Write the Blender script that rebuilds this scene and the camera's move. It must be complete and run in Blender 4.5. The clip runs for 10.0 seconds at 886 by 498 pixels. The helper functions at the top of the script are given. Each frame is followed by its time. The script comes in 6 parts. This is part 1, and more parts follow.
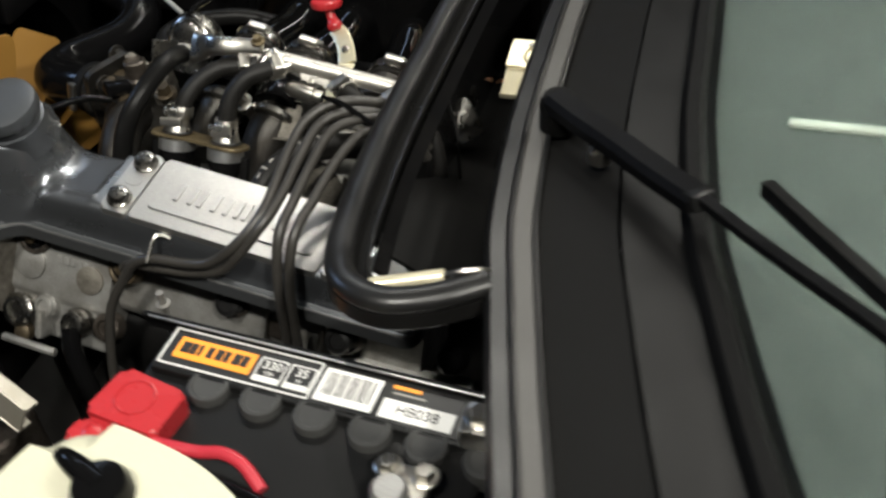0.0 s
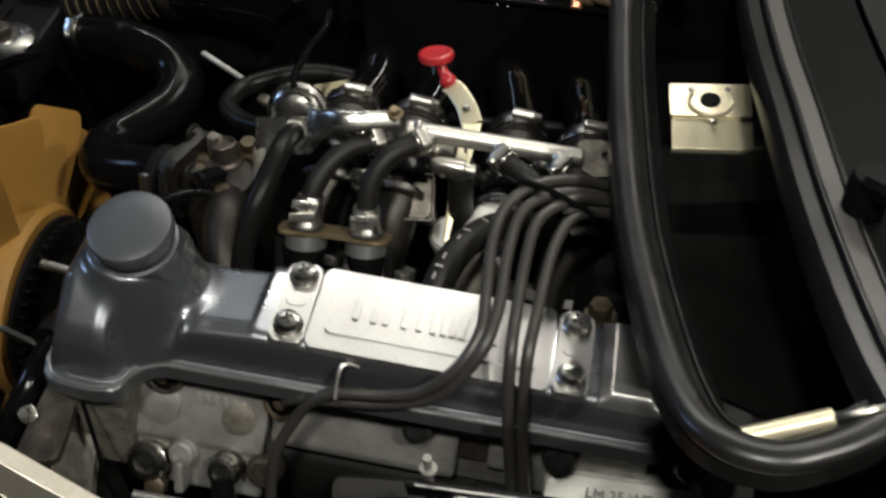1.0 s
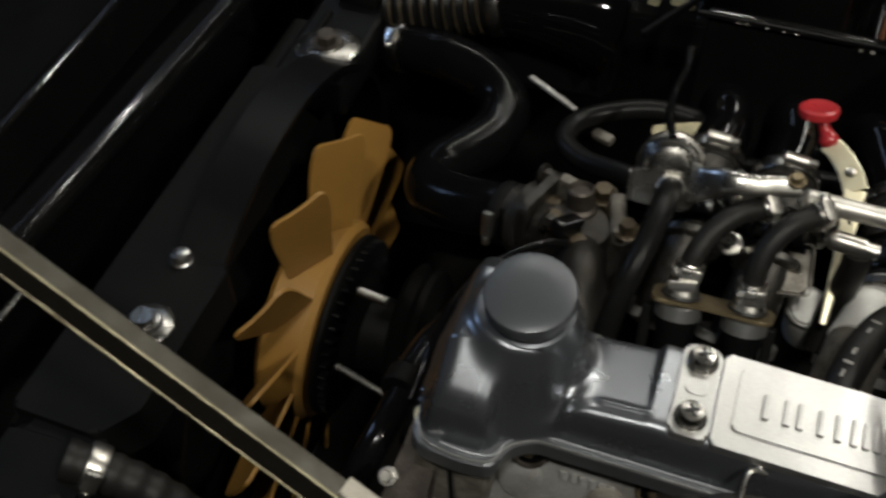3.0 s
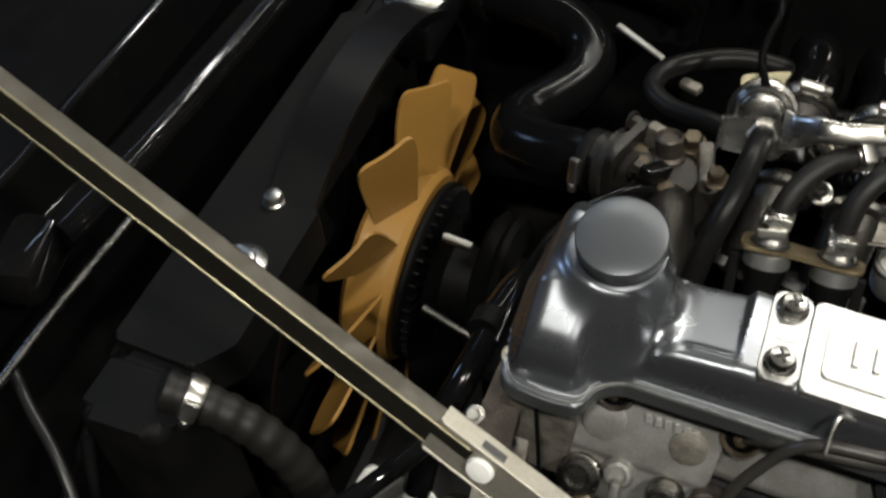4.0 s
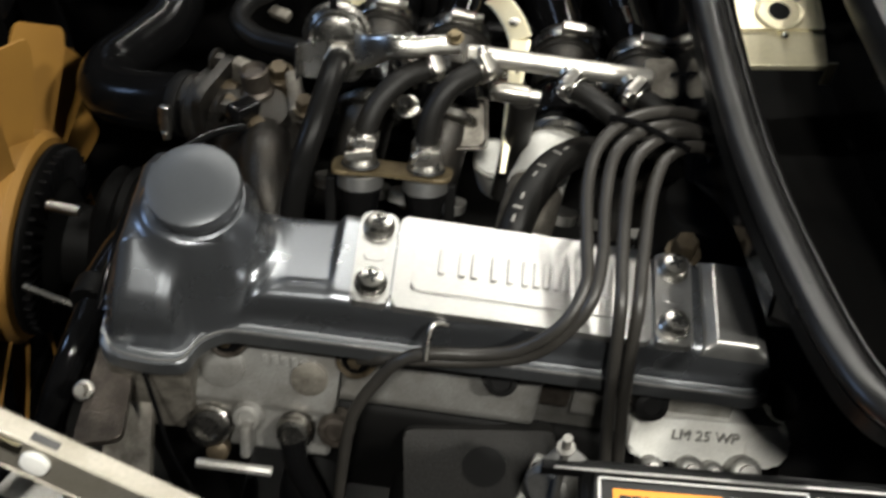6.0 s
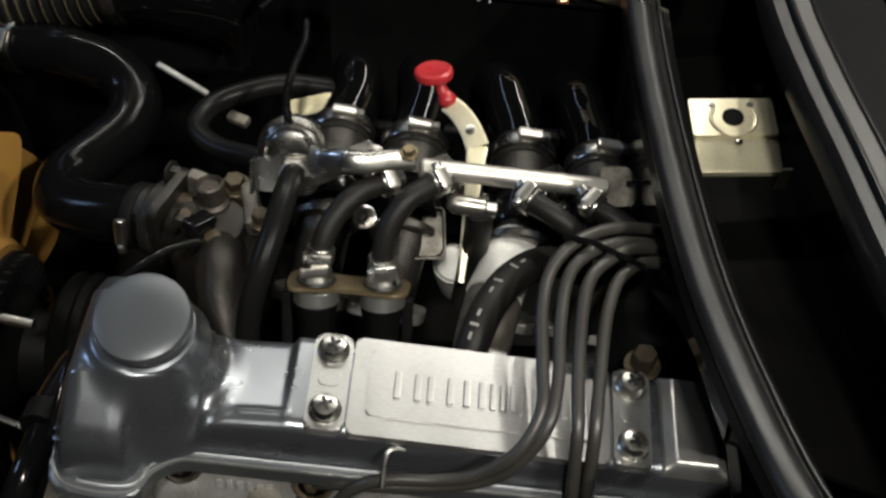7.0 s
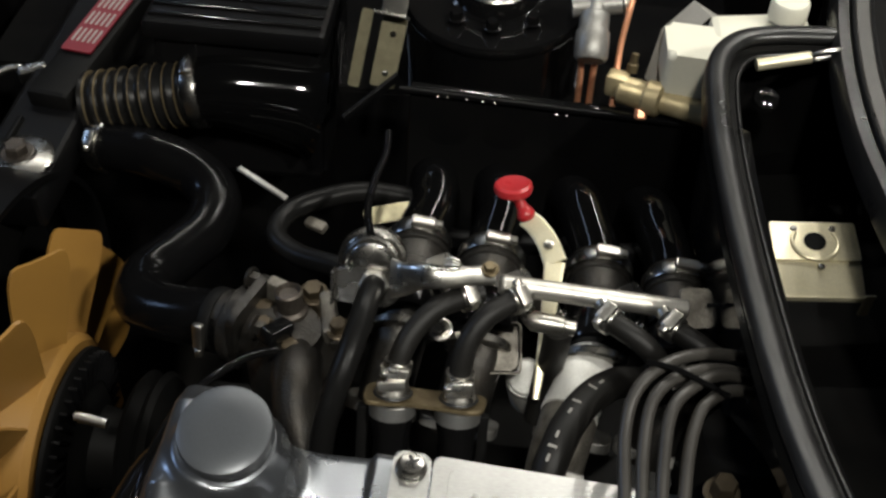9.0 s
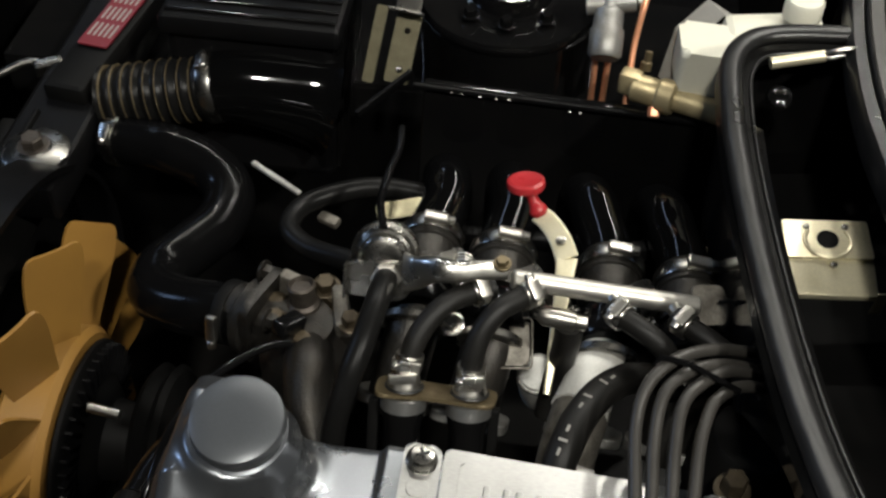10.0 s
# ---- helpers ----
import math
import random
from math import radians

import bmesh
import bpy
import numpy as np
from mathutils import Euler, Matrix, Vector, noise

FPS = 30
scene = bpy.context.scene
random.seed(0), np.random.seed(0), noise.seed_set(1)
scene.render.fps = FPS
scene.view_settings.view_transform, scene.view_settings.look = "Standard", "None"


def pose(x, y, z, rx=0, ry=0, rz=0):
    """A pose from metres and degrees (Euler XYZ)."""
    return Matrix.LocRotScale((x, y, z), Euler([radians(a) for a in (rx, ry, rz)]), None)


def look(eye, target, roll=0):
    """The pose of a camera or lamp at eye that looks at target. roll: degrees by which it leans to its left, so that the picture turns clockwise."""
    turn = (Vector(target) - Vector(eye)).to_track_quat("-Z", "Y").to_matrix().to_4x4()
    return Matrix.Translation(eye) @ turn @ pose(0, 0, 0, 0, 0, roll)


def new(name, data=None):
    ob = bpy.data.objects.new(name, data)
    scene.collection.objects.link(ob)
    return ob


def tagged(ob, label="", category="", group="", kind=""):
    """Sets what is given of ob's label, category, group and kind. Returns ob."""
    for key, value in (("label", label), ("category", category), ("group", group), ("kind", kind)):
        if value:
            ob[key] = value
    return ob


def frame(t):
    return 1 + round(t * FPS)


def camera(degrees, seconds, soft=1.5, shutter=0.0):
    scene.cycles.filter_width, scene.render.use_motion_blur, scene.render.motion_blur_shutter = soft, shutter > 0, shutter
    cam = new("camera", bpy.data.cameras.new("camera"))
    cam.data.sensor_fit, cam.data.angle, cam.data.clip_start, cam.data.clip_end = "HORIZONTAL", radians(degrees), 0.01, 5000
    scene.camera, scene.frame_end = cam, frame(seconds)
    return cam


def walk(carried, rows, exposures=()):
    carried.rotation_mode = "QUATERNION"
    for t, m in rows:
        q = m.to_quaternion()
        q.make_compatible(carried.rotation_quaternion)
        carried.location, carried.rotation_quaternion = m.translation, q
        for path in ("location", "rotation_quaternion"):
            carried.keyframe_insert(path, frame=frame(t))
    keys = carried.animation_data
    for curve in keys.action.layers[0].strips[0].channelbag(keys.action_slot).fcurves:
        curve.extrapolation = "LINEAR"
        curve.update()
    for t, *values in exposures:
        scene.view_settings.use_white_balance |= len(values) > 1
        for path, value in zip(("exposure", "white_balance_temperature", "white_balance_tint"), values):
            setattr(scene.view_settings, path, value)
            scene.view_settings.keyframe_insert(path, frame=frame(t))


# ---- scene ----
cam = camera(43.9, 10.0, soft=2.6, shutter=0.35)
PATH = [
    (0, (0.403, -0.444, 1.305), (-0.158, 0.873, -0.091), -4.8),
    (0.2, (0.343, -0.434, 1.304), (-0.135, 0.884, -0.121), -4.7),
    (0.5, (0.272, -0.422, 1.303), (-0.126, 0.914, -0.132), -4.4),
    (0.8, (0.199, -0.4, 1.298), (-0.113, 0.955, -0.14), -2.8),
    (1, (0.168, -0.385, 1.296), (-0.124, 0.976, -0.14), -3.0),
    (1.5, (0.103, -0.355, 1.301), (-0.089, 1.026, -0.132), -0.7),
    (2, (0.061, -0.346, 1.296), (-0.124, 1.03, -0.143), 1.2),
    (2.5, (0.035, -0.343, 1.289), (-0.288, 0.987, -0.17), -1.0),
    (3, (0.009, -0.347, 1.294), (-0.493, 0.932, -0.159), -4.1),
    (3.2, (0.002, -0.352, 1.294), (-0.56, 0.919, -0.144), -5.0),
    (4.3, (0.0, -0.365, 1.295), (-0.588, 0.765, -0.247), -7.9),
    (4.5, (0.008, -0.367, 1.291), (-0.536, 0.734, -0.288), -7.9),
    (5, (0.031, -0.362, 1.286), (-0.349, 0.7, -0.366), -5.6),
    (5.5, (0.047, -0.353, 1.285), (-0.169, 0.76, -0.363), -1.6),
    (6, (0.063, -0.334, 1.294), (-0.025, 0.856, -0.311), 0.9),
    (6.2, (0.068, -0.326, 1.297), (0.013, 0.884, -0.295), 1.5),
    (7.3, (0.073, -0.299, 1.316), (0.011, 0.992, -0.21), 1.1),
    (7.5, (0.069, -0.298, 1.317), (-0.008, 1.011, -0.193), 1.0),
    (8, (0.064, -0.292, 1.32), (-0.047, 1.047, -0.161), 0.8),
    (8.5, (0.059, -0.29, 1.321), (-0.075, 1.07, -0.139), 0.6),
    (9, (0.053, -0.292, 1.323), (-0.098, 1.084, -0.121), 0.4),
    (9.5, (0.053, -0.297, 1.321), (-0.112, 1.085, -0.114), 0.3),
    (10, (0.053, -0.297, 1.321), (-0.119, 1.08, -0.119), 0.3),
]
EXPOSURE = ((0, 0.02), (0.5, -0.25), (1, -0.35), (1.6, -0.55), (2.5, -0.9), (3.2, -0.8), (4.3, 0.05), (5, 0.1), (5.5, 0.08), (6.2, -0.05), (7.3, -0.3), (8, -0.38), (10, -0.3))
walk(cam, [(t, look(eye, target, roll)) for t, eye, target, roll in PATH], EXPOSURE)

# ---- world and lights ----
world = bpy.data.worlds.new("world")
scene.world = world
world.use_nodes = True
world.node_tree.nodes["Background"].inputs[0].default_value = (0.9, 0.95, 1.0, 1)
world.node_tree.nodes["Background"].inputs[1].default_value = 0.02


def area_lamp(name, eye, target, w, h, watts, colour):
    data = bpy.data.lights.new(name, "AREA")
    data.shape, data.size, data.size_y, data.energy, data.color = "RECTANGLE", w, h, watts, colour
    ob = new(name, data)
    ob.matrix_world = look(eye, target)
    return tagged(ob, "unseen lamp added under the hall ceiling", "lamp", kind="structure")


WARM, COOL, PALE = (1.0, 0.975, 0.89), (0.42, 0.62, 1.0), (0.60, 0.76, 1.0)
# a row of compact spots beyond the far wing, and single ones behind and beside the camera
# the last, stronger spot is added to brighten the cover's rear pad
SPOTS = [(sx, 1.7) for sx in (-0.7, -0.3, 0.1, 0.5, 0.9)] + [(1.15, 1.35)]
for sx, sy in SPOTS:
    area_lamp("ceiling_lamp", (sx, sy, 2.93), (sx * 0.6, sy * 0.8, 0), 0.08, 0.08, 20 if sx > 1 else 9, WARM)
# two long tube lights that run away from the camera, a warm one and a cool one
TUBES = ((1.55, 3.2, 60, WARM), (-1.45, 3.2, 10, PALE))
for tx, ty, watts, tint in TUBES:
    lamp = area_lamp("tube_lamp", (tx, ty, 2.92), (tx, ty + 0.01, 0), 0.05, 4.6, watts, tint)
    lamp.matrix_world = pose(tx, ty, 2.92)
# unseen lamps added: two lift the near side, the cool one gives blue sheen
area_lamp("ceiling_lamp", (1.5, -1.1, 2.93), (1.0, -0.7, 0), 0.16, 0.16, 115, WARM)
area_lamp("ceiling_lamp", (0.12, -1.08, 2.93), (0.1, -0.7, 0), 0.16, 0.16, 58, WARM)
area_lamp("ceiling_lamp", (-3.2, 0.3, 2.6), (0, 0, 0.9), 0.5, 0.5, 20, COOL)


# ---- materials ----
def material(name, colour, rough=0.5, metal=0.0, grain=0.0, size=0.002, vary=0.12, stain=0.0, stain_size=0.03, stain_colour=None,
             coat=0.0, transmission=0.0, ior=1.45, emission=0.0, streak=None, spec=0.5):
    """A surface with fine grain, broad variation and optional stains; sizes in metres."""
    m = bpy.data.materials.new(name)
    m.use_nodes = True
    t = m.node_tree
    n, link = t.nodes, t.links.new
    b = n["Principled BSDF"]
    b.inputs["Roughness"].default_value, b.inputs["Metallic"].default_value = rough, metal
    b.inputs["Coat Weight"].default_value, b.inputs["Coat Roughness"].default_value = coat, 0.06
    b.inputs["Transmission Weight"].default_value, b.inputs["IOR"].default_value = transmission, ior
    b.inputs["Specular IOR Level"].default_value = spec
    if emission:
        b.inputs["Emission Color"].default_value, b.inputs["Emission Strength"].default_value = (*colour, 1), emission
    where = n.new("ShaderNodeTexCoord").outputs["Object"]
    if streak:
        mapping = n.new("ShaderNodeMapping")
        mapping.inputs["Scale"].default_value = streak
        link(where, mapping.inputs["Vector"])
        where_fine = mapping.outputs["Vector"]
    else:
        where_fine = where

    def noise_at(vector, feature, detail=4.0):
        k = n.new("ShaderNodeTexNoise")
        k.inputs["Scale"].default_value, k.inputs["Detail"].default_value = 1.0 / feature, detail
        link(vector, k.inputs["Vector"])
        return k.outputs["Fac"]

    fine, broad = noise_at(where_fine, size), noise_at(where, stain_size, 6.0)
    ramp = n.new("ShaderNodeMapRange")
    ramp.inputs["To Min"].default_value, ramp.inputs["To Max"].default_value = 1 - 2 * vary, 1 + 2 * vary
    link(fine, ramp.inputs["Value"])
    mul = n.new("ShaderNodeMix")
    mul.data_type, mul.blend_type = "RGBA", "MULTIPLY"
    mul.inputs["Factor"].default_value = 1.0
    mul.inputs["A"].default_value = (*colour, 1)
    link(ramp.outputs["Result"], mul.inputs["B"])
    out = mul.outputs["Result"]
    if stain:
        edge = n.new("ShaderNodeMapRange")
        edge.inputs["From Min"].default_value, edge.inputs["From Max"].default_value = 0.36, 0.80
        edge.inputs["To Max"].default_value = stain
        link(broad, edge.inputs["Value"])
        mix = n.new("ShaderNodeMix")
        mix.data_type = "RGBA"
        link(edge.outputs["Result"], mix.inputs["Factor"])
        link(out, mix.inputs["A"])
        mix.inputs["B"].default_value = (*(stain_colour or [c * 0.35 for c in colour]), 1)
        out = mix.outputs["Result"]
    link(out, b.inputs["Base Color"])
    rr = n.new("ShaderNodeMapRange")
    rr.inputs["To Min"].default_value, rr.inputs["To Max"].default_value = max(0.02, rough - (0.12 if rough > 0.2 else 0.05)), min(1, rough + (0.16 if rough > 0.2 else 0.06))
    link(broad, rr.inputs["Value"])
    link(rr.outputs["Result"], b.inputs["Roughness"])
    if grain:
        bump = n.new("ShaderNodeBump")
        bump.inputs["Strength"].default_value, bump.inputs["Distance"].default_value = grain, size * 0.5
        link(fine, bump.inputs["Height"])
        link(bump.outputs["Normal"], b.inputs["Normal"])
    return m


PAINT = material("black_body_paint", (0.0036, 0.0036, 0.0038), 0.07, grain=0.02, size=0.003, stain=0.5, stain_colour=(0.007, 0.0065, 0.006), spec=0.42)
GLOSSBLACK = material("gloss_black_enamel", (0.0020, 0.0020, 0.0021), 0.05, vary=0.08, stain=0.3, stain_size=0.04, stain_colour=(0.0034, 0.0033, 0.0032), spec=0.42)
SATIN = material("satin_black_paint", (0.0034, 0.0034, 0.0037), 0.36, grain=0.08, size=0.0012, stain=0.4, stain_colour=(0.005, 0.0047, 0.0046), spec=0.10)
DULL = material("dull_black_metal", (0.0032, 0.0032, 0.0032), 0.55, grain=0.15, size=0.001, stain=0.5, stain_colour=(0.006, 0.0055, 0.005), spec=0.1)
RUBBER = material("black_rubber", (0.003, 0.003, 0.0032), 0.12, grain=0.02, size=0.0008, stain=0.35, stain_colour=(0.006, 0.0057, 0.0055), spec=0.19)
DULLRUBBER = material("matt_black_rubber", (0.0058, 0.0057, 0.0056), 0.30, grain=0.1, size=0.0008, stain=0.35, stain_colour=(0.008, 0.0076, 0.0072), spec=0.10)
HOSE = material("ribbed_hose_rubber", (0.0068, 0.0064, 0.0059), 0.48, grain=0.25, size=0.0007, stain=0.5, stain_colour=(0.014, 0.0130, 0.0115), spec=0.24)
BIGHOSE = material("satin_hose_rubber", (0.0024, 0.0024, 0.0026), 0.15, grain=0.06, size=0.0009, stain=0.5, stain_size=0.02, stain_colour=(0.0040, 0.0038, 0.0037), spec=0.075)
GRIMCAST = material("grimy_grey_casting", (0.036, 0.0345, 0.032), 0.36, 0.75, grain=0.7, size=0.0014, vary=0.25, stain=0.95, stain_size=0.012, stain_colour=(0.028, 0.023, 0.018))
GREYPLATE = material("shaded_grey_casting", (0.034, 0.0335, 0.0325), 0.46, 0.35, grain=0.5, size=0.0014, vary=0.2, stain=0.8, stain_size=0.016, stain_colour=(0.03, 0.028, 0.026))
GOLD = material("dull_gold_plating", (0.52, 0.43, 0.25), 0.40, 0.6, grain=0.15, size=0.001, stain=0.6, stain_size=0.008, stain_colour=(0.30, 0.235, 0.13))
RAIL = material("drawn_fuel_rail_tube", (0.50, 0.485, 0.45), 0.44, 0.95, grain=0.06, size=0.0008, streak=(0.2, 1, 1), stain=0.45, stain_size=0.010, stain_colour=(0.40, 0.37, 0.32))
LEAD = material("ignition_lead_sheath", (0.028, 0.026, 0.0235), 0.36, grain=0.05, size=0.001, stain=0.3, stain_colour=(0.04, 0.036, 0.03))
SEAL = material("seal_rubber", (0.0075, 0.0074, 0.0075), 0.30, grain=0.08, size=0.001, stain=0.4, stain_colour=(0.014, 0.0137, 0.0134), spec=0.45)
CAST = material("cast_aluminium", (0.34, 0.335, 0.32), 0.40, 0.65, grain=0.45, size=0.0012, vary=0.18, stain=0.9, stain_size=0.022, stain_colour=(0.10, 0.088, 0.072))
PALECAST = material("pale_lit_casting", (0.74, 0.735, 0.70), 0.50, 0.10, grain=0.4, size=0.0012, vary=0.12, stain=0.6, stain_size=0.02, stain_colour=(0.40, 0.38, 0.34))
OLDCAST = material("oxidised_castings", (0.19, 0.175, 0.15), 0.52, 0.5, grain=0.5, size=0.0014, vary=0.25, stain=0.9, stain_size=0.010, stain_colour=(0.03, 0.024, 0.018))
DARKCAST = material("grimy_and_shaded_casting", (0.075, 0.064, 0.054), 0.36, 0.65, grain=0.7, size=0.0014, vary=0.25, stain=0.9, stain_size=0.009, stain_colour=(0.016, 0.012, 0.009))
ALLOY = material("brushed_alloy", (0.375, 0.373, 0.363), 0.33, 0.9, grain=0.10, size=0.0006, streak=(0.15, 1, 1), stain=0.35, stain_size=0.02, stain_colour=(0.34, 0.335, 0.325))
BRIGHT = material("bright_plating", (0.50, 0.487, 0.455), 0.28, 1.0, grain=0.04, size=0.001, stain=0.4, stain_size=0.014, stain_colour=(0.36, 0.325, 0.26))
COVER = material("silver_grey_cover_paint", (0.160, 0.168, 0.180), 0.27, 0.86, grain=0.05, size=0.0007, vary=0.08, stain=0.35, stain_colour=(0.15, 0.16, 0.18), coat=0.30)
LITFLANGE = material("lit_cover_flange", (0.20, 0.207, 0.215), 0.36, 0.85, grain=0.06, size=0.0008, vary=0.15, stain=0.5, stain_size=0.015, stain_colour=(0.16, 0.17, 0.185))
CAPGREY = material("grey_cap_paint", (0.078, 0.083, 0.090), 0.33, 0.45, grain=0.10, size=0.0006, stain=0.25)
DULLZINC = material("stained_zinc", (0.34, 0.30, 0.19), 0.36, 0.7, grain=0.12, size=0.001, stain=0.7, stain_size=0.012, stain_colour=(0.16, 0.14, 0.09))
ZINC = material("yellow_passivated_zinc", (0.70, 0.64, 0.45), 0.34, 0.65, grain=0.08, size=0.001, stain=0.4, stain_size=0.012, stain_colour=(0.55, 0.50, 0.40))
GALV = material("galvanised_channel", (0.25, 0.232, 0.196), 0.36, 0.5, grain=0.10, size=0.0015, stain=0.6, stain_size=0.012, stain_colour=(0.20, 0.18, 0.135))
DARKGALV = material("dark_galvanised_channel", (0.040, 0.037, 0.030), 0.40, 0.75, grain=0.10, size=0.012, stain=0.85, stain_size=0.010, stain_colour=(0.030, 0.025, 0.018))
BOLT = material("dark_plated_steel", (0.30, 0.29, 0.27), 0.25, 1.0, grain=0.04, size=0.0008, stain=0.4, stain_size=0.012)
RUSTY = material("heat_tanned_steel", (0.075, 0.058, 0.036), 0.42, 0.6, grain=0.25, size=0.0012, stain=0.8, stain_size=0.006, stain_colour=(0.035, 0.026, 0.018))
BRASS = material("brass_gasket", (0.14, 0.108, 0.060), 0.42, 0.6, grain=0.15, size=0.001, stain=0.6, stain_size=0.006)
OLDZINC = material("faded_zinc_plating", (0.15, 0.135, 0.085), 0.38, 0.7, grain=0.15, size=0.001, stain=0.7, stain_size=0.010, stain_colour=(0.06, 0.05, 0.03))
COPPER = material("copper_pipe", (0.80, 0.36, 0.20), 0.32, 0.45, grain=0.03, size=0.002, stain=0.4, stain_colour=(0.36, 0.17, 0.10))
ORANGE = material("orange_fan_plastic", (0.225, 0.117, 0.025), 0.44, grain=0.05, size=0.001, vary=0.05, stain=0.45, stain_size=0.05, stain_colour=(0.17, 0.082, 0.020))
RED = material("red_plastic", (0.34, 0.020, 0.024), 0.26, grain=0.04, size=0.001, vary=0.04)
REDCABLE = material("red_cable_sheath", (0.36, 0.022, 0.034), 0.34, grain=0.05, size=0.001)
BATTERY = material("battery_case_plastic", (0.007, 0.007, 0.007), 0.30, grain=0.05, size=0.001, stain=0.3, spec=0.28)
CAPS = material("battery_plug_plastic", (0.032, 0.032, 0.031), 0.5, grain=0.06, size=0.001)
MILKY = material("milky_polythene", (0.47, 0.455, 0.345), 0.42, grain=0.05, size=0.002, vary=0.03, stain=0.35, stain_size=0.04, stain_colour=(0.50, 0.47, 0.34))
MILKYWHITE = material("white_polythene", (0.62, 0.60, 0.50), 0.42, grain=0.05, size=0.002, vary=0.03, stain=0.3, stain_colour=(0.62, 0.58, 0.48))
LABELORANGE = material("orange_label_print", (0.85, 0.30, 0.03), 0.4, vary=0.02)
LABELWHITE = material("white_label_print", (0.74, 0.73, 0.70), 0.4, vary=0.02)
LABELBLACK = material("black_label_print", (0.012, 0.012, 0.012), 0.35, vary=0.02)
LABELRED = material("red_label_print", (0.115, 0.007, 0.013), 0.4, vary=0.03)
SCUTTLE = material("satin_scuttle_paint", (0.006, 0.0059, 0.0058), 0.47, grain=0.1, size=0.0012, stain=0.4, stain_colour=(0.007, 0.0068, 0.0066), spec=0.06)
SCUTSHEEN = material("sheeny_scuttle_paint", (0.0045, 0.0044, 0.0043), 0.42, grain=0.1, size=0.0012, stain=0.4, stain_colour=(0.010, 0.0097, 0.0095), spec=0.20)
DUSTY = material("dusty_black_paint", (0.0085, 0.0081, 0.0077), 0.38, grain=0.1, size=0.0012, stain=0.5, stain_size=0.05, stain_colour=(0.013, 0.0120, 0.0108), spec=0.28)
CHANNELBLACK = material("scuttle_channel_paint", (0.048, 0.046, 0.043), 0.42, grain=0.06, size=0.001, stain=0.3, stain_colour=(0.045, 0.043, 0.04))
GREYTRIM = material("grey_sealing_strip", (0.24, 0.23, 0.21), 0.52, grain=0.1, size=0.001, stain=0.35, stain_colour=(0.17, 0.16, 0.145))
GLASS = material("tinted_windscreen_glass", (0.80, 0.93, 0.87), 0.03, vary=0.0, transmission=1.0, ior=1.5)
DASH = material("grey_dashboard_vinyl", (0.009, 0.0102, 0.0097), 0.6, grain=0.2, size=0.002)
CONCRETE = material("hall_concrete", (0.065, 0.0635, 0.060), 0.7, grain=0.2, size=0.01, stain=0.5, stain_size=0.4, stain_colour=(0.06, 0.058, 0.053))
WALL = material("hall_wall_paint", (0.055, 0.053, 0.049), 0.7, grain=0.1, size=0.01, stain=0.3, stain_size=0.5)
CEILING = material("hall_ceiling_boards", (0.045, 0.046, 0.044), 0.7, grain=0.1, size=0.01, stain=0.4, stain_size=0.6)
TUBELIGHT = material("lit_tube", (1.0, 0.93, 0.80), 0.5, vary=0.0, emission=2.0)
COOLTUBE = material("lit_cool_tube", PALE, 0.5, vary=0.0, emission=2.0)


# ---- shape helpers ----
def thing(name, at, label, category, group="", kind=""):
    ob = new(name)
    ob.location = at
    ob.empty_display_size = 0.02
    return tagged(ob, label, category, group, kind)


def origin(ob):
    p = Vector((0, 0, 0))
    while ob:
        p = p + ob.location
        ob = ob.parent
    return p


def part(name, bm, mat, parent, label="", smooth=True, angle=38):
    """Links a bmesh, whose points are in world metres, as one mesh object under its thing or part."""
    if parent is not None:
        bmesh.ops.translate(bm, verts=bm.verts, vec=-origin(parent))
    me = bpy.data.meshes.new(name)
    bmesh.ops.recalc_face_normals(bm, faces=bm.faces)
    limit = radians(angle)
    for face in bm.faces:
        face.smooth = smooth
    for e in bm.edges:
        if len(e.link_faces) == 2:
            turn = e.calc_face_angle(0)
            a, b = (f.calc_area() for f in e.link_faces)
            if turn > limit or (turn > 0.12 and max(a, b) > 10 * min(a, b)):
                e.smooth = False
    bm.to_mesh(me)
    bm.free()
    me.materials.append(mat)
    ob = new(name, me)
    ob.parent = parent
    if label:
        ob["label"] = label
    return ob


def solo(name, bm, mat, label, category, at=None, group="", kind="", **k):
    """A thing that is one mesh, with its origin at its lowest middle or at a given place."""
    if at is None:
        xs = [v.co for v in bm.verts]
        at = Vector((sum(v.x for v in xs) / len(xs), sum(v.y for v in xs) / len(xs), min(v.z for v in xs)))
    at = Vector(at)
    bmesh.ops.translate(bm, verts=bm.verts, vec=-at)
    ob = part(name, bm, mat, None, **k)
    ob.location = at
    return tagged(ob, label, category, group, kind)


def smooth_path(pts, sub):
    p = [Vector(q) for q in pts]
    if len(p) < 3:
        return [p[0].lerp(p[-1], k / sub) for k in range(sub + 1)]
    p = [2 * p[0] - p[1]] + p + [2 * p[-1] - p[-2]]
    out = []
    for a, b, c, d in zip(p, p[1:], p[2:], p[3:]):
        for k in range(sub):
            t = k / sub
            out.append(0.5 * (2 * b + (c - a) * t + (2 * a - 5 * b + 4 * c - d) * t * t + (3 * b - a - 3 * c + d) * t ** 3))
    return out + [p[-2]]


def frames_along(path):
    """A point, a side and an up for each point of a path, turned as little as possible."""
    ways = [(path[min(k + 1, len(path) - 1)] - path[max(k - 1, 0)]).normalized() for k in range(len(path))]
    side = ways[0].orthogonal().normalized()
    out = []
    for q, w in zip(path, ways):
        side = (side - w * side.dot(w)).normalized()
        out.append((q, side, w.cross(side), w))
    return out


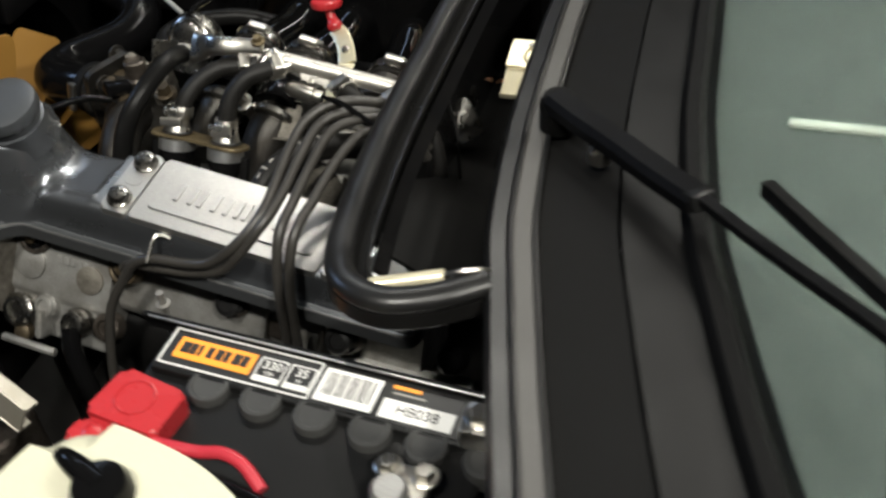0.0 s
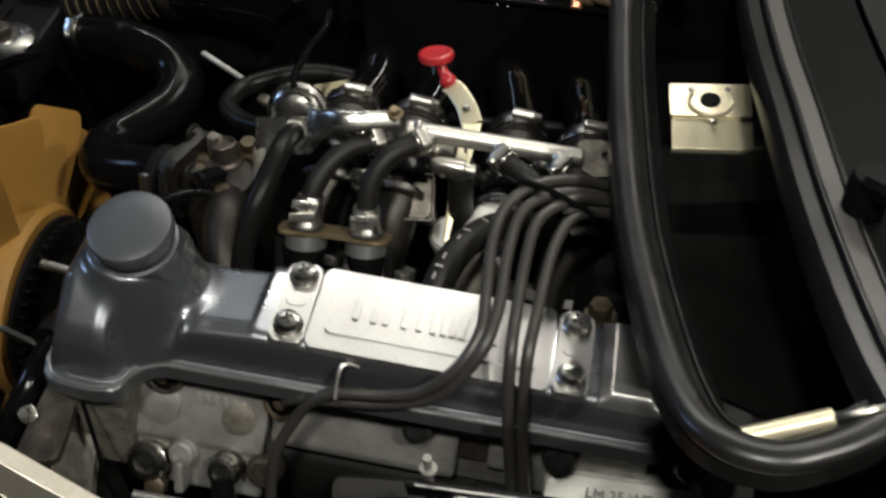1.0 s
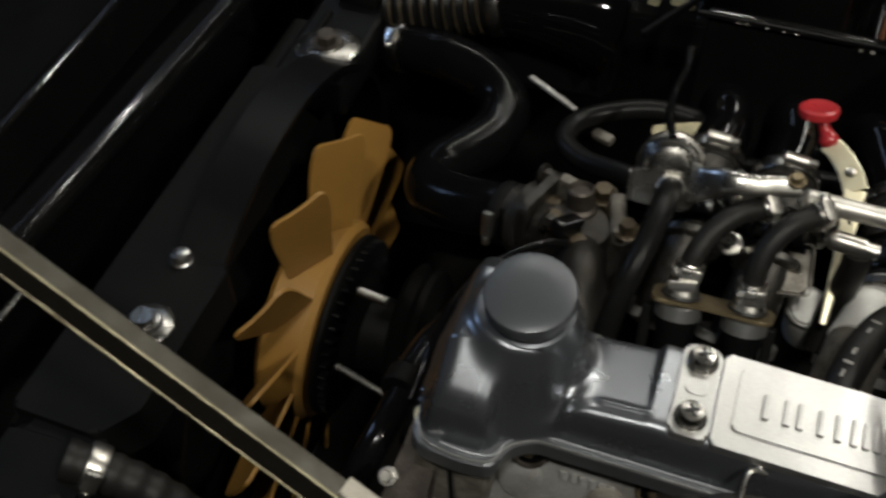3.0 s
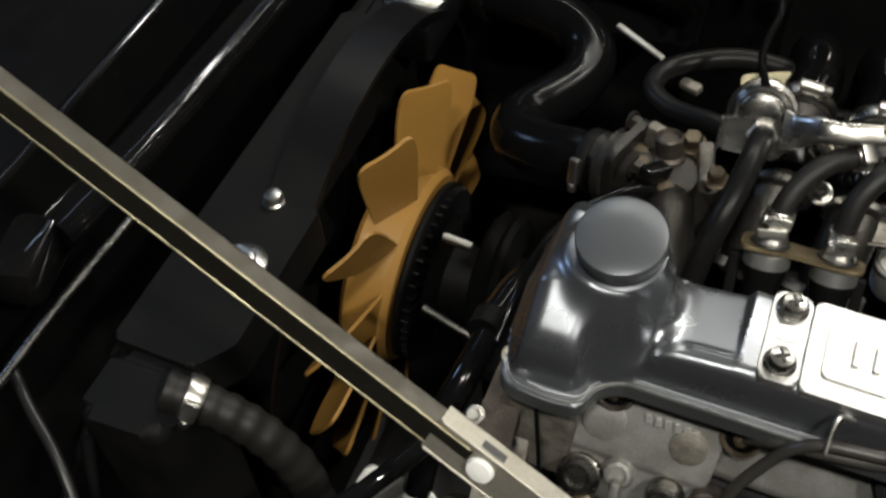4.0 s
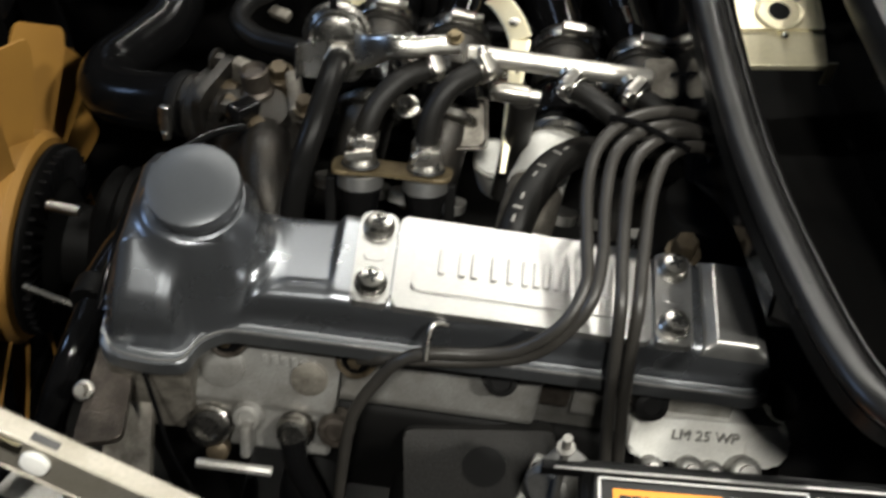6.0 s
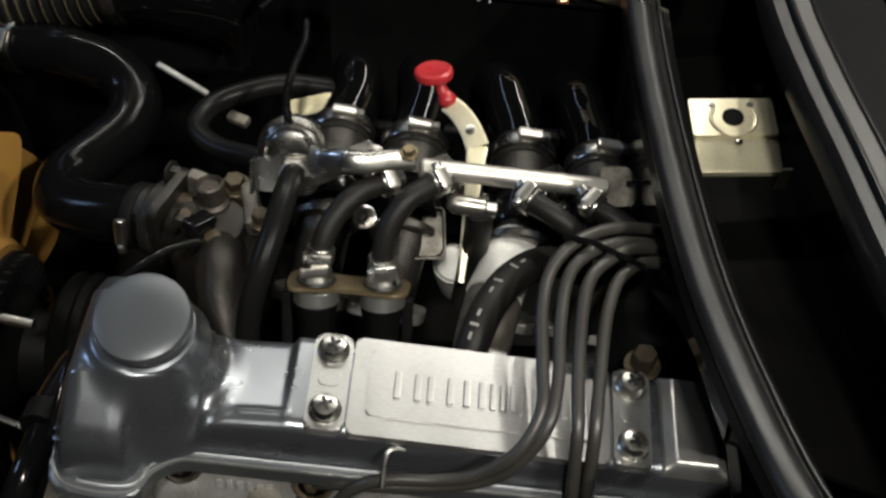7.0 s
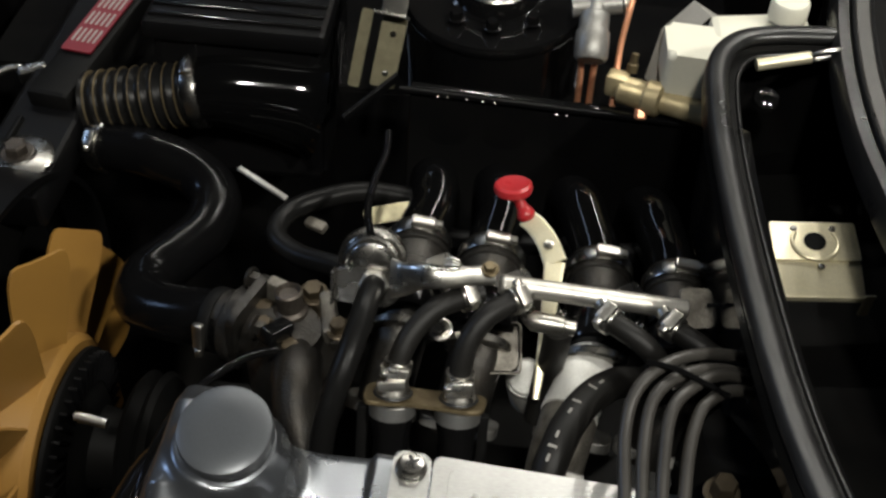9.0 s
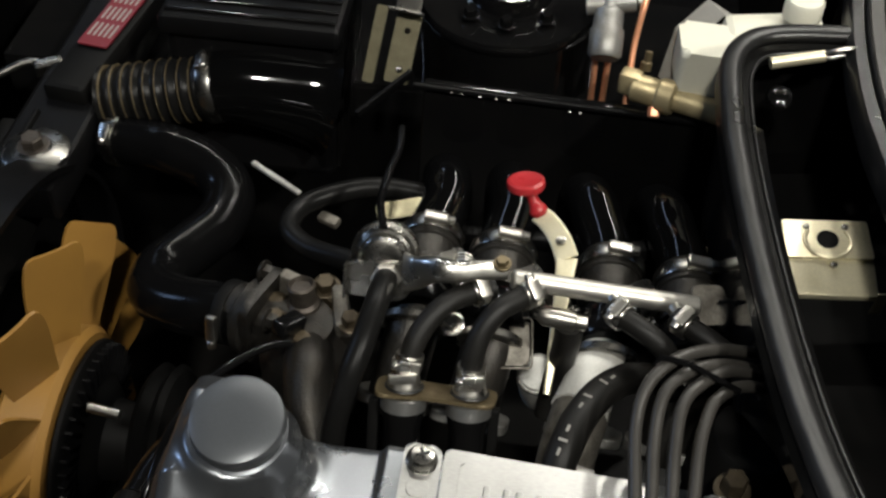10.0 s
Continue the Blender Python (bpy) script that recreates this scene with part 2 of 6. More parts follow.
def tube(pts, r, seg=12, sub=6, bm=None, radius=None, cap=True):
    """A round tube along smoothed points; radius(u, k) may change r along it."""
    bm = bm or bmesh.new()
    path = smooth_path(pts, sub)
    rings = []
    for k, (q, s, u, _) in enumerate(frames_along(path)):
        rr = r * radius(k / (len(path) - 1), k) if radius else r
        rings.append([bm.verts.new(q + rr * (math.cos(a) * s + math.sin(a) * u)) for a in (2 * math.pi * j / seg for j in range(seg))])
    for a, b in zip(rings, rings[1:]):
        for j in range(seg):
            bm.faces.new((a[j], a[(j + 1) % seg], b[(j + 1) % seg], b[j]))
    if cap:
        bm.faces.new(rings[0][::-1])
        bm.faces.new(rings[-1])
    return bm


def oval(pts, half, up, sub=8, seg=20):
    """A flattened bar along smoothed points; half(u) gives its half width and half thickness, up the flat side."""
    bm = bmesh.new()
    path = smooth_path(pts, sub)
    up = Vector(up)
    rings = []
    for k, q in enumerate(path):
        w = (path[min(k + 1, len(path) - 1)] - path[max(k - 1, 0)]).normalized()
        side = w.cross(up).normalized()
        top = side.cross(w).normalized()
        a, b = half(k / (len(path) - 1))
        ring = []
        for j in range(seg):
            c, s = math.cos(2 * math.pi * j / seg), math.sin(2 * math.pi * j / seg)
            ring.append(bm.verts.new(q + side * a * math.copysign(abs(c) ** 0.6, c) + top * b * math.copysign(abs(s) ** 0.6, s)))
        rings.append(ring)
    for r0, r1 in zip(rings, rings[1:]):
        for j in range(seg):
            bm.faces.new((r0[j], r0[(j + 1) % seg], r1[(j + 1) % seg], r1[j]))
    bm.faces.new(rings[0][::-1])
    bm.faces.new(rings[-1])
    return bm


def along(axis):
    """A turn that carries z onto an axis."""
    return Vector(axis).normalized().to_track_quat("Z", "Y").to_matrix().to_4x4()


def lathe(profile, at, axis=(0, 0, 1), seg=24, bm=None):
    """Turns a profile of (radius, height) round an axis."""
    bm = bm or bmesh.new()
    m = Matrix.Translation(at) @ along(axis)
    rings = []
    for r, h in profile:
        if r < 1e-6:
            rings.append([bm.verts.new(m @ Vector((0, 0, h)))])
        else:
            rings.append([bm.verts.new(m @ Vector((r * math.cos(a), r * math.sin(a), h))) for a in (2 * math.pi * j / seg for j in range(seg))])
    for a, b in zip(rings, rings[1:]):
        for j in range(seg):
            q = [a[j % len(a)], a[(j + 1) % len(a)], b[(j + 1) % len(b)], b[j % len(b)]]
            q = [v for k, v in enumerate(q) if v not in q[:k]]
            if len(q) > 2:
                bm.faces.new(q)
    for ring, flip in ((rings[0], True), (rings[-1], False)):
        if len(ring) > 2 and profile[0] != profile[-1]:
            bm.faces.new(ring[::-1] if flip else ring)
    return bm


def box(size, m, bevel=0.0, bm=None, segments=2):
    """A box of a size about the origin of pose m, with rounded edges."""
    bm = bm or bmesh.new()
    some = bmesh.ops.create_cube(bm, size=1.0, matrix=Matrix.Diagonal((*size, 1)))["verts"]
    if bevel:
        edges = list({e for v in some for e in v.link_edges})
        some = list({v for f in bmesh.ops.bevel(bm, geom=edges, offset=bevel, segments=segments, affect="EDGES", profile=0.5)["faces"] for v in f.verts} | {v for v in some if v.is_valid})
    bmesh.ops.transform(bm, matrix=m, verts=some)
    return bm


def prism(outline, z0, z1, m=Matrix(), bevel=0.0, bm=None, segments=2):
    """A flat outline of (x, y) drawn out from z0 to z1, its top edge rounded."""
    bm = bm or bmesh.new()
    low = [bm.verts.new((x, y, z0)) for x, y in outline]
    top = [bm.verts.new((x, y, z1)) for x, y in outline]
    n = len(outline)
    bm.faces.new(low[::-1])
    cap = bm.faces.new(top)
    for k in range(n):
        bm.faces.new((low[k], low[(k + 1) % n], top[(k + 1) % n], top[k]))
    some = low + top
    if bevel:
        made = bmesh.ops.bevel(bm, geom=list(cap.edges), offset=bevel, segments=segments, affect="EDGES", profile=0.5)
        some = list({v for v in some if v.is_valid} | {v for f in made["faces"] for v in f.verts} | set(made["verts"]))
    bmesh.ops.transform(bm, matrix=m, verts=some)
    return bm


def rounded(points, r, n=5):
    """A flat outline with its corners rounded by r."""
    out = []
    for k, p in enumerate(points):
        p, a, b = Vector(p), Vector(points[k - 1]), Vector(points[(k + 1) % len(points)])
        d = min(r, (a - p).length * 0.48, (b - p).length * 0.48)
        s, e = p + (a - p).normalized() * d, p + (b - p).normalized() * d
        out += [tuple(s.lerp(p, t).lerp(p.lerp(e, t), t)) for t in (j / n for j in range(n + 1))]
    return out


def rect(x0, y0, x1, y1):
    return [(x0, y0), (x1, y0), (x1, y1), (x0, y1)]


def hex_bolt(at, axis, r=0.006, h=0.005, bm=None, washer=True):
    bm = bm or bmesh.new()
    if washer:
        lathe([(r * 1.45, 0), (r * 1.45, 0.0012), (r * 1.3, 0.0016)], at, axis, 20, bm)
    lathe([(r, 0.0012), (r, h), (r * 0.86, h + 0.0012), (0, h + 0.0012)], at, axis, 6, bm)
    return bm


def cross_screw(at, axis, r=0.0085, bm=None):
    """A domed screw head with a cross slot, on its washer."""
    bm = bm or bmesh.new()
    lathe([(r * 1.12, 0), (r * 1.12, 0.0012), (r, 0.002), (r * 0.98, 0.0045), (r * 0.8, 0.0066), (r * 0.4, 0.0074), (0, 0.0074)], at, axis, 24, bm)
    return bm


def hose_clamp(at, axis, r, toward, parent, width=0.010, name="hose_clamp", mat=None, big=1.0, screw=None):
    """A worm-drive clamp: band, screw housing and screw."""
    axis = Vector(axis).normalized()
    at, toward = Vector(at), Vector(toward)
    up = (toward - axis * toward.dot(axis)).normalized()
    side = axis.cross(up)
    h = width / 2
    bm = lathe([(r + 0.0004, -h), (r + 0.0014, -h), (r + 0.0018, -h * 0.8), (r + 0.0018, h * 0.8), (r + 0.0014, h), (r + 0.0004, h)], at, axis, 28)
    band = part(name, bm, mat or BRIGHT, parent)
    m = Matrix((side, axis, up)).transposed().to_4x4()
    m.translation = at + up * (r + 0.0030 * big)
    bm = box((0.0125 * big, width * 0.86, 0.0046), m, 0.0012)
    lathe([(0.0024, 0.0058 * big), (0.0029, 0.0062 * big), (0.0029, 0.0092 * big), (0.0024, 0.0098 * big), (0, 0.0098 * big)], m.translation, side, 8, bm)
    part("clamp_screw", bm, screw or BRIGHT, band)
    return band


def strip_along(pts, profile, sub=6, up=(0, 0, 1)):
    """Sweeps a closed profile of (side, up) along smoothed points, upright."""
    bm = bmesh.new()
    path = smooth_path(pts, sub)
    up = Vector(up)
    rings = []
    for k, q in enumerate(path):
        w = (path[min(k + 1, len(path) - 1)] - path[max(k - 1, 0)]).normalized()
        side = w.cross(up).normalized()
        top = side.cross(w).normalized()
        rings.append([bm.verts.new(q + side * a + top * b) for a, b in profile])
    n = len(profile)
    for a, b in zip(rings, rings[1:]):
        for j in range(n):
            bm.faces.new((a[j], a[(j + 1) % n], b[(j + 1) % n], b[j]))
    bm.faces.new(rings[0][::-1])
    bm.faces.new(rings[-1])
    return bm


def sheet_between(a, b, thick, sub=6):
    """A plate of a thickness between two smoothed lines of points."""
    bm = bmesh.new()
    pa, pb = smooth_path(a, sub), smooth_path(b, sub)
    n = min(len(pa), len(pb))
    grid = []
    for k in range(n):
        p, q = pa[k], pb[k]
        w = pa[min(k + 1, n - 1)] - pa[max(k - 1, 0)]
        normal = w.cross(q - p).normalized() * thick
        grid.append([bm.verts.new(v) for v in (p, q, q + normal, p + normal)])
    for r, s in zip(grid, grid[1:]):
        for j in range(4):
            bm.faces.new((r[j], r[(j + 1) % 4], s[(j + 1) % 4], s[j]))
    bm.faces.new(grid[0][::-1])
    bm.faces.new(grid[-1])
    return bm


def lettering(text, size, m, mat, parent, name="lettering", depth=0.0004):
    """Raised characters in the built-in font, as one mesh."""
    curve = bpy.data.curves.new(name, "FONT")
    curve.body, curve.size, curve.extrude, curve.align_x, curve.align_y = text, size, depth, "CENTER", "CENTER"
    made = bpy.data.objects.new(name, curve)
    scene.collection.objects.link(made)
    bpy.context.view_layer.update()
    me = bpy.data.meshes.new_from_object(made.evaluated_get(bpy.context.evaluated_depsgraph_get()))
    bpy.data.objects.remove(made)
    bpy.data.curves.remove(curve)
    bm = bmesh.new()
    bm.from_mesh(me)
    bpy.data.meshes.remove(me)
    bmesh.ops.transform(bm, matrix=m, verts=bm.verts)
    return part(name, bm, mat, parent, smooth=False)


# the engine's own frame: x along the crankshaft to the rear, nose up by 6.5 degrees
ENGINE = pose(0.005, -0.011, 0.850, 0, 6.5, 0)


def eng(x, y, z):
    return ENGINE @ Vector((x, y, z))


EX, EY, EZ = (ENGINE.to_3x3() @ Vector(v) for v in ((1, 0, 0), (0, 1, 0), (0, 0, 1)))
# ---- the hall round the car ----
def slab(name, x0, y0, z0, x1, y1, z1, mat, label, category, bevel=0.0):
    bm = box((x1 - x0, y1 - y0, z1 - z0), Matrix.Translation(((x0 + x1) / 2, (y0 + y1) / 2, (z0 + z1) / 2)), bevel)
    return solo(name, bm, mat, label, category, kind="structure", smooth=False)


slab("floor", -5, -5, -0.1, 6, 6, 0, CONCRETE, "grey concrete hall floor under the car", "floor")
slab("ceiling", -5, -5, 3.0, 6, 6, 3.1, CEILING, "dark board ceiling of the hall", "ceiling")
slab("wall_north", -5, 5.8, 0, 6, 6, 3.0, WALL, "plain dim hall wall", "wall")
slab("wall_south", -5, -5, 0, 6, -4.8, 3.0, WALL, "plain dim hall wall", "wall")
slab("wall_west", -5, -4.8, 0, -4.8, 5.8, 3.0, WALL, "plain dim hall wall", "wall")
slab("wall_east", 5.8, -4.8, 0, 6, 5.8, 3.0, WALL, "plain dim hall wall", "wall")


def ceiling_light(x, y, z):
    t = thing("ceiling_light", (x, y, z), "small round spot lamp on the hall ceiling, out of view", "ceiling light", "ceiling lights")
    part("housing", lathe([(0.13, 0.0), (0.135, 0.01), (0.12, 0.07), (0.05, 0.12), (0, 0.12)], (x, y, z + 0.012), (0, 0, 1), 32), LABELWHITE, t)
    part("lens", lathe([(0.10, 0.0), (0.10, 0.004), (0, 0.004)], (x, y, z + 0.006), (0, 0, 1), 32), TUBELIGHT, t)


# housings added round the unseen lamps
for lx, ly in SPOTS + [(1.5, -1.1), (0.12, -1.08)]:
    ceiling_light(lx, ly, 2.93)
for tx, ty, watts, tint in TUBES:
    tube_light = thing("tube_light", (tx, ty, 2.925), "long lit tube light under the hall ceiling", "ceiling light", "tube lights")
    part("housing", box((0.10, 4.7, 0.05), pose(tx, ty, 2.970), 0.008), LABELWHITE, tube_light)
    part("tube", box((0.03, 4.6, 0.016), pose(tx, ty, 2.936), 0.007), TUBELIGHT if tint is WARM else COOLTUBE, tube_light)


# ---- car body round the engine bay ----
car = thing("car_body", (0.1, 0.1, 0.3), "black painted car body with its bonnet raised off", "car")
SEALPATH = [(0.284, -0.114, 0.940), (0.262, -0.128, 0.938), (0.238, -0.136, 0.937), (0.215, -0.127, 0.935), (0.201, -0.100, 0.930), (0.188, -0.045, 0.921),
            (0.177, 0.020, 0.912), (0.169, 0.100, 0.905), (0.163, 0.185, 0.901), (0.161, 0.250, 0.900), (0.164, 0.296, 0.900), (0.178, 0.322, 0.900),
            (0.202, 0.332, 0.900), (0.242, 0.336, 0.900)]
LIP = [(0.345, -0.270, 0.952), (0.332, -0.227, 0.950), (0.315, -0.178, 0.945), (0.294, -0.114, 0.940), (0.280, -0.067, 0.938), (0.266, 0.010, 0.934), (0.257, 0.085, 0.929),
       (0.250, 0.150, 0.922), (0.246, 0.220, 0.914), (0.249, 0.300, 0.907), (0.261, 0.390, 0.900), (0.284, 0.500, 0.895)]


def shifted(pts, dx, dy, dz):
    return [(x + dx, y + dy, z + dz) for x, y, z in pts]


# bulkhead: front wall of the cowl trough, its inner return lip, floor and rear wall
front = shifted(SEALPATH[5:12], 0.002, 0.001, -0.009)
foot = [(x + 0.004, y, z - 0.042 - 0.07 * max(0.0, min(1.0, (y - 0.03) / 0.10))) for x, y, z in front]
part("bulkhead", sheet_between(front, foot, 0.0025), PAINT, car)
part("bulkhead", sheet_between([(0.318, y, 0.802) for x, y, z in foot], [(0.318, y, 0.45) for x, y, z in foot], 0.0025), PAINT, car)
inner = shifted(SEALPATH[4:10], 0.016, 0.001, -0.0150)
part("bulkhead_lip", sheet_between(inner, shifted(inner, 0.0075, 0.0, -0.0034), 0.002), PAINT, car)
part("trough_end", sheet_between(shifted(SEALPATH[:6], 0, 0.002, -0.008), shifted(SEALPATH[:6], 0, 0.004, -0.022), 0.0025), PAINT, car)
part("trough_end", sheet_between(shifted(SEALPATH[11:], 0, -0.001, -0.008), [(x, y, 0.74) for x, y, z in SEALPATH[11:]], 0.0025), PAINT, car)
part("trough_floor", sheet_between(foot, [(0.330, y, 0.80) for x, y, z in foot], 0.0025), DULL, car)
part("trough_rear_wall", sheet_between(shifted(LIP, 0.012, 0, -0.004), [(x + 0.030, y, 0.78) for x, y, z in LIP], 0.0025), PAINT, car)
part("scuttle_edge", strip_along(shifted(LIP, -0.006, 0, -0.003), [(-0.006, -0.014), (0.005, -0.014), (0.006, 0.001), (0.004, 0.004), (-0.003, 0.004), (-0.006, 0.000)]), SEAL, car, "black rubber edging")
part("scuttle_strip", strip_along(shifted(LIP, 0.0065, 0, 0.0), [(-0.0062, -0.004), (0.0062, -0.004), (0.0062, 0.0015), (0.004, 0.0035), (-0.004, 0.0035), (-0.0062, 0.0015)]), CHANNELBLACK, car, "dark satin channel along the scuttle edge")
SCUT0, SCUT1, SCUT2 = shifted(LIP, 0.013, 0, -0.001), shifted(LIP, 0.052, 0.004, 0.006), [(x + 0.082 + 0.03 * max(0, -y), y + 0.004, z + 0.012) for x, y, z in LIP]
for dx, dz in ((0.0006, 0.0036), (0.0128, 0.0038)):
    part("scuttle_bead", tube(shifted(LIP, dx, 0, dz), 0.0012, 8, 6), SEAL, car, "thin raised bead")
part("scuttle_panel", sheet_between(SCUT0, SCUT1, 0.002), SCUTTLE, car, "satin black scuttle panel")
part("scuttle_panel", sheet_between(shifted(SCUT1, 0.0015, 0, 0.0035), SCUT2, 0.002), SCUTSHEEN, car, "satin black scuttle panel")
part("screen_rubber", strip_along(shifted(SCUT2, 0.004, 0, 0.003), [(-0.006, -0.006), (0.006, -0.006), (0.007, 0.004), (0.003, 0.007), (-0.003, 0.006), (-0.006, 0.002)]), DULL, car, "black windscreen rubber")
GL0 = shifted(SCUT2, 0.008, 0, 0.006)
GL1 = [(x + 0.46, y * 0.9 + 0.01, z + 0.36) for x, y, z in GL0]
glass = part("windscreen", sheet_between(GL0, GL1, 0.005), GLASS, car, "green tinted windscreen glass")
glass.visible_shadow = False
BAND = [Vector(p).lerp(Vector(q), 0.014) for p, q in zip(GL0, GL1)]
part("glass_band", sheet_between(shifted(GL0, 0.003, 0, -0.004), shifted([tuple(p) for p in BAND], 0.003, 0, -0.004), 0.001), DULL, car, "dark band along the glass edge")
part("dashboard", box((0.54, 0.95, 0.05), pose(0.605, 0.06, 0.923, 0, -3, 0), 0.008), DASH, car, "grey vinyl dashboard top behind the glass")
part("demister_slot", box((0.02, 0.16, 0.004), pose(0.55, -0.04, 0.946, 0, -3, 0), 0.0015), LABELBLACK, car)
part("dash_seam", box((0.30, 0.006, 0.004), pose(0.55, 0.045, 0.946, 0, -3, 2), 0.0015), GREYTRIM, car, "pale seam across the dashboard top")
part("roof", box((0.55, 1.50, 0.02), pose(1.10, 0.13, 1.375), 0.008), PAINT, car)

# side walls, front panel and floor of the bay
part("inner_wing", box((0.86, 0.012, 0.52), pose(-0.12, 0.62, 0.62), 0.003), PAINT, car)
part("inner_wing", box((0.86, 0.012, 0.50), pose(-0.12, -0.36, 0.60), 0.003), PAINT, car)
part("front_panel", box((0.012, 1.0, 0.45), pose(-0.52, 0.13, 0.56), 0.003), PAINT, car)
part("undertray", box((1.2, 1.1, 0.01), pose(0.02, 0.13, 0.335)), DUSTY, car)
part("wing_shelf", box((0.62, 0.22, 0.006), pose(-0.10, 0.52, 0.765), 0.002), PAINT, car)
part("wing_shelf_wall", box((0.62, 0.006, 0.30), pose(-0.10, 0.412, 0.615), 0.002), PAINT, car)
part("front_top", box((0.50, 1.30, 0.012), pose(-0.72, 0.20, 0.800, 0, -3, 0), 0.004), SATIN, car)
part("slam_panel", box((0.010, 0.74, 0.05), pose(-0.455, 0.12, 0.825), 0.003), PAINT, car)

part("trough_end", box((0.16, 0.004, 0.46), pose(0.285, 0.352, 0.655), 0.001), PAINT, car)

# outer panels that close the car round the bay
for y0, y1 in ((-0.62, -0.366), (0.626, 0.88)):
    part("wing_top", box((1.32, y1 - y0, 0.012), pose(-0.31, (y0 + y1) / 2, 0.846), 0.005), PAINT, car)
for y in (-0.62, 0.88):
    part("outer_wing", box((2.33, 0.012, 0.84), pose(0.195, y, 0.428), 0.004), PAINT, car)
    part("door_frame", box((0.80, 0.012, 0.54), pose(0.96, y, 1.11), 0.004), PAINT, car)
part("nose_panel", box((0.012, 1.49, 0.80), pose(-0.966, 0.13, 0.405), 0.004), PAINT, car)
part("rear_panel", box((0.012, 1.49, 1.35), pose(1.358, 0.13, 0.68), 0.004), PAINT, car)
for y0, y1 in ((-0.614, -0.45), (0.55, 0.874)):
    part("screen_side", box((0.98, y1 - y0, 0.012), pose(0.86, (y0 + y1) / 2, 0.846), 0.004), PAINT, car)

# seal round the bonnet opening
seal = thing("bonnet_seal", (0.2, 0.1, 0.89), "black rubber bonnet seal along the bulkhead top", "seal")
part("seal_carrier", strip_along(SEALPATH, [(-0.0066, -0.013), (0.0150, -0.013), (0.0152, -0.0085), (0.0142, -0.0072), (0.0085, -0.0080), (0.0066, -0.0046), (-0.0060, -0.0046)], 8), DULLRUBBER, seal)
bulb = [(0.0008 + 0.0074 * math.cos(a), -0.0008 + 0.0054 * math.sin(a)) for a in (2 * math.pi * q / 18 for q in range(18))]
part("seal_bulb", strip_along(SEALPATH, bulb, 8), SEAL, seal, "rounded rubber bulb")
ridge = [(0.0146 + 0.0013 * math.cos(a), -0.0072 + 0.0016 * math.sin(a)) for a in (2 * math.pi * q / 10 for q in range(10))]
part("seal_ridge", strip_along(SEALPATH, ridge, 8), SEAL, seal, "thin raised rubber ridge")


# ---- camshaft cover ----
cover = thing("camshaft_cover", eng(0.05, 0, -0.035), "silver grey painted camshaft cover with bright raised panels", "engine cover")


def smax(a, b, k):
    h = max(k - abs(a - b), 0.0) / k
    return max(a, b) + h * h * h * k / 6


def ramp_edge(d, draft, r):
    """Height lost at a distance d inside an edge: a drafted wall that rounds into the top."""
    if d >= r:
        return 0.0
    if d <= 0:
        return -r * 0.9 + d * draft
    return -0.9 * r * (1 - math.sqrt(max(0.0, 1 - (1 - d / r) ** 2)))


def cover_height(x, y):
    # long low body
    d = min(y + 0.0290, 0.0275 - y, 0.2035 - x)
    soft = 0.007
    lean = 0.11 * max(-0.03, min(0.03, y))
    body = -0.0035 + min(ramp_edge(d, 7.0, soft), ramp_edge(x + 0.060, 2.6, 0.016))
    # the same body is lower before the first pair of screws
    if x < -0.018:
        body -= (0.003 + lean) * min(1, (-0.018 - x) / 0.003) + 0.11 * (-0.018 - x)
        rib = max(0.0, 1 - abs(y + 0.0195) / 0.0028) * max(0.0, min(1, (x + 0.047) / 0.006))
        body += 0.0016 * rib * rib * (3 - 2 * rib)
    # chain case leg that falls to the near side
    half = 0.0145 - 0.04 * max(0.0, -0.020 - y)
    out = max(0.0, abs(x + 0.1065) - half + 0.007)
    side = -0.9 * 0.009 * (1 - math.sqrt(max(0.0, 1 - min(1.0, out / 0.009) ** 2))) - 4.0 * max(0.0, out - 0.009)
    dy = max(0.0, -0.020 - y)
    leg = 0.0125 - 0.72 * dy + ramp_edge(y + 0.0495, 5.0, 0.010) + side - 0.7 * max(0.0, y - 0.028)
    # dome under the filler neck
    r = math.hypot(x + 0.0905, (y - 0.002))
    dome = 0.021 - 0.006 * (r / 0.03) ** 2 - 2.0 * max(0.0, r - 0.0245)
    h = smax(leg, dome, 0.016)
    return smax(body, h, 0.042)


def height_mesh(x0, x1, y0, y1, step, height, floor):
    bm = bmesh.new()
    nx, ny = round((x1 - x0) / step), round((y1 - y0) / step)
    grid = {}
    for i in range(nx + 1):
        for j in range(ny + 1):
            x, y = x0 + (x1 - x0) * i / nx, y0 + (y1 - y0) * j / ny
            grid[i, j] = (x, y, max(height(x, y), floor))
    made = {}

    def vert(k):
        if k not in made:
            made[k] = bm.verts.new(ENGINE @ Vector(grid[k]))
        return made[k]

    for i in range(nx):
        for j in range(ny):
            ks = ((i, j), (i + 1, j), (i + 1, j + 1), (i, j + 1))
            if any(grid[k][2] > floor for k in ks):
                bm.faces.new([vert(k) for k in ks])
    return bm


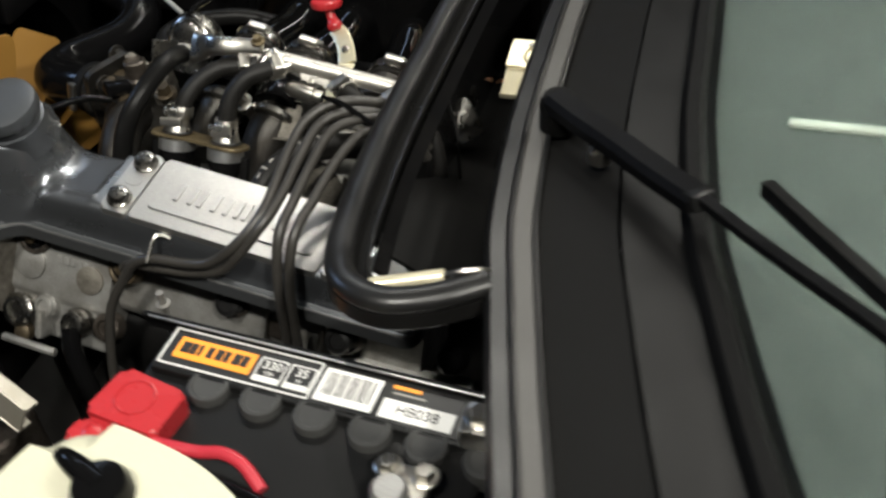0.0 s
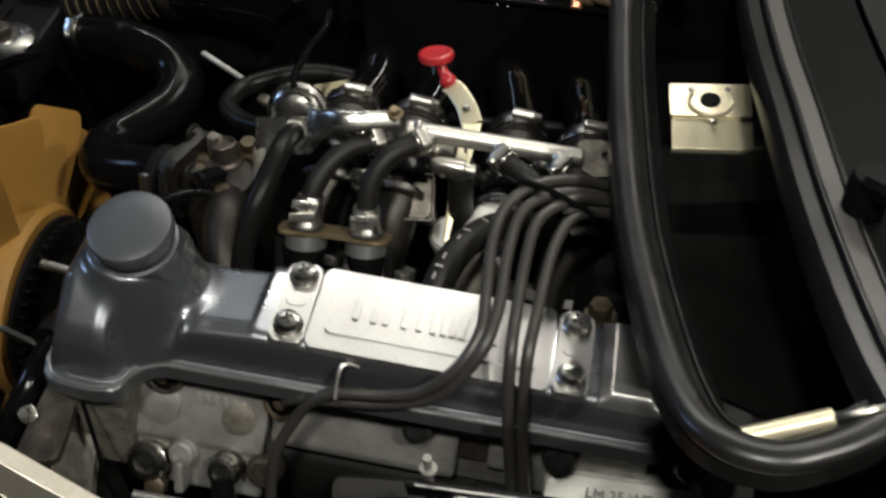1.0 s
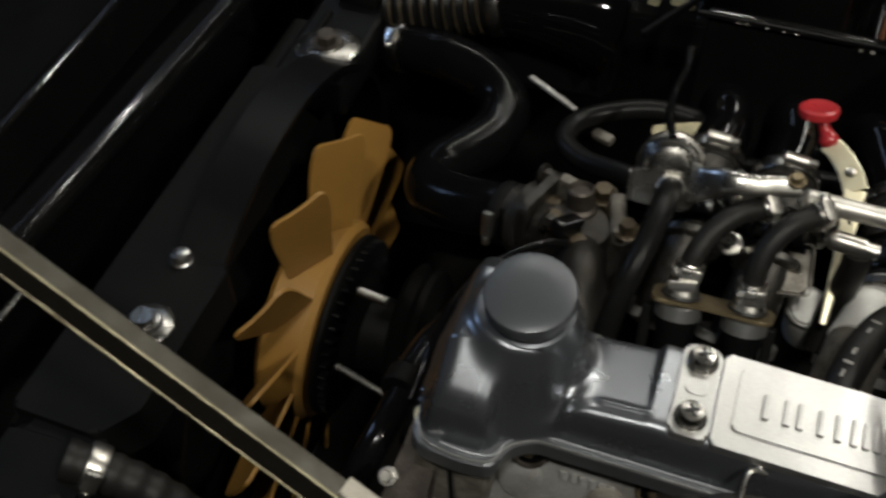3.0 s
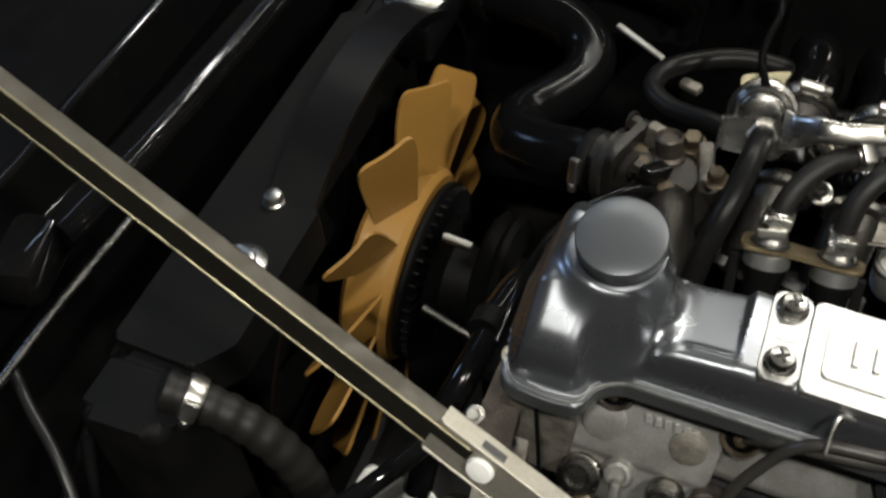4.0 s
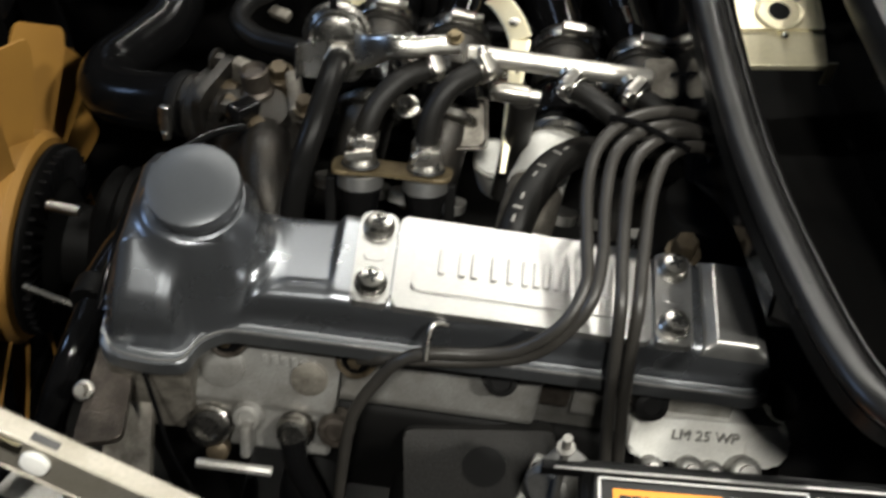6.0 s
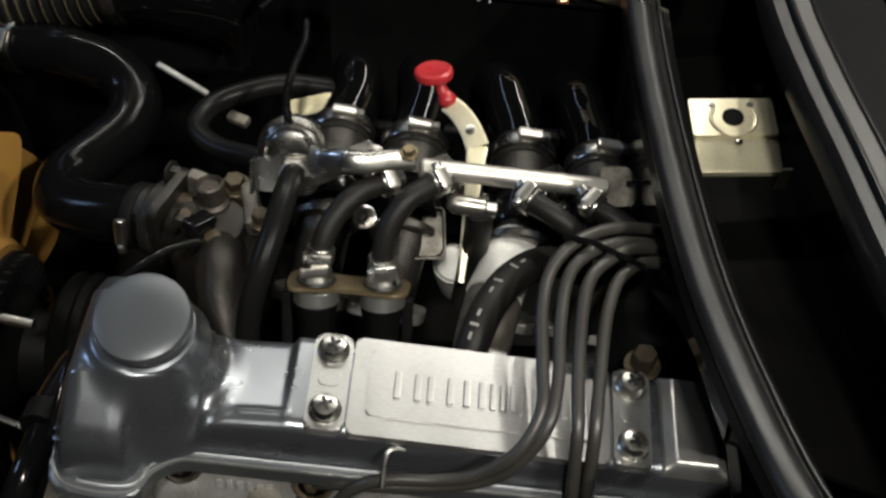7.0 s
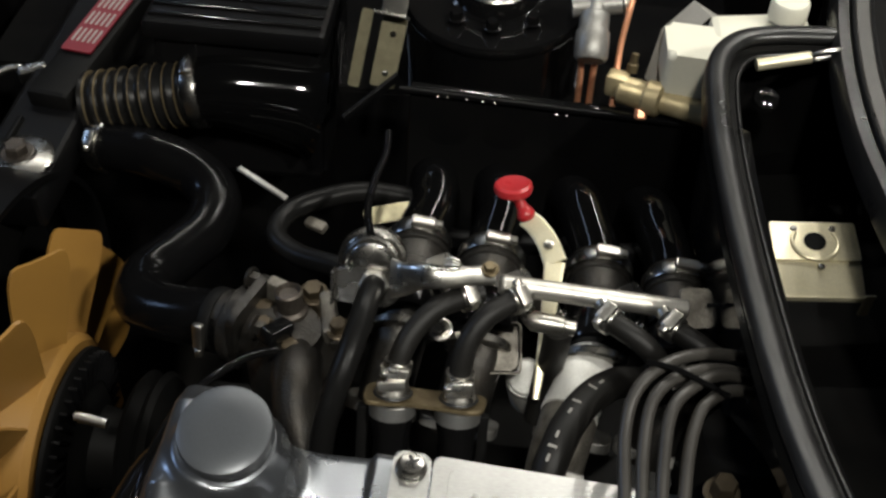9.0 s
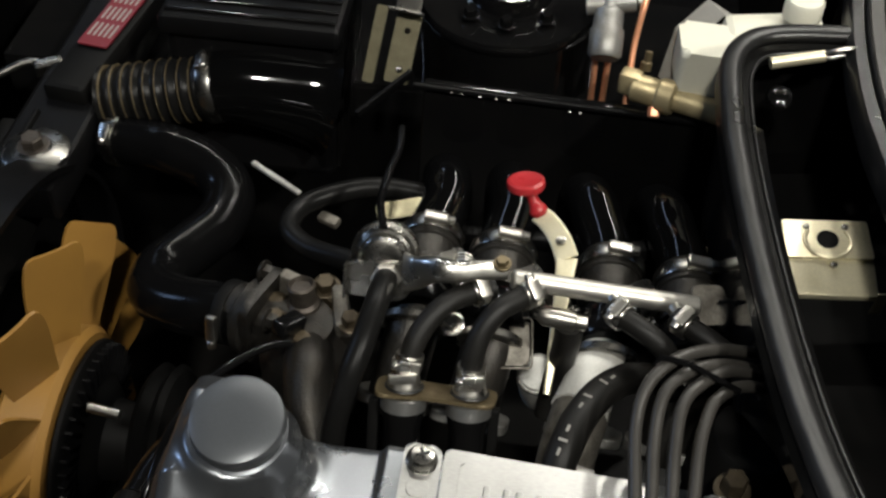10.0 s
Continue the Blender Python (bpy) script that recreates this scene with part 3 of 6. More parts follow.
part("cover_shell", height_mesh(-0.132, 0.212, -0.075, 0.045, 0.00125, cover_height, -0.033), COVER, cover, angle=80)
FLM = ENGINE @ pose(-0.07, 0, 0) @ pose(0, 0, 0, 0, -1.0, 0) @ pose(0.07, 0, 0)
FLANGE = rounded([(-0.1295, -0.0585), (-0.1295, 0.034), (0.2105, 0.034), (0.2105, -0.0375), (-0.070, -0.0375), (-0.0810, -0.0470), (-0.084, -0.0590), (-0.100, -0.0615)], 0.013, 6)
# flange is painted lighter than the cover, for light on its upward face
part("cover_flange", prism(FLANGE, -0.0420, -0.0320, FLM, 0.0022), LITFLANGE, cover, "flange painted lighter where it faces up")
RIM = rounded([(-0.1268, -0.0560), (-0.1268, 0.0320), (0.2085, 0.0320), (0.2085, -0.0365), (-0.0705, -0.0365), (-0.0825, -0.0460), (-0.0860, -0.0570), (-0.100, -0.0590)], 0.013, 6)
rim3 = [FLM @ Vector((x, y, -0.0318)) for x, y in RIM]
part("flange_bead", tube(rim3 + rim3[:1], 0.0008, 6, 1), ALLOY, cover, "bright bead along the flange edge")
foot3 = [FLM @ Vector((x * 0.998 + (0.004 if x < -0.115 else 0.0), y + 0.0038 if y < 0 else y - 0.003, -0.0318)) for x, y in RIM]
part("foot_bead", tube(foot3 + foot3[:1], 0.0011, 6, 1), LITFLANGE, cover, "bright line at the foot of the cover wall")


def tilted(x, y, z, rx=3.0):
    return ENGINE @ pose(x, y, z, rx, 0, 0)


# polished pads, name panel and rear ridge
PADM = tilted(0, -0.0005, -0.0016)
for px in (0.0, 0.1525):
    pad = part("screw_pad", prism(rounded(rect(px - 0.0094, -0.0280, px + 0.0098, 0.0260), 0.004), -0.004, 0.0020, PADM, 0.0016), ALLOY, cover, "polished pad under two screws")
    part("pad_hollow", prism(rounded(rect(px - 0.0055, -0.004, px + 0.0055, 0.006), 0.004), 0.0019, 0.0024, PADM, 0.0003), ALLOY, pad)
    for sy in (0.0165, -0.0170):
        s = part("cover_screw", cross_screw(PADM @ Vector((px, sy, 0.0018)), PADM.to_3x3() @ Vector((0, 0, 1)), 0.0073), BOLT if px == 0 else BRIGHT, cover, "domed cross-head screw")
        for turn in (25, 115):
            part("screw_slot", box((0.0072, 0.0017, 0.0016), PADM @ pose(px, sy, 0.0090, 0, 0, turn), 0.0004), LABELBLACK, s)
part("name_panel", prism(rounded(rect(0.0110, -0.0280, 0.1412, 0.0262), 0.003), -0.005, 0.0016, PADM, 0.0012), ALLOY, cover, "bright cast name panel")
part("name_panel_rim", prism(rounded(rect(0.0195, -0.0175, 0.1335, 0.0195), 0.003), 0.0015, 0.0028, PADM, 0.0010), ALLOY, cover)
for bx, bars in ((0.034, (0.0,)), (0.0475, (-0.0035, 0.003)), (0.0605, (0.0,)), (0.0725, (-0.0038, 0.0038)), (0.087, (-0.005, 0.0, 0.005)), (0.1005, (-0.0035, 0.003)), (0.114, (-0.004, 0.004))):
    for off in bars:
        part("raised_mark", prism(rounded(rect(bx + off - 0.0017, -0.0072, bx + off + 0.0017, 0.0078), 0.0010, 2), 0.0026, 0.0044, PADM, 0.0004), ALLOY, cover, "plain raised maker's mark")
def ridge_height(x, y):
    u, v = abs(x - 0.1845) / 0.0165, abs(y + 0.0005) / 0.0270
    return 0.0050 * min(1.0, max(0.0, (1 - u) * 2.6)) * min(1.0, max(0.0, (1 - v) * 9.0)) - 0.0030 - 0.05 * max(0.0, y * -0.05) if u < 1 and v < 1 else -0.02


part("rear_ridge", height_mesh(0.166, 0.203, -0.0285, 0.0275, 0.0012, ridge_height, -0.0075), ALLOY, cover, "bright rounded rear ridge of the cover", angle=80)

# filler neck and cap
CAPAXIS = Vector((0.0, -0.19, 0.982))
capat = Vector((-0.0790, -0.0135, 0.8985))
part("filler_neck", lathe([(0.0265, -0.034), (0.0235, -0.026), (0.0222, -0.019), (0.0222, -0.0165), (0.0205, -0.0160), (0.0195, -0.0120)], capat, CAPAXIS, 40), COVER, cover)
part("filler_cap", lathe([(0.0195, -0.0135), (0.0195, -0.0115), (0.0222, -0.0098), (0.0228, -0.0080), (0.0228, -0.0030), (0.0222, -0.0010), (0.019, 0.0002), (0.010, 0.0009), (0, 0.0011)], capat, CAPAXIS, 48), CAPGREY, cover, "plain round grey oil filler cap")

# wire clip on the near flange
solo("lead_clip", tube([(0.0445, -0.0395, 0.8345), (0.0385, -0.0415, 0.8375), (0.0362, -0.0440, 0.8370), (0.0350, -0.0500, 0.8315), (0.0346, -0.0560, 0.8255)], 0.0014, 8, 5), BRIGHT, "bent bright wire clip holding ignition leads", "clip")
# ---- cylinder head and block ----
head = thing("cylinder_head", eng(0.04, -0.02, -0.17), "stained cast aluminium cylinder head", "cylinder head")


def section(points, x0, x1, mat, name, parent, label="", bevel=0.0):
    """A shape of (y, z) points drawn along the engine from x0 to x1."""
    m = ENGINE @ Matrix(((0, 0, 1, 0), (1, 0, 0, 0), (0, 1, 0, 0), (0, 0, 0, 1)))
    return part(name, prism(points, x0, x1, m, bevel), mat, parent, label)


section(rounded([(0.034, -0.034), (-0.013, -0.034), (-0.0135, -0.050), (-0.018, -0.078), (-0.0205, -0.084), (-0.0205, -0.115), (0.045, -0.115)], 0.003, 2), -0.066, 0.208, CAST, "head_casting", head, bevel=0.002)
section(rounded([(-0.019, -0.040), (-0.0205, -0.050), (-0.0420, -0.083), (-0.0460, -0.090), (-0.0445, -0.094), (-0.0560, -0.122), (0.02, -0.124), (0.03, -0.040)], 0.003, 2), -0.086, -0.010, CAST, "front_casting", head, bevel=0.002)
section([(0.030, -0.040), (-0.050, -0.040), (-0.053, -0.050), (-0.050, -0.12), (0.03, -0.12)], -0.126, -0.085, OLDCAST, "chain_case", head, "dark oxidised chain case under the cover", bevel=0.003)
section(rounded([(-0.027, -0.112), (-0.034, -0.125), (-0.040, -0.150), (-0.040, -0.19), (0.05, -0.19), (0.045, -0.100)], 0.004, 2), -0.03, 0.205, DULL, "block_side", head, "dark cylinder block side")
section(rounded([(-0.008, -0.040), (-0.0130, -0.050), (-0.0325, -0.094), (-0.0290, -0.103), (0.0, -0.106), (0.0, -0.040)], 0.003, 2), -0.009, 0.100, CAST, "side_casting", head, "stained cast face round a plug well", bevel=0.003)
# shade in the recess is painted with the dark casting colour
section(rounded([(-0.006, -0.044), (-0.0100, -0.054), (-0.0230, -0.090), (0.0, -0.096), (0.0, -0.044)], 0.003, 2), 0.100, 0.118, DARKCAST, "side_recess", head, "recess between castings, its shade put into the colour", bevel=0.002)
section(rounded([(-0.008, -0.040), (-0.0130, -0.050), (-0.0280, -0.086), (0.0, -0.090), (0.0, -0.040)], 0.003, 2), 0.118, 0.140, CAST, "side_casting", head, bevel=0.003)
part("well_boss", lathe([(0.0170, -0.006), (0.0168, 0.0), (0.0160, 0.0010), (0.0140, 0.0012), (0.0120, 0.0008)], (0.0735, -0.0300, 0.7725), (0, -0.90, 0.43), 32), CAST, head)
# spark plug wells, tan rings painted darker for the shade of a recess
for px, py, pz in ((-0.0716, -0.0385, 0.8035), (-0.004, -0.0385, 0.792), (0.0735, -0.0310, 0.7765), (0.1540, -0.0352, 0.7705)):
    axis = Vector((0, -0.80, 0.60))
    well = part("plug_well", lathe([(0.0085, -0.012), (0.0085, 0.000), (0.0096, 0.0012), (0.0108, 0.0012), (0.0116, -0.001), (0.0122, -0.014)], (px, py, pz), axis, 28), RUSTY if -0.03 < px < 0.03 else DARKCAST, head, "tanned spark plug well")
    if px > 0.03:
        part("plug_cap", lathe([(0.0095, -0.008), (0.0095, 0.001), (0.0084, 0.002), (0.0095, 0.003), (0.0095, 0.0045), (0.0082, 0.0055), (0.0090, 0.0065), (0.0086, 0.008), (0.0055, 0.009), (0.005, 0.0075), (0, 0.0075)], Vector((px, py, pz)) + axis * 0.0035, axis, 24), SEAL, well, "black ribbed rubber plug cap")
        continue
    part("plug_boot", lathe([(0.0078, -0.010), (0.0078, 0.0008), (0.006, 0.002), (0, 0.002)], (px, py, pz), axis, 16), RUBBER, well)
    part("plug_nut", lathe([(0.0042, 0.001), (0.0042, 0.0048), (0.0030, 0.0056), (0, 0.0056)], (px, py, pz), axis, 6), RUSTY, well)
NEAR = Vector((0, -0.78, 0.62))
for bx, by, bz, r, h, m, label in ((-0.083, -0.066, 0.756, 0.0100, 0.004, BOLT, "threaded plug in the head"), (-0.062, -0.060, 0.760, 0.0072, 0.005, CAST, ""),
                                   (-0.036, -0.064, 0.755, 0.0085, 0.008, BOLT, "sender in the head"), (-0.014, -0.062, 0.755, 0.0082, 0.004, DARKCAST, "")):
    b = part("boss", lathe([(r * 1.25, -0.008), (r * 1.22, h * 0.4), (r * 1.1, h * 0.6), (r, h), (r * 0.7, h + 0.0005), (r * 0.6, h - 0.002), (0, h - 0.002)], (bx, by, bz), NEAR, 24), m, head, label)
part("cast_rib", tube([(-0.088, -0.083, 0.745), (-0.047, -0.083, 0.741)], 0.003, 8, 2), CAST, head)
part("cast_rib", box((0.0060, 0.014, 0.020), pose(-0.0615, -0.0690, 0.7520, -30), 0.0022), CAST, head)
part("cast_ear", lathe([(0.0062, -0.006), (0.0062, 0.001), (0.004, 0.0022), (0, 0.0022)], (-0.0780, -0.0755, 0.7440), NEAR, 14), RUSTY, head, "small rust-tanned lug")
for q in range(6):
    part("cast_mark", box((0.0032, 0.0050, 0.0010), Matrix.Translation((-0.052 + q * 0.0052, -0.0425, 0.7920 - q * 0.0006)) @ along(NEAR) @ pose(0, 0, 0, 0, 0, 8), 0.0003), CAST, head, "unreadable cast mark")
part("cast_disc", lathe([(0.0115, -0.002), (0.0115, 0.0002), (0.0108, 0.0005), (0, 0.0004)], (-0.0745, -0.0475, 0.7875), (0.05, -0.84, 0.54), 28), CAST, head)
part("cast_disc", lathe([(0.0100, -0.002), (0.0100, 0.0006), (0.0090, 0.0010), (0, 0.0006)], (-0.0285, -0.0470, 0.7820), (0.05, -0.84, 0.54), 28), OLDCAST, head, "dark oily boss")
part("sender_boot", tube([(-0.036, -0.071, 0.757), (-0.033, -0.080, 0.745), (-0.026, -0.086, 0.722), (-0.022, -0.088, 0.69)], 0.0068, 12, 5), RUBBER, head, "black rubber sender boot")
# rear boss plate with cast characters, its strong light put into a pale colour
PLATE = Matrix.Translation((0.1925, -0.0405, 0.7370)) @ along((0.10, -0.83, 0.55)) @ pose(0, 0, 0, 0, 0, -7)
rb = part("rear_boss_plate", prism(rounded(rect(-0.046, -0.0135, 0.045, 0.0135), 0.009), -0.02, 0.003, PLATE, 0.003), PALECAST, head, "boss with cast letters, painted pale for strong light")
# letters are drawn darker to stand in for their relief shadow
lettering("LM 25 WP", 0.0088, PLATE @ pose(-0.004, 0.0040, 0.0034), CAST, head, "cast_lettering", 0.0012)
part("core_plug", lathe([(0.0125, 0), (0.0125, 0.0014), (0.0115, 0.002), (0, 0.0016)], PLATE @ Vector((0.032, 0.0, 0.0028)), PLATE.to_3x3() @ Vector((0, 0, 1)), 28), PALECAST, head)

for bx, bz, r in ((0.1601, 0.7385, 0.0062), (0.1818, 0.7375, 0.0080), (0.1941, 0.7380, 0.0058), (0.2113, 0.7400, 0.0090)):
    part("rear_stud", lathe([(r, -0.020), (r, 0.002), (r * 0.8, 0.0035), (r * 0.55, 0.004), (r * 0.55, 0.008), (0, 0.0085)], (bx, -0.058, bz - 0.004), (0.05, -0.55, 0.83), 16), CAST, head)
part("rear_plug", lathe([(0.0095, -0.010), (0.0095, 0.001), (0.0080, 0.003), (0.0090, 0.004), (0.0070, 0.007), (0, 0.007)], (0.226, -0.030, 0.766), NEAR, 20), RUBBER, head, "black rubber plug")

# exhaust manifold in the shade under the head
exhaust = thing("exhaust_manifold", (0.08, -0.06, 0.64), "dark cast iron exhaust manifold in shade", "exhaust manifold")
for q, mx in enumerate((-0.02, 0.045, 0.105, 0.165)):
    part("exhaust_runner", tube([eng(mx, -0.035, -0.172), eng(mx, -0.060, -0.178), eng(mx + 0.01, -0.078, -0.205), eng(mx + 0.02, -0.08, -0.25)], 0.017, 14, 5), DULL, exhaust)
# plate colour carries its shade, the pale lug the light beside it
part("heat_plate", prism(rounded(rect(-0.044, -0.030, 0.042, 0.021), 0.006), -0.012, 0.004, Matrix.Translation((0.066, -0.055, 0.716)) @ along((0, -0.75, 0.66)) @ pose(0, 0, 0, 0, 0, 4), 0.001), GREYPLATE, exhaust, "grey cast plate painted dark for shade")
part("plate_hole", lathe([(0.0125, 0), (0.0125, 0.0006), (0, 0.0006)], (0.068, -0.0602, 0.7215), (0, -0.75, 0.66), 24), LABELBLACK, exhaust)
part("lifting_eye", prism(rounded([(-0.014, -0.016), (0.016, -0.014), (0.020, 0.010), (-0.004, 0.018)], 0.004), 0, 0.006, Matrix.Translation((0.100, -0.062, 0.7125)) @ along((0, -0.75, 0.66)), 0.001), PALECAST, exhaust, "cast lug painted bright where it is lit")

# ---- accessories at the front of the near side ----
front = thing("water_pump", (-0.15, -0.10, 0.62), "dirty cast water pump with bolts and a pipe union", "pump")
part("pump_body", prism(rounded([(-0.205, -0.085), (-0.10, -0.075), (-0.095, -0.12), (-0.13, -0.135), (-0.20, -0.13)], 0.012), 0.58, 0.655, Matrix(), 0.006), DARKCAST, front)
part("pump_plate", prism(rounded([(-0.030, -0.006), (0.020, -0.012), (0.026, 0.004), (0.012, 0.012), (-0.028, 0.010)], 0.004), -0.004, 0.002, pose(-0.176, -0.100, 0.7310, 24, 6, -6), 0.0012), CAST, front, "pale flat lug plate")
part("pump_plate", prism(rounded([(-0.022, -0.005), (0.034, -0.008), (0.036, 0.004), (-0.020, 0.006)], 0.003), -0.008, 0.002, pose(-0.132, -0.108, 0.7200, 30, 4, -8), 0.0012), DARKCAST, front)
part("pump_plate", prism(rounded([(-0.014, -0.030), (0.012, -0.032), (0.015, 0.020), (-0.010, 0.022)], 0.004), -0.006, 0.002, pose(-0.126, -0.076, 0.7560, 40, 0, 6), 0.0012), OLDCAST, front)
part("pump_ledge", prism(rounded(rect(-0.040, -0.0045, 0.042, 0.0045), 0.003), -0.012, 0.0, pose(-0.140, -0.112, 0.7125, 26, 3, -7), 0.0016), DARKCAST, front)
for bx, by, bz, r, h, mat in ((-0.149, -0.103, 0.735, 0.0078, 0.006, BOLT), (-0.152, -0.117, 0.7000, 0.0062, 0.007, DARKCAST), (-0.128, -0.116, 0.7020, 0.0050, 0.004, OLDCAST), (-0.178, -0.114, 0.7010, 0.0066, 0.003, DARKCAST), (-0.104, -0.110, 0.7120, 0.0058, 0.004, DARKCAST)):
    lug = part("pump_lug", lathe([(r * 1.3, -0.030), (r * 1.3, -0.002), (r * 1.1, 0.0005), (r * 0.9, 0.001)], (bx, by, bz), (0.05, -0.55, 0.83), 20), DARKCAST if mat is BOLT else mat, front)
    part("lug_bolt", hex_bolt((bx, by, bz), (0.05, -0.55, 0.83), r * 0.72, h, washer=False), DARKCAST, lug)
for rx, turn in ((-0.166, 14), (-0.140, -10), (-0.118, 20)):
    part("pump_rib", box((0.0045, 0.016, 0.030), pose(rx, -0.113, 0.695, -28, turn, 0), 0.0014), OLDCAST, front)
union = part("pump_union", lathe([(0.0075, 0.0), (0.0110, 0.001), (0.0110, 0.010), (0.0085, 0.011), (0.0085, 0.018), (0.0120, 0.019), (0.0120, 0.030), (0.0135, 0.033), (0.0110, 0.050), (0.0085, 0.056), (0.0085, 0.062)], (-0.204, -0.119, 0.6810), (0.985, 0.04, 0.07), 22), OLDCAST, front, "pale ribbed pipe union")
for q in range(10):
    a = 2 * math.pi * q / 10
    part("union_rib", box((0.020, 0.0022, 0.0030), Matrix.Translation((-0.1325, -0.1162, 0.6862)) @ along((0.985, 0.04, 0.07)) @ pose(0.0068 * math.cos(a), 0.0068 * math.sin(a), 0, 0, -90, 0) @ pose(0, 0, 0, 0, 0, 0), 0.0006), OLDCAST, union)
part("union_end", lathe([(0.0066, -0.014), (0.0066, 0.010), (0.005, 0.011), (0, 0.011)], (-0.1325, -0.1162, 0.6862), (0.985, 0.04, 0.07), 14), DARKCAST, front)
part("union_nut", lathe([(0.0115, -0.006), (0.0115, 0.006)], (-0.1780, -0.1180, 0.6830), (0.985, 0.04, 0.07), 6), DARKCAST, front)
part("union_tail", lathe([(0.0075, 0), (0.0075, 0.012), (0.0100, 0.013), (0.0100, 0.020), (0.006, 0.022), (0, 0.022)], (-0.203, -0.119, 0.681), (-0.98, -0.1, -0.12), 18), BRIGHT, front)
part("lower_ring", lathe([(0.012, 0.0), (0.012, 0.004), (0.0145, 0.005), (0.0165, 0.003), (0.017, -0.01)], (-0.128, -0.128, 0.6540), (0.15, -0.6, 0.78), 28), DARKCAST, front, "grey cast ring round a dark bore")
part("pump_bore", lathe([(0.0118, 0), (0.0118, 0.001), (0, 0.001)], (-0.128, -0.128, 0.6545), (0.15, -0.6, 0.78), 20), LABELBLACK, front)
part("lower_web", prism(rounded([(-0.030, -0.008), (0.024, -0.012), (0.030, 0.006), (-0.026, 0.010)], 0.004), -0.01, 0.0, pose(-0.160, -0.128, 0.6600, 35, 0, 20), 0.002), DULL, front)
part("tensioner_plate", prism(rounded([(-0.134, -0.018), (-0.118, -0.012), (-0.112, -0.086), (-0.136, -0.092)], 0.006), 0, 0.006, ENGINE @ pose(0, 0, -0.062, 8, 0, 0), 0.001), DARKCAST, front)
part("plate_bolt", hex_bolt(eng(-0.128, -0.030, -0.050), (0, -0.3, 0.95), 0.0040, 0.006), ZINC, front)
part("plate_bolt", hex_bolt(eng(-0.135, -0.066, -0.060), (0, -0.5, 0.85), 0.0036, 0.006), BRIGHT, front)
part("pump_wire", tube([(-0.205, -0.106, 0.716), (-0.170, -0.114, 0.7245), (-0.130, -0.120, 0.7215), (-0.095, -0.118, 0.712)], 0.0013, 6, 5), RUBBER, front, "thin black wire across the pump")
for q, (wx, wy, wz, r) in enumerate(((-0.186, -0.121, 0.694, 0.0048), (-0.142, -0.125, 0.692, 0.0040), (-0.116, -0.121, 0.690, 0.0052), (-0.168, -0.123, 0.672, 0.0044), (-0.100, -0.114, 0.700, 0.0042))):
    part("union_fitting", lathe([(r, -0.012), (r, 0.002), (r * 1.25, 0.003), (r * 1.25, 0.008), (r * 0.8, 0.009), (r * 0.7, 0.014), (0, 0.015)], (wx, wy, wz), (0.5 - 0.3 * q, -0.7, 0.6), 8 if q % 2 else 14), (CAST, BRIGHT, OLDCAST)[q % 3], front)
solo("thin_wire", tube([(-0.105, -0.070, 0.815), (-0.102, -0.077, 0.79), (-0.098, -0.086, 0.765), (-0.090, -0.094, 0.74), (-0.084, -0.10, 0.71)], 0.0014, 6, 5), RUBBER, "thin dark wire hanging from the camshaft cover", "wire")

# bypass hose before the engine
bypass = thing("bypass_hose", (-0.16, -0.04, 0.75), "black rubber bypass hose with a metal collar", "hose")
part("hose", tube([(-0.152, -0.018, 0.792), (-0.154, -0.040, 0.790), (-0.160, -0.060, 0.779), (-0.166, -0.078, 0.762), (-0.170, -0.094, 0.735)], 0.0085, 16, 5), RUBBER, bypass)
part("collar", lathe([(0.0098, -0.008), (0.0104, -0.007), (0.0104, 0.006), (0.0098, 0.007)], (-0.154, -0.010, 0.793), (0.0, 0.97, -0.2), 24), DULL, bypass, "dull metal collar")
part("hose", tube([(-0.153, -0.004, 0.794), (-0.150, 0.03, 0.785), (-0.142, 0.06, 0.77)], 0.0085, 14, 4), RUBBER, bypass)
solo("drain_hose", tube([(-0.156, -0.098, 0.800), (-0.168, -0.120, 0.799), (-0.187, -0.141, 0.791), (-0.218, -0.160, 0.780), (-0.26, -0.178, 0.768), (-0.30, -0.19, 0.75)], 0.0056, 14, 6), PAINT, "shiny black rubber hose crossing the engine front", "hose")

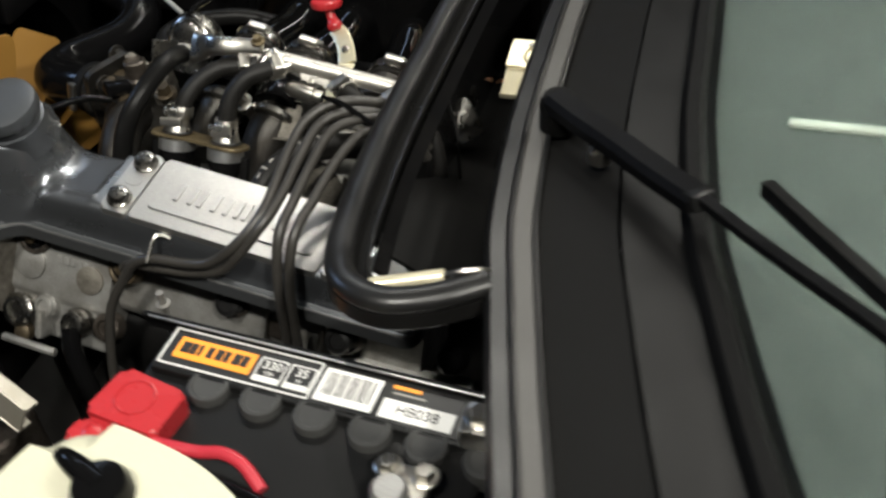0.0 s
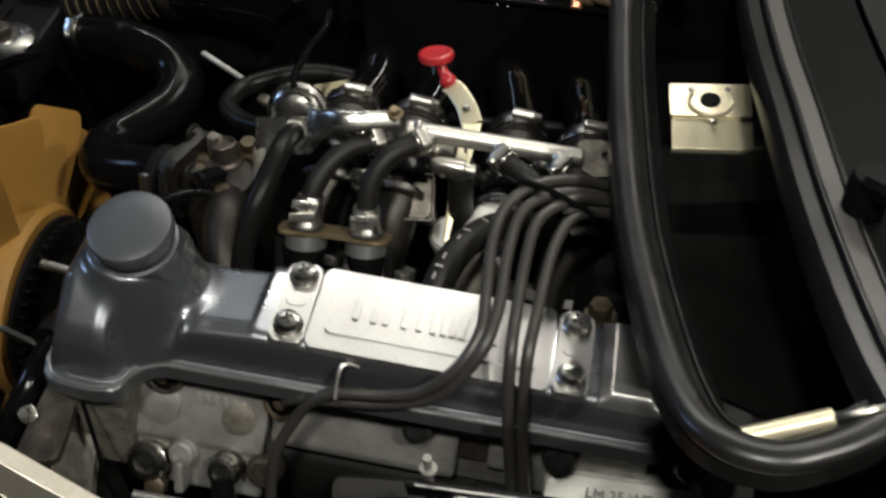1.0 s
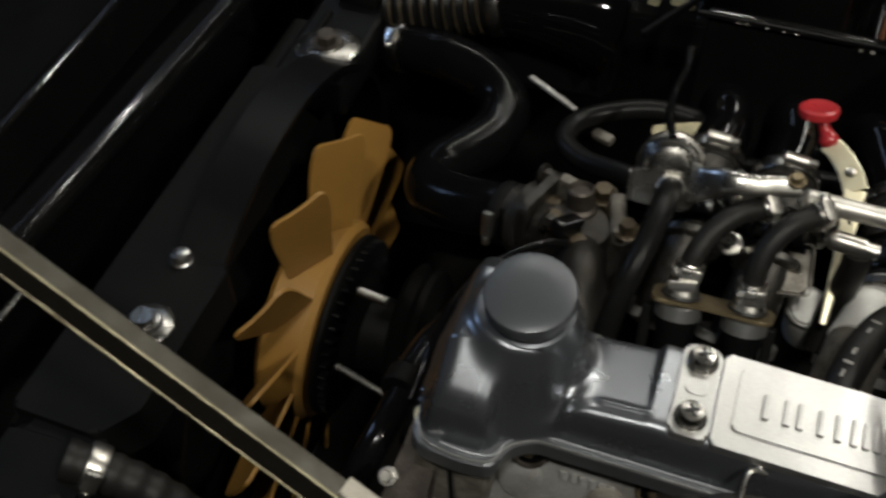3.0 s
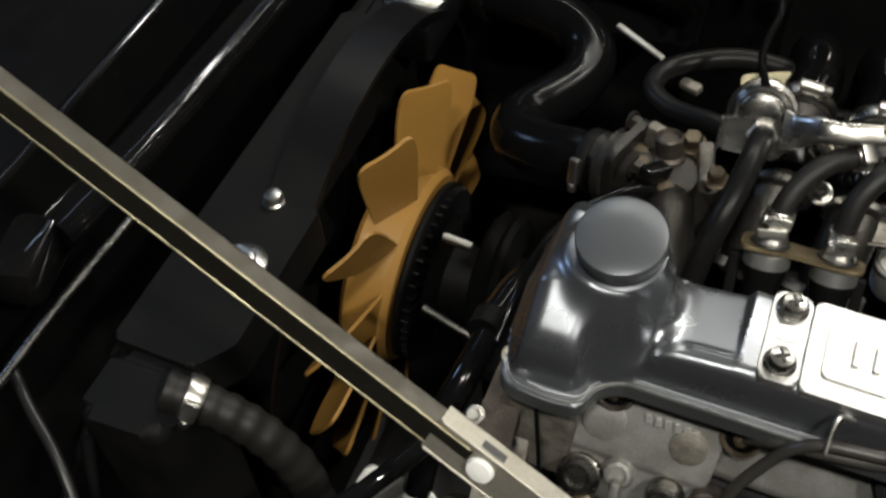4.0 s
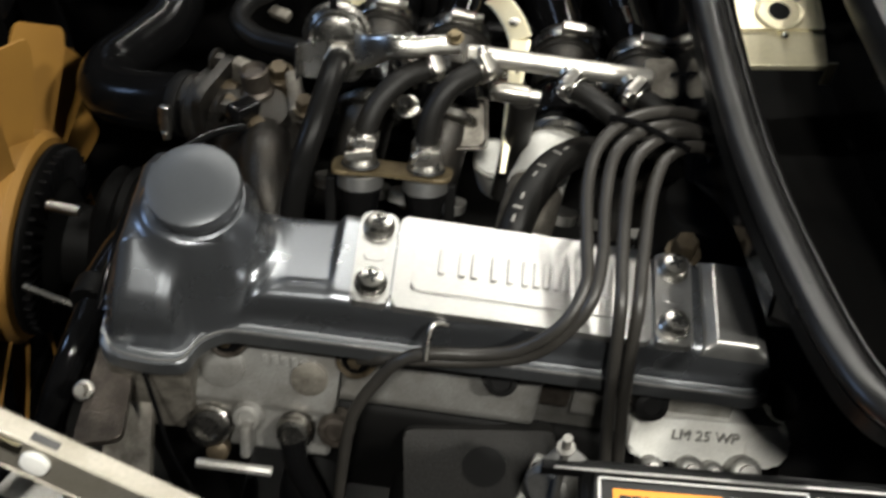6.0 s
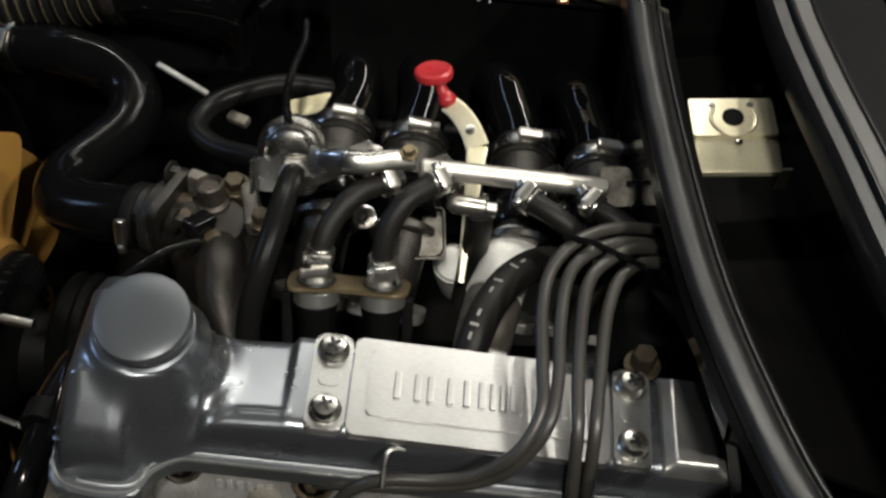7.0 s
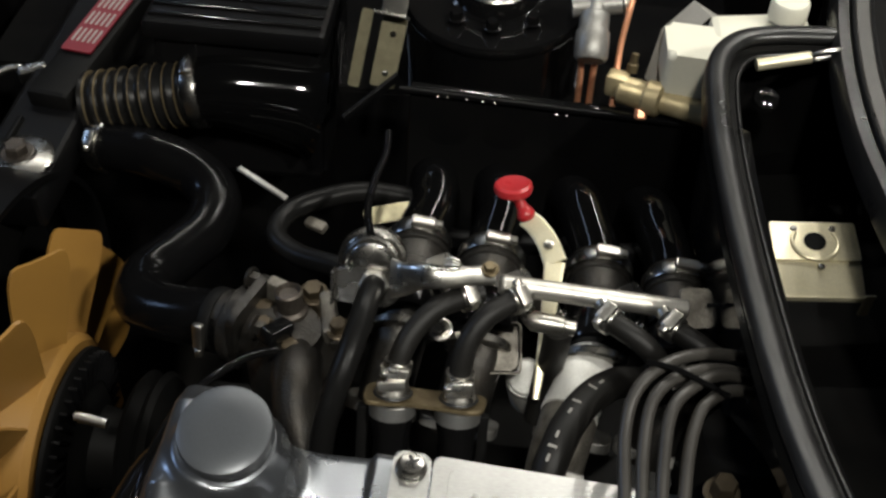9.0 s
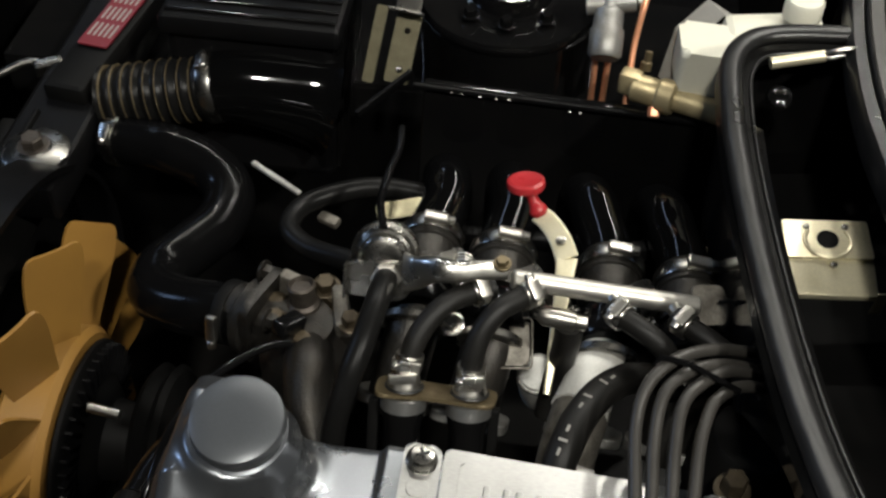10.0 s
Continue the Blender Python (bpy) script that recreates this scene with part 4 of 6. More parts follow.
# ---- distributor leads ----
LEADS = {
    "a": [(0.176, 0.090, 0.858), (0.169, 0.084, 0.866), (0.146, 0.070, 0.882), (0.126, 0.056, 0.888), (0.1125, 0.040, 0.885), (0.108, 0.020, 0.877), (0.109, -0.010, 0.868), (0.109, -0.030, 0.8625),
          (0.099, -0.046, 0.851), (0.080, -0.0505, 0.834), (0.0613, -0.0510, 0.8275), (0.036, -0.0515, 0.8255), (0.022, -0.053, 0.819), (0.0115, -0.0555, 0.805), (-0.003, -0.063, 0.777), (-0.0100, -0.072, 0.735), (-0.016, -0.080, 0.680)],
    "b": [(0.176, 0.078, 0.854), (0.168, 0.073, 0.866), (0.148, 0.062, 0.880), (0.131, 0.050, 0.885), (0.1205, 0.036, 0.883), (0.117, 0.013, 0.875), (0.1165, -0.016, 0.867), (0.112, -0.037, 0.860),
          (0.100, -0.0475, 0.844), (0.0845, -0.0495, 0.827), (0.060, -0.0495, 0.8180), (0.0344, -0.0495, 0.8150), (0.014, -0.0485, 0.812), (0.003, -0.0440, 0.802), (-0.004, -0.0370, 0.789)],
    "c": [(0.178, 0.074, 0.848), (0.171, 0.069, 0.866), (0.153, 0.059, 0.879), (0.138, 0.045, 0.883), (0.130, 0.032, 0.882), (0.127, 0.012, 0.876), (0.126, -0.015, 0.868), (0.126, -0.040, 0.860),
          (0.1265, -0.0535, 0.832), (0.129, -0.061, 0.79), (0.132, -0.070, 0.752)],
    "d": [(0.180, 0.066, 0.846), (0.173, 0.062, 0.864), (0.159, 0.053, 0.875), (0.150, 0.044, 0.878), (0.1445, 0.036, 0.877), (0.1395, 0.017, 0.873), (0.1365, -0.013, 0.866), (0.1345, -0.039, 0.858),
          (0.134, -0.053, 0.829), (0.136, -0.061, 0.79), (0.139, -0.070, 0.752)],
}
for pts in LEADS.values():
    solo("ignition_lead", tube(pts, 0.0033, 12, 6), LEAD, "grey-brown rubber ignition lead over the camshaft cover", "ignition lead", group="ignition leads")
tie = smooth_path([(0.117, 0.053, 0.8925), (0.130, 0.051, 0.8925), (0.146, 0.049, 0.8855), (0.159, 0.047, 0.8795)], 5)
solo("cable_tie", tube(tie, 0.0016, 6, 1), RUBBER, "thin black tie across four ignition leads", "cable tie")
dist = thing("distributor", (0.185, 0.06, 0.74), "black distributor half hidden behind the leads", "distributor")
part("distributor_body", lathe([(0.030, 0), (0.030, 0.05), (0.034, 0.055), (0.034, 0.085), (0.026, 0.098), (0, 0.100)], (0.178, 0.070, 0.700), (0.1, 0.1, 1), 28), DULL, dist)

rear_bolt = solo("rear_cover_bolt", hex_bolt((0.1685, 0.037, 0.806), (0, -0.05, 1), 0.0070, 0.012), RUSTY, "tan hexagon bolt behind the camshaft cover", "bolt")
# ---- induction side ----
INAX = Vector((0.0, 0.97, 0.06)).normalized()
BODIES = [(-0.017, 0.186, 0.808), (0.031, 0.178, 0.808), (0.1005, 0.182, 0.800), (0.1495, 0.176, 0.800)]
PIPES = [[(-0.017, 0.180, 0.806), (-0.017, 0.215, 0.802), (-0.013, 0.245, 0.797), (-0.015, 0.272, 0.7935), (-0.018, 0.289, 0.7810), (-0.018, 0.297, 0.740)],
         [(0.031, 0.174, 0.806), (0.031, 0.212, 0.801), (0.034, 0.243, 0.797), (0.031, 0.270, 0.7935), (0.028, 0.289, 0.7800), (0.027, 0.297, 0.740)],
         [(0.1005, 0.178, 0.798), (0.099, 0.213, 0.795), (0.093, 0.243, 0.792), (0.087, 0.270, 0.7885), (0.081, 0.289, 0.7750), (0.080, 0.297, 0.735)],
         [(0.1495, 0.172, 0.798), (0.148, 0.211, 0.794), (0.144, 0.240, 0.788), (0.139, 0.268, 0.7845), (0.133, 0.289, 0.7700), (0.132, 0.297, 0.730)]]
for n, (bx, by, bz) in enumerate(BODIES):
    t = thing("throttle_unit", (bx, by, bz - 0.03), "cast alloy throttle unit with a banded rubber joint", "throttle", "throttle units")
    at = Vector((bx, by, bz))
    part("throttle_barrel", lathe([(0.0195, -0.022), (0.0205, -0.020), (0.0205, -0.012), (0.0185, -0.010), (0.0185, 0.004), (0.0200, 0.005), (0.0200, 0.020), (0.0190, 0.022)], at, INAX, 32), GRIMCAST, t)
    hose_clamp(at + INAX * 0.013, INAX, 0.0202, (0.16, -0.15, 0.97), t, 0.009, mat=BOLT, big=1.25)
    part("rubber_joint", lathe([(0.0200, -0.018), (0.0214, -0.014), (0.0214, 0.000), (0.0200, 0.004)], at - INAX * 0.030, INAX, 32), RUBBER, t)
    if n == 2:
        neck = [at + Vector(p) for p in ((0.000, -0.031, -0.007), (-0.006, -0.062, -0.009), (-0.0145, -0.092, -0.011))]
        part("inlet_stub", tube(neck, 0.0142, 24, 4, radius=lambda u, k: 1.0 + 0.22 * u), PALECAST, t, "pale cast inlet stub")
        part("stub_root", tube([neck[2] + Vector((0.002, 0.006, 0.0)), neck[2] + Vector((-0.004, -0.016, -0.014)), neck[2] + Vector((-0.008, -0.028, -0.045))], 0.0172, 20, 4), OLDCAST, t, "stained cast root of the stub")
    else:
        part("inlet_stub", tube([at - INAX * 0.034, at - INAX * 0.060 + Vector((-0.004, 0, -0.012)), at - INAX * 0.085 + Vector((-0.012, 0, -0.045))], 0.0165, 24, 5), GRIMCAST, t)
    part("stub_flange", prism(rounded(rect(-0.024, -0.012, 0.024, 0.012), 0.009), -0.003, 0.003, Matrix.Translation(at - INAX * 0.085 + Vector((-0.010, 0.002, -0.038))) @ along((0.1, 0.55, 0.82)), 0.001), CAST, t, "two-bolt cast flange")
    part("stub_ring", lathe([(0.0200, -0.003), (0.0212, -0.002), (0.0212, 0.002), (0.0200, 0.003)], at - INAX * 0.052 + Vector((-0.0015, 0, -0.0045)), (0.05, 0.92, 0.3), 28), BOLT, t)
    lever = part("throttle_lever", prism(rounded([(-0.010, -0.016), (0.012, -0.014), (0.010, 0.014), (-0.008, 0.018)], 0.004), 0, 0.0025, Matrix.Translation(at + Vector((0.022, -0.020, 0.008))) @ along((0.55, -0.45, 0.7)), 0.0006), BRIGHT, t)
    part("lever_nut", hex_bolt(at + Vector((0.024, -0.022, 0.010)), (0.55, -0.45, 0.7), 0.0045, 0.004), BRIGHT, lever)
    solo("intake_pipe", tube(PIPES[n], 0.0175, 24, 6), GLOSSBLACK, "shiny black painted intake pipe", "pipe", group="intake pipes")
solo("linkage_bar", box((0.200, 0.010, 0.011), pose(0.085, 0.249, 0.767, 0, 0, 0), 0.002), SATIN, "black linkage bar under the intake pipes", "bar")
link = thing("throttle_linkage", (0.07, 0.16, 0.80), "bright throttle shaft with small levers between the bodies", "linkage")
part("shaft", tube([(-0.040, 0.160, 0.806), (0.060, 0.156, 0.803), (0.172, 0.152, 0.794)], 0.0030, 10, 3), BOLT, link)
for lx, ly, lz, turn in ((0.008, 0.152, 0.812, 20), (0.056, 0.150, 0.808, -15), (0.077, 0.148, 0.806, 30), (0.124, 0.148, 0.802, -10)):
    lev = part("lever", prism(rounded([(-0.004, -0.006), (0.004, -0.006), (0.003, 0.020), (-0.003, 0.020)], 0.003), -0.001, 0.001, Matrix.Translation((lx, ly, lz)) @ pose(0, 0, 0, 60, turn, 70), 0.0004), BRIGHT, link)
    part("pivot", hex_bolt((lx + 0.001, ly - 0.002, lz + 0.006), (0.7, -0.5, 0.5), 0.0036, 0.003), BOLT, lev)
mb = thing("manifold_boss", (0.062, 0.138, 0.745), "pale cast boss below the dipstick strap", "casting")
part("boss_body", lathe([(0.016, -0.050), (0.0145, -0.012), (0.0125, -0.002), (0.0105, 0.002), (0.0060, 0.003), (0, 0.003)], (0.0600, 0.136, 0.762), (-0.10, -0.45, 0.89), 22), PALECAST, mb)
part("boss_ring", lathe([(0.0128, -0.0035), (0.0136, -0.0028), (0.0136, -0.0012), (0.0126, -0.0005)], (0.0600, 0.136, 0.762), (-0.10, -0.45, 0.89), 22), CAST, mb)
tb = thing("throttle_block", (0.040, 0.125, 0.78), "stained square cast block with a wire clip behind a fuel hose", "casting")
TBM = Matrix.Translation((0.0395, 0.128, 0.800)) @ pose(0, 0, 0, 38, 0, 6)
part("block_body", box((0.028, 0.030, 0.034), TBM @ pose(0, 0, -0.010), 0.004), GRIMCAST, tb)
part("block_face", prism(rounded(rect(-0.013, -0.014, 0.013, 0.013), 0.004), 0.006, 0.010, TBM, 0.0012), OLDCAST, tb, "machined face")
loop = [TBM @ Vector((x, y, 0.0112)) for x, y in rounded(rect(-0.0145, -0.0155, 0.0145, 0.0145), 0.003, 3)]
part("wire_clip", tube(loop + loop[:1], 0.0006, 6, 1), OLDCAST, tb)
solo("idle_screw", hex_bolt((0.006, 0.128, 0.812), (-0.1, -0.5, 0.85), 0.0050, 0.012), BRIGHT, "bright adjusting screw between throttle bodies", "screw")
part_spring = thing("throttle_spring", (0.045, 0.15, 0.79), "coiled bright return spring between throttle bodies", "spring")
part("coil", tube([(0.008 + 0.0062 * math.cos(a), 0.155 + a * 0.00042, 0.823 + 0.0062 * math.sin(a)) for a in (j * 0.7 for j in range(60))], 0.0009, 5, 1), BRIGHT, part_spring)

plenum = thing("air_plenum", (0.06, 0.345, 0.60), "glossy black intake plenum box under the inner wing", "plenum")
part("plenum_box", box((0.228, 0.007, 0.245), pose(0.064, 0.3485, 0.6945, 0, 3.6, 0), 0.0015), PAINT, plenum)
part("plenum_flange", box((0.230, 0.004, 0.004), pose(0.0645, 0.3435, 0.8150, 0, 3.6, 0), 0.0012), SATIN, plenum, "folded top edge")
# tiny bright beads added as dots of reflected light along the top edge
for q, bx in enumerate((-0.021, -0.014, 0.000, 0.012, 0.021, 0.066, 0.074)):
    part("flange_bolt_and_glint", lathe([(0.0010, 0), (0.0009, 0.0007), (0, 0.0010)], (bx, 0.3414, 0.8195 - 0.063 * (bx + 0.02) - (0.003 if q > 4 else 0)), (0, -0.6, 0.8), 10), BOLT, plenum)

# fuel rail, its nuts and injector hoses
rail = thing("fuel_rail", (0.09, 0.12, 0.83), "bright plated fuel rail with four hose spigots", "fuel rail")
RA, RB = Vector((0.0400, 0.1215, 0.8645)), Vector((0.1475, 0.1345, 0.8425))
RW = (RB - RA).normalized()
part("rail_tube", lathe([(0.0050, 0), (0.0058, 0.0012), (0.0058, (RB - RA).length - 0.001), (0.0050, (RB - RA).length)], RA, RW, 24), RAIL, rail)
for u, way in ((0.17, (-0.55, -0.72, -0.1)), (0.52, (0.45, -0.8, -0.1)), (0.85, (0.45, -0.8, -0.1))):
    q = RA.lerp(RB, u)
    part("spigot", lathe([(0.0048, 0.003), (0.0048, 0.012), (0.0044, 0.013), (0.0044, 0.020)], q, way, 16), BRIGHT, rail)
part("rail_end_bracket", prism(rounded([(-0.010, -0.009), (0.010, -0.013), (0.013, 0.010), (-0.007, 0.015)], 0.005), 0, 0.003, Matrix.Translation((0.154, 0.142, 0.834)) @ along((0.25, -0.55, 0.8)), 0.0008), OLDCAST, rail, "dull grey end bracket")


def fuel_hose(pts, r, label, c0=None, c1=None, mat=None):
    h = thing("fuel_hose", pts[-1], label, "hose", "fuel hoses")
    part("hose", tube(pts, r, 16, 6), mat or HOSE, h)
    path = smooth_path(pts, 6)
    for u in (c0, c1):
        if u is not None:
            k = min(len(path) - 2, max(1, round(u * (len(path) - 1))))
            hose_clamp(path[k], path[k + 1] - path[k - 1], r, (0.2, -0.5, 0.85), h, 0.0085)
    return h


fuel_hose([(0.030, 0.121, 0.856), (0.020, 0.1155, 0.857), (0.007, 0.106, 0.858), (-0.005, 0.093, 0.852), (-0.0115, 0.081, 0.842), (-0.0135, 0.072, 0.826)], 0.0064, "black rubber fuel hose bent down to an injector", 0.18, 0.86)
fuel_hose([(0.053, 0.1165, 0.861), (0.044, 0.109, 0.8615), (0.034, 0.100, 0.860), (0.0255, 0.089, 0.851), (0.0225, 0.080, 0.838), (0.022, 0.074, 0.820)], 0.0064, "black rubber fuel hose bent down to an injector", 0.08, 0.86)
fuel_hose([(0.096, 0.118, 0.852), (0.105, 0.111, 0.852), (0.119, 0.103, 0.849), (0.131, 0.098, 0.838), (0.136, 0.094, 0.815)], 0.0064, "black rubber fuel hose under the ignition leads", 0.16)
fuel_hose([(0.133, 0.1205, 0.847), (0.142, 0.113, 0.847), (0.157, 0.104, 0.844), (0.171, 0.098, 0.834), (0.178, 0.09, 0.81)], 0.0064, "black rubber fuel hose under the ignition leads", 0.16)
wh = thing("breather_hose", (0.072, 0.11, 0.77), "short black hose with a worm clamp", "hose")
part("hose", tube([(0.0745, 0.1120, 0.8420), (0.0745, 0.1130, 0.825), (0.072, 0.119, 0.79), (0.068, 0.106, 0.76)], 0.0082, 16, 4), HOSE, wh)
part("hose_union", lathe([(0.003, -0.004), (0.0058, 0.0), (0.0058, 0.017), (0.0045, 0.018), (0.0045, 0.024), (0, 0.024)], (0.0600, 0.1115, 0.8475), (0.97, 0.02, -0.18), 18), BRIGHT, wh, "bright union lying across the hose end")

# injectors in their plate
inj = thing("injector_pair", (0.004, 0.065, 0.77), "pair of fuel injectors in a brass-coloured holding plate", "injector")
part("holding_plate", prism(rounded([(-0.036, -0.0135), (-0.004, -0.0095), (0.031, -0.0135), (0.036, 0.011), (0.002, 0.009), (-0.033, 0.014)], 0.009), -0.0011, 0.0011, Matrix.Translation((0.0045, 0.0690, 0.8220)) @ pose(0, 0, 0, -27, 8, 5), 0.0006), BRASS, inj, "brass-coloured plate")
for ix, iy, iz in ((-0.0140, 0.0675, 0.8245), (0.0225, 0.0710, 0.8195)):
    axis = Vector((0.0, 0.45, 0.89))
    i = part("injector", lathe([(0.0105, -0.050), (0.0105, -0.022), (0.0118, -0.016), (0.0125, -0.010), (0.0125, -0.003), (0.0110, -0.002)], (ix, iy, iz), axis, 28), RUBBER, inj)
    part("injector_collar", lathe([(0.0118, -0.011), (0.0130, -0.0105), (0.0130, -0.0025), (0.0118, -0.002)], (ix, iy, iz), axis, 28), ALLOY, i, "pale metal collar")
    part("injector_cap", lathe([(0.0098, 0.001), (0.0098, 0.0035), (0.0090, 0.005), (0.0080, 0.010), (0.0076, 0.018)], (ix, iy, iz), axis, 24), BRIGHT, i)
    part("cap_ring", lathe([(0.0105, 0.0012), (0.0112, 0.002), (0.0105, 0.003)], (ix, iy, iz), axis, 24), LABELBLACK, i)
    part("injector_clip", box((0.016, 0.004, 0.006), Matrix.Translation((ix, iy - 0.003, iz + 0.013)) @ pose(0, 0, 0, -27, 0, 10), 0.001), BRIGHT, i)
part("holder_leg", box((0.006, 0.006, 0.06), pose(-0.031, 0.052, 0.79, -27), 0.001), DULL, inj)
part("holder_leg", box((0.006, 0.006, 0.06), pose(0.037, 0.056, 0.785, -27), 0.001), DULL, inj)

# fuel pressure regulator on its arm
reg = thing("pressure_regulator", (-0.032, 0.13, 0.84), "domed plated fuel pressure regulator on a bright arm", "regulator")
RGAX = Vector((0.02, -0.86, 0.50)).normalized()
rc = Vector((-0.0360, 0.1415, 0.8530))
part("regulator_can", lathe([(0.0100, -0.020), (0.0170, -0.017), (0.0185, -0.012), (0.0185, -0.004), (0.0203, -0.0035), (0.0206, -0.0015), (0.0200, 0.0002), (0.0178, 0.0008), (0.0168, 0.0025), (0.0165, 0.0050), (0.0148, 0.0062), (0.0135, 0.0056), (0.0122, 0.0066), (0.0115, 0.0088), (0.0085, 0.0098), (0, 0.0100)], rc, RGAX, 44), BOLT, reg)
PLM = Matrix.Translation(rc + RGAX * 0.0135 + Vector((0.0, -0.003, -0.010))) @ Matrix((Vector((1, 0, 0)), Vector((0, 0.50, 0.866)), RGAX)).transposed().to_4x4()
part("regulator_plate", prism(rounded([(-0.0205, -0.012), (0.012, -0.014), (0.020, -0.004), (0.020, 0.010), (-0.0205, 0.008)], 0.004), -0.0012, 0.0012, PLM, 0.0004), BOLT, reg, "flat plated mounting plate")
part("plate_upstand", box((0.0016, 0.020, 0.012), PLM @ pose(-0.0205, -0.002, 0.004), 0.0005), BOLT, reg)
part("regulator_nut", lathe([(0.0090, 0.001), (0.0090, 0.006), (0.0080, 0.007), (0.0064, 0.0072), (0.0064, 0.012)], PLM @ Vector((0.003, 0.000, 0)), RGAX, 6), RAIL, reg)
ARM = [(-0.0215, 0.122, 0.8610), (-0.014, 0.1205, 0.8630), (-0.004, 0.1195, 0.868), (0.009, 0.118, 0.870), (0.024, 0.1195, 0.8715), (0.037, 0.121, 0.8722)]
part("regulator_arm", oval(ARM, lambda u: (0.0115 - 0.0060 * u - 0.0015 * math.sin(math.pi * u), 0.0030 + 0.0042 * math.exp(-((u - 0.50) / 0.20) ** 2)), (0.0, -0.72, 0.69)), BRIGHT, reg, "bright flattened arm")
part("arm_bolt", hex_bolt((0.034, 0.1215, 0.8755), (0, -0.1, 1), 0.0036, 0.0035), BRASS, reg)
rh = thing("return_hose", (-0.045, 0.07, 0.80), "black rubber fuel return hose", "hose")
part("hose", tube([(-0.0325, 0.1260, 0.8510), (-0.0325, 0.1120, 0.8580), (-0.034, 0.094, 0.859), (-0.038, 0.072, 0.852), (-0.044, 0.055, 0.838), (-0.050, 0.046, 0.813), (-0.054, 0.040, 0.78)], 0.0070, 18, 6), DULLRUBBER, rh)
solo("vacuum_pipe", tube([(-0.037, 0.146, 0.870), (-0.042, 0.165, 0.866), (-0.045, 0.186, 0.859), (-0.045, 0.212, 0.855), (-0.043, 0.240, 0.850), (-0.045, 0.262, 0.849)], 0.0026, 10, 6), RUBBER, "thin black vacuum pipe from the regulator", "pipe")
solo("heater_hose", tube([(-0.026, 0.266, 0.786), (-0.060, 0.262, 0.793), (-0.086, 0.252, 0.795), (-0.110, 0.235, 0.795), (-0.115, 0.211, 0.796), (-0.097, 0.193, 0.797), (-0.065, 0.179, 0.803), (-0.045, 0.170, 0.80)], 0.0074, 16, 6), DULLRUBBER, "looped black rubber heater hose", "hose")

# oil breather hose with worn print
oil = thing("oil_hose", (0.07, 0.03, 0.82), "thick black rubber hose with worn white print", "hose")
OILP = [(0.0690, 0.014, 0.806), (0.0725, 0.022, 0.820), (0.0765, 0.034, 0.830), (0.0840, 0.0545, 0.8335), (0.0960, 0.0780, 0.8270), (0.1130, 0.0980, 0.8160), (0.1330, 0.1090, 0.800), (0.150, 0.113, 0.778)]
part("hose", tube(OILP, 0.0092, 20, 7), HOSE, oil)
part("hose_collar", lathe([(0.0105, -0.003), (0.0118, -0.002), (0.0118, 0.003), (0.0105, 0.004)], (0.0700, 0.0155, 0.8095), (0.15, 0.5, 0.85), 24), BRASS, oil, "brass-coloured collar")
opath = smooth_path(OILP, 7)
for q in range(9):
    p, nx = opath[13 + q * 2], opath[14 + q * 2]
    w = (nx - p).normalized()
    up = Vector((-0.35, -0.55, 0.85))
    up = (up - w * up.dot(w)).normalized()
    m = Matrix((w, up.cross(w), up)).transposed().to_4x4()
    m.translation = p + up * 0.0092
    if q not in (3, 6):
        part("worn_print", box((0.0016 if q % 2 else 0.0042, 0.0052 if q % 2 else 0.0016, 0.0005), m, 0.0002), GREYTRIM, oil, "worn unreadable print")
solo("pipe_stub", lathe([(0.0055, 0), (0.0055, 0.016), (0.0072, 0.017), (0.0072, 0.021), (0, 0.021)], (0.092, 0.026, 0.818), (-0.9, 0.1, 0.2), 16), CAST, "small pale pipe stub beside the hose", "pipe")

# dipstick
dip = thing("dipstick", (0.065, 0.14, 0.78), "red dipstick handle in a zinc plated strap", "dipstick")
part("handle", lathe([(0.0, -0.0036), (0.0088, -0.0036), (0.0118, -0.0024), (0.0125, 0.0), (0.0118, 0.0024), (0.0100, 0.0034), (0.0072, 0.0028), (0, 0.0025)], (0.0415, 0.2155, 0.8515), (-0.08, 0.22, 0.97), 32), RED, dip, "round red plastic pull")
part("handle_neck", tube([(0.0445, 0.2125, 0.8470), (0.0475, 0.2095, 0.8425), (0.0495, 0.2075, 0.8400), (0.0515, 0.2055, 0.8370), (0.0528, 0.2042, 0.8352)], 0.0058, 18, 5, radius=lambda u, k: 0.62 + 0.40 * math.exp(-((u - 0.66) / 0.24) ** 2) - (0.25 if u > 0.97 else 0)), RED, dip)
part("strap_arm", oval([(0.0510, 0.2065, 0.8350), (0.0580, 0.2010, 0.8335), (0.0660, 0.1905, 0.8300), (0.0715, 0.1790, 0.8250)], lambda u: (0.0062 + 0.0012 * u, 0.0012), (-0.1, -0.5, 0.85)), ZINC, dip, "zinc plated arm")
part("strap", oval([(0.0712, 0.1800, 0.8248), (0.0702, 0.1600, 0.8200), (0.0690, 0.1380, 0.8140), (0.0675, 0.1180, 0.8050), (0.0660, 0.0980, 0.7920)], lambda u: (0.0066 - 0.0046 * u, 0.0010), (0, -0.3, 0.95)), ZINC, dip, "zinc plated tapering strap")
part("strap_rivet", lathe([(0.0035, 0), (0.0032, 0.002), (0, 0.0028)], (0.0665, 0.189, 0.8295), (0, -0.2, 1), 14), BOLT, dip)

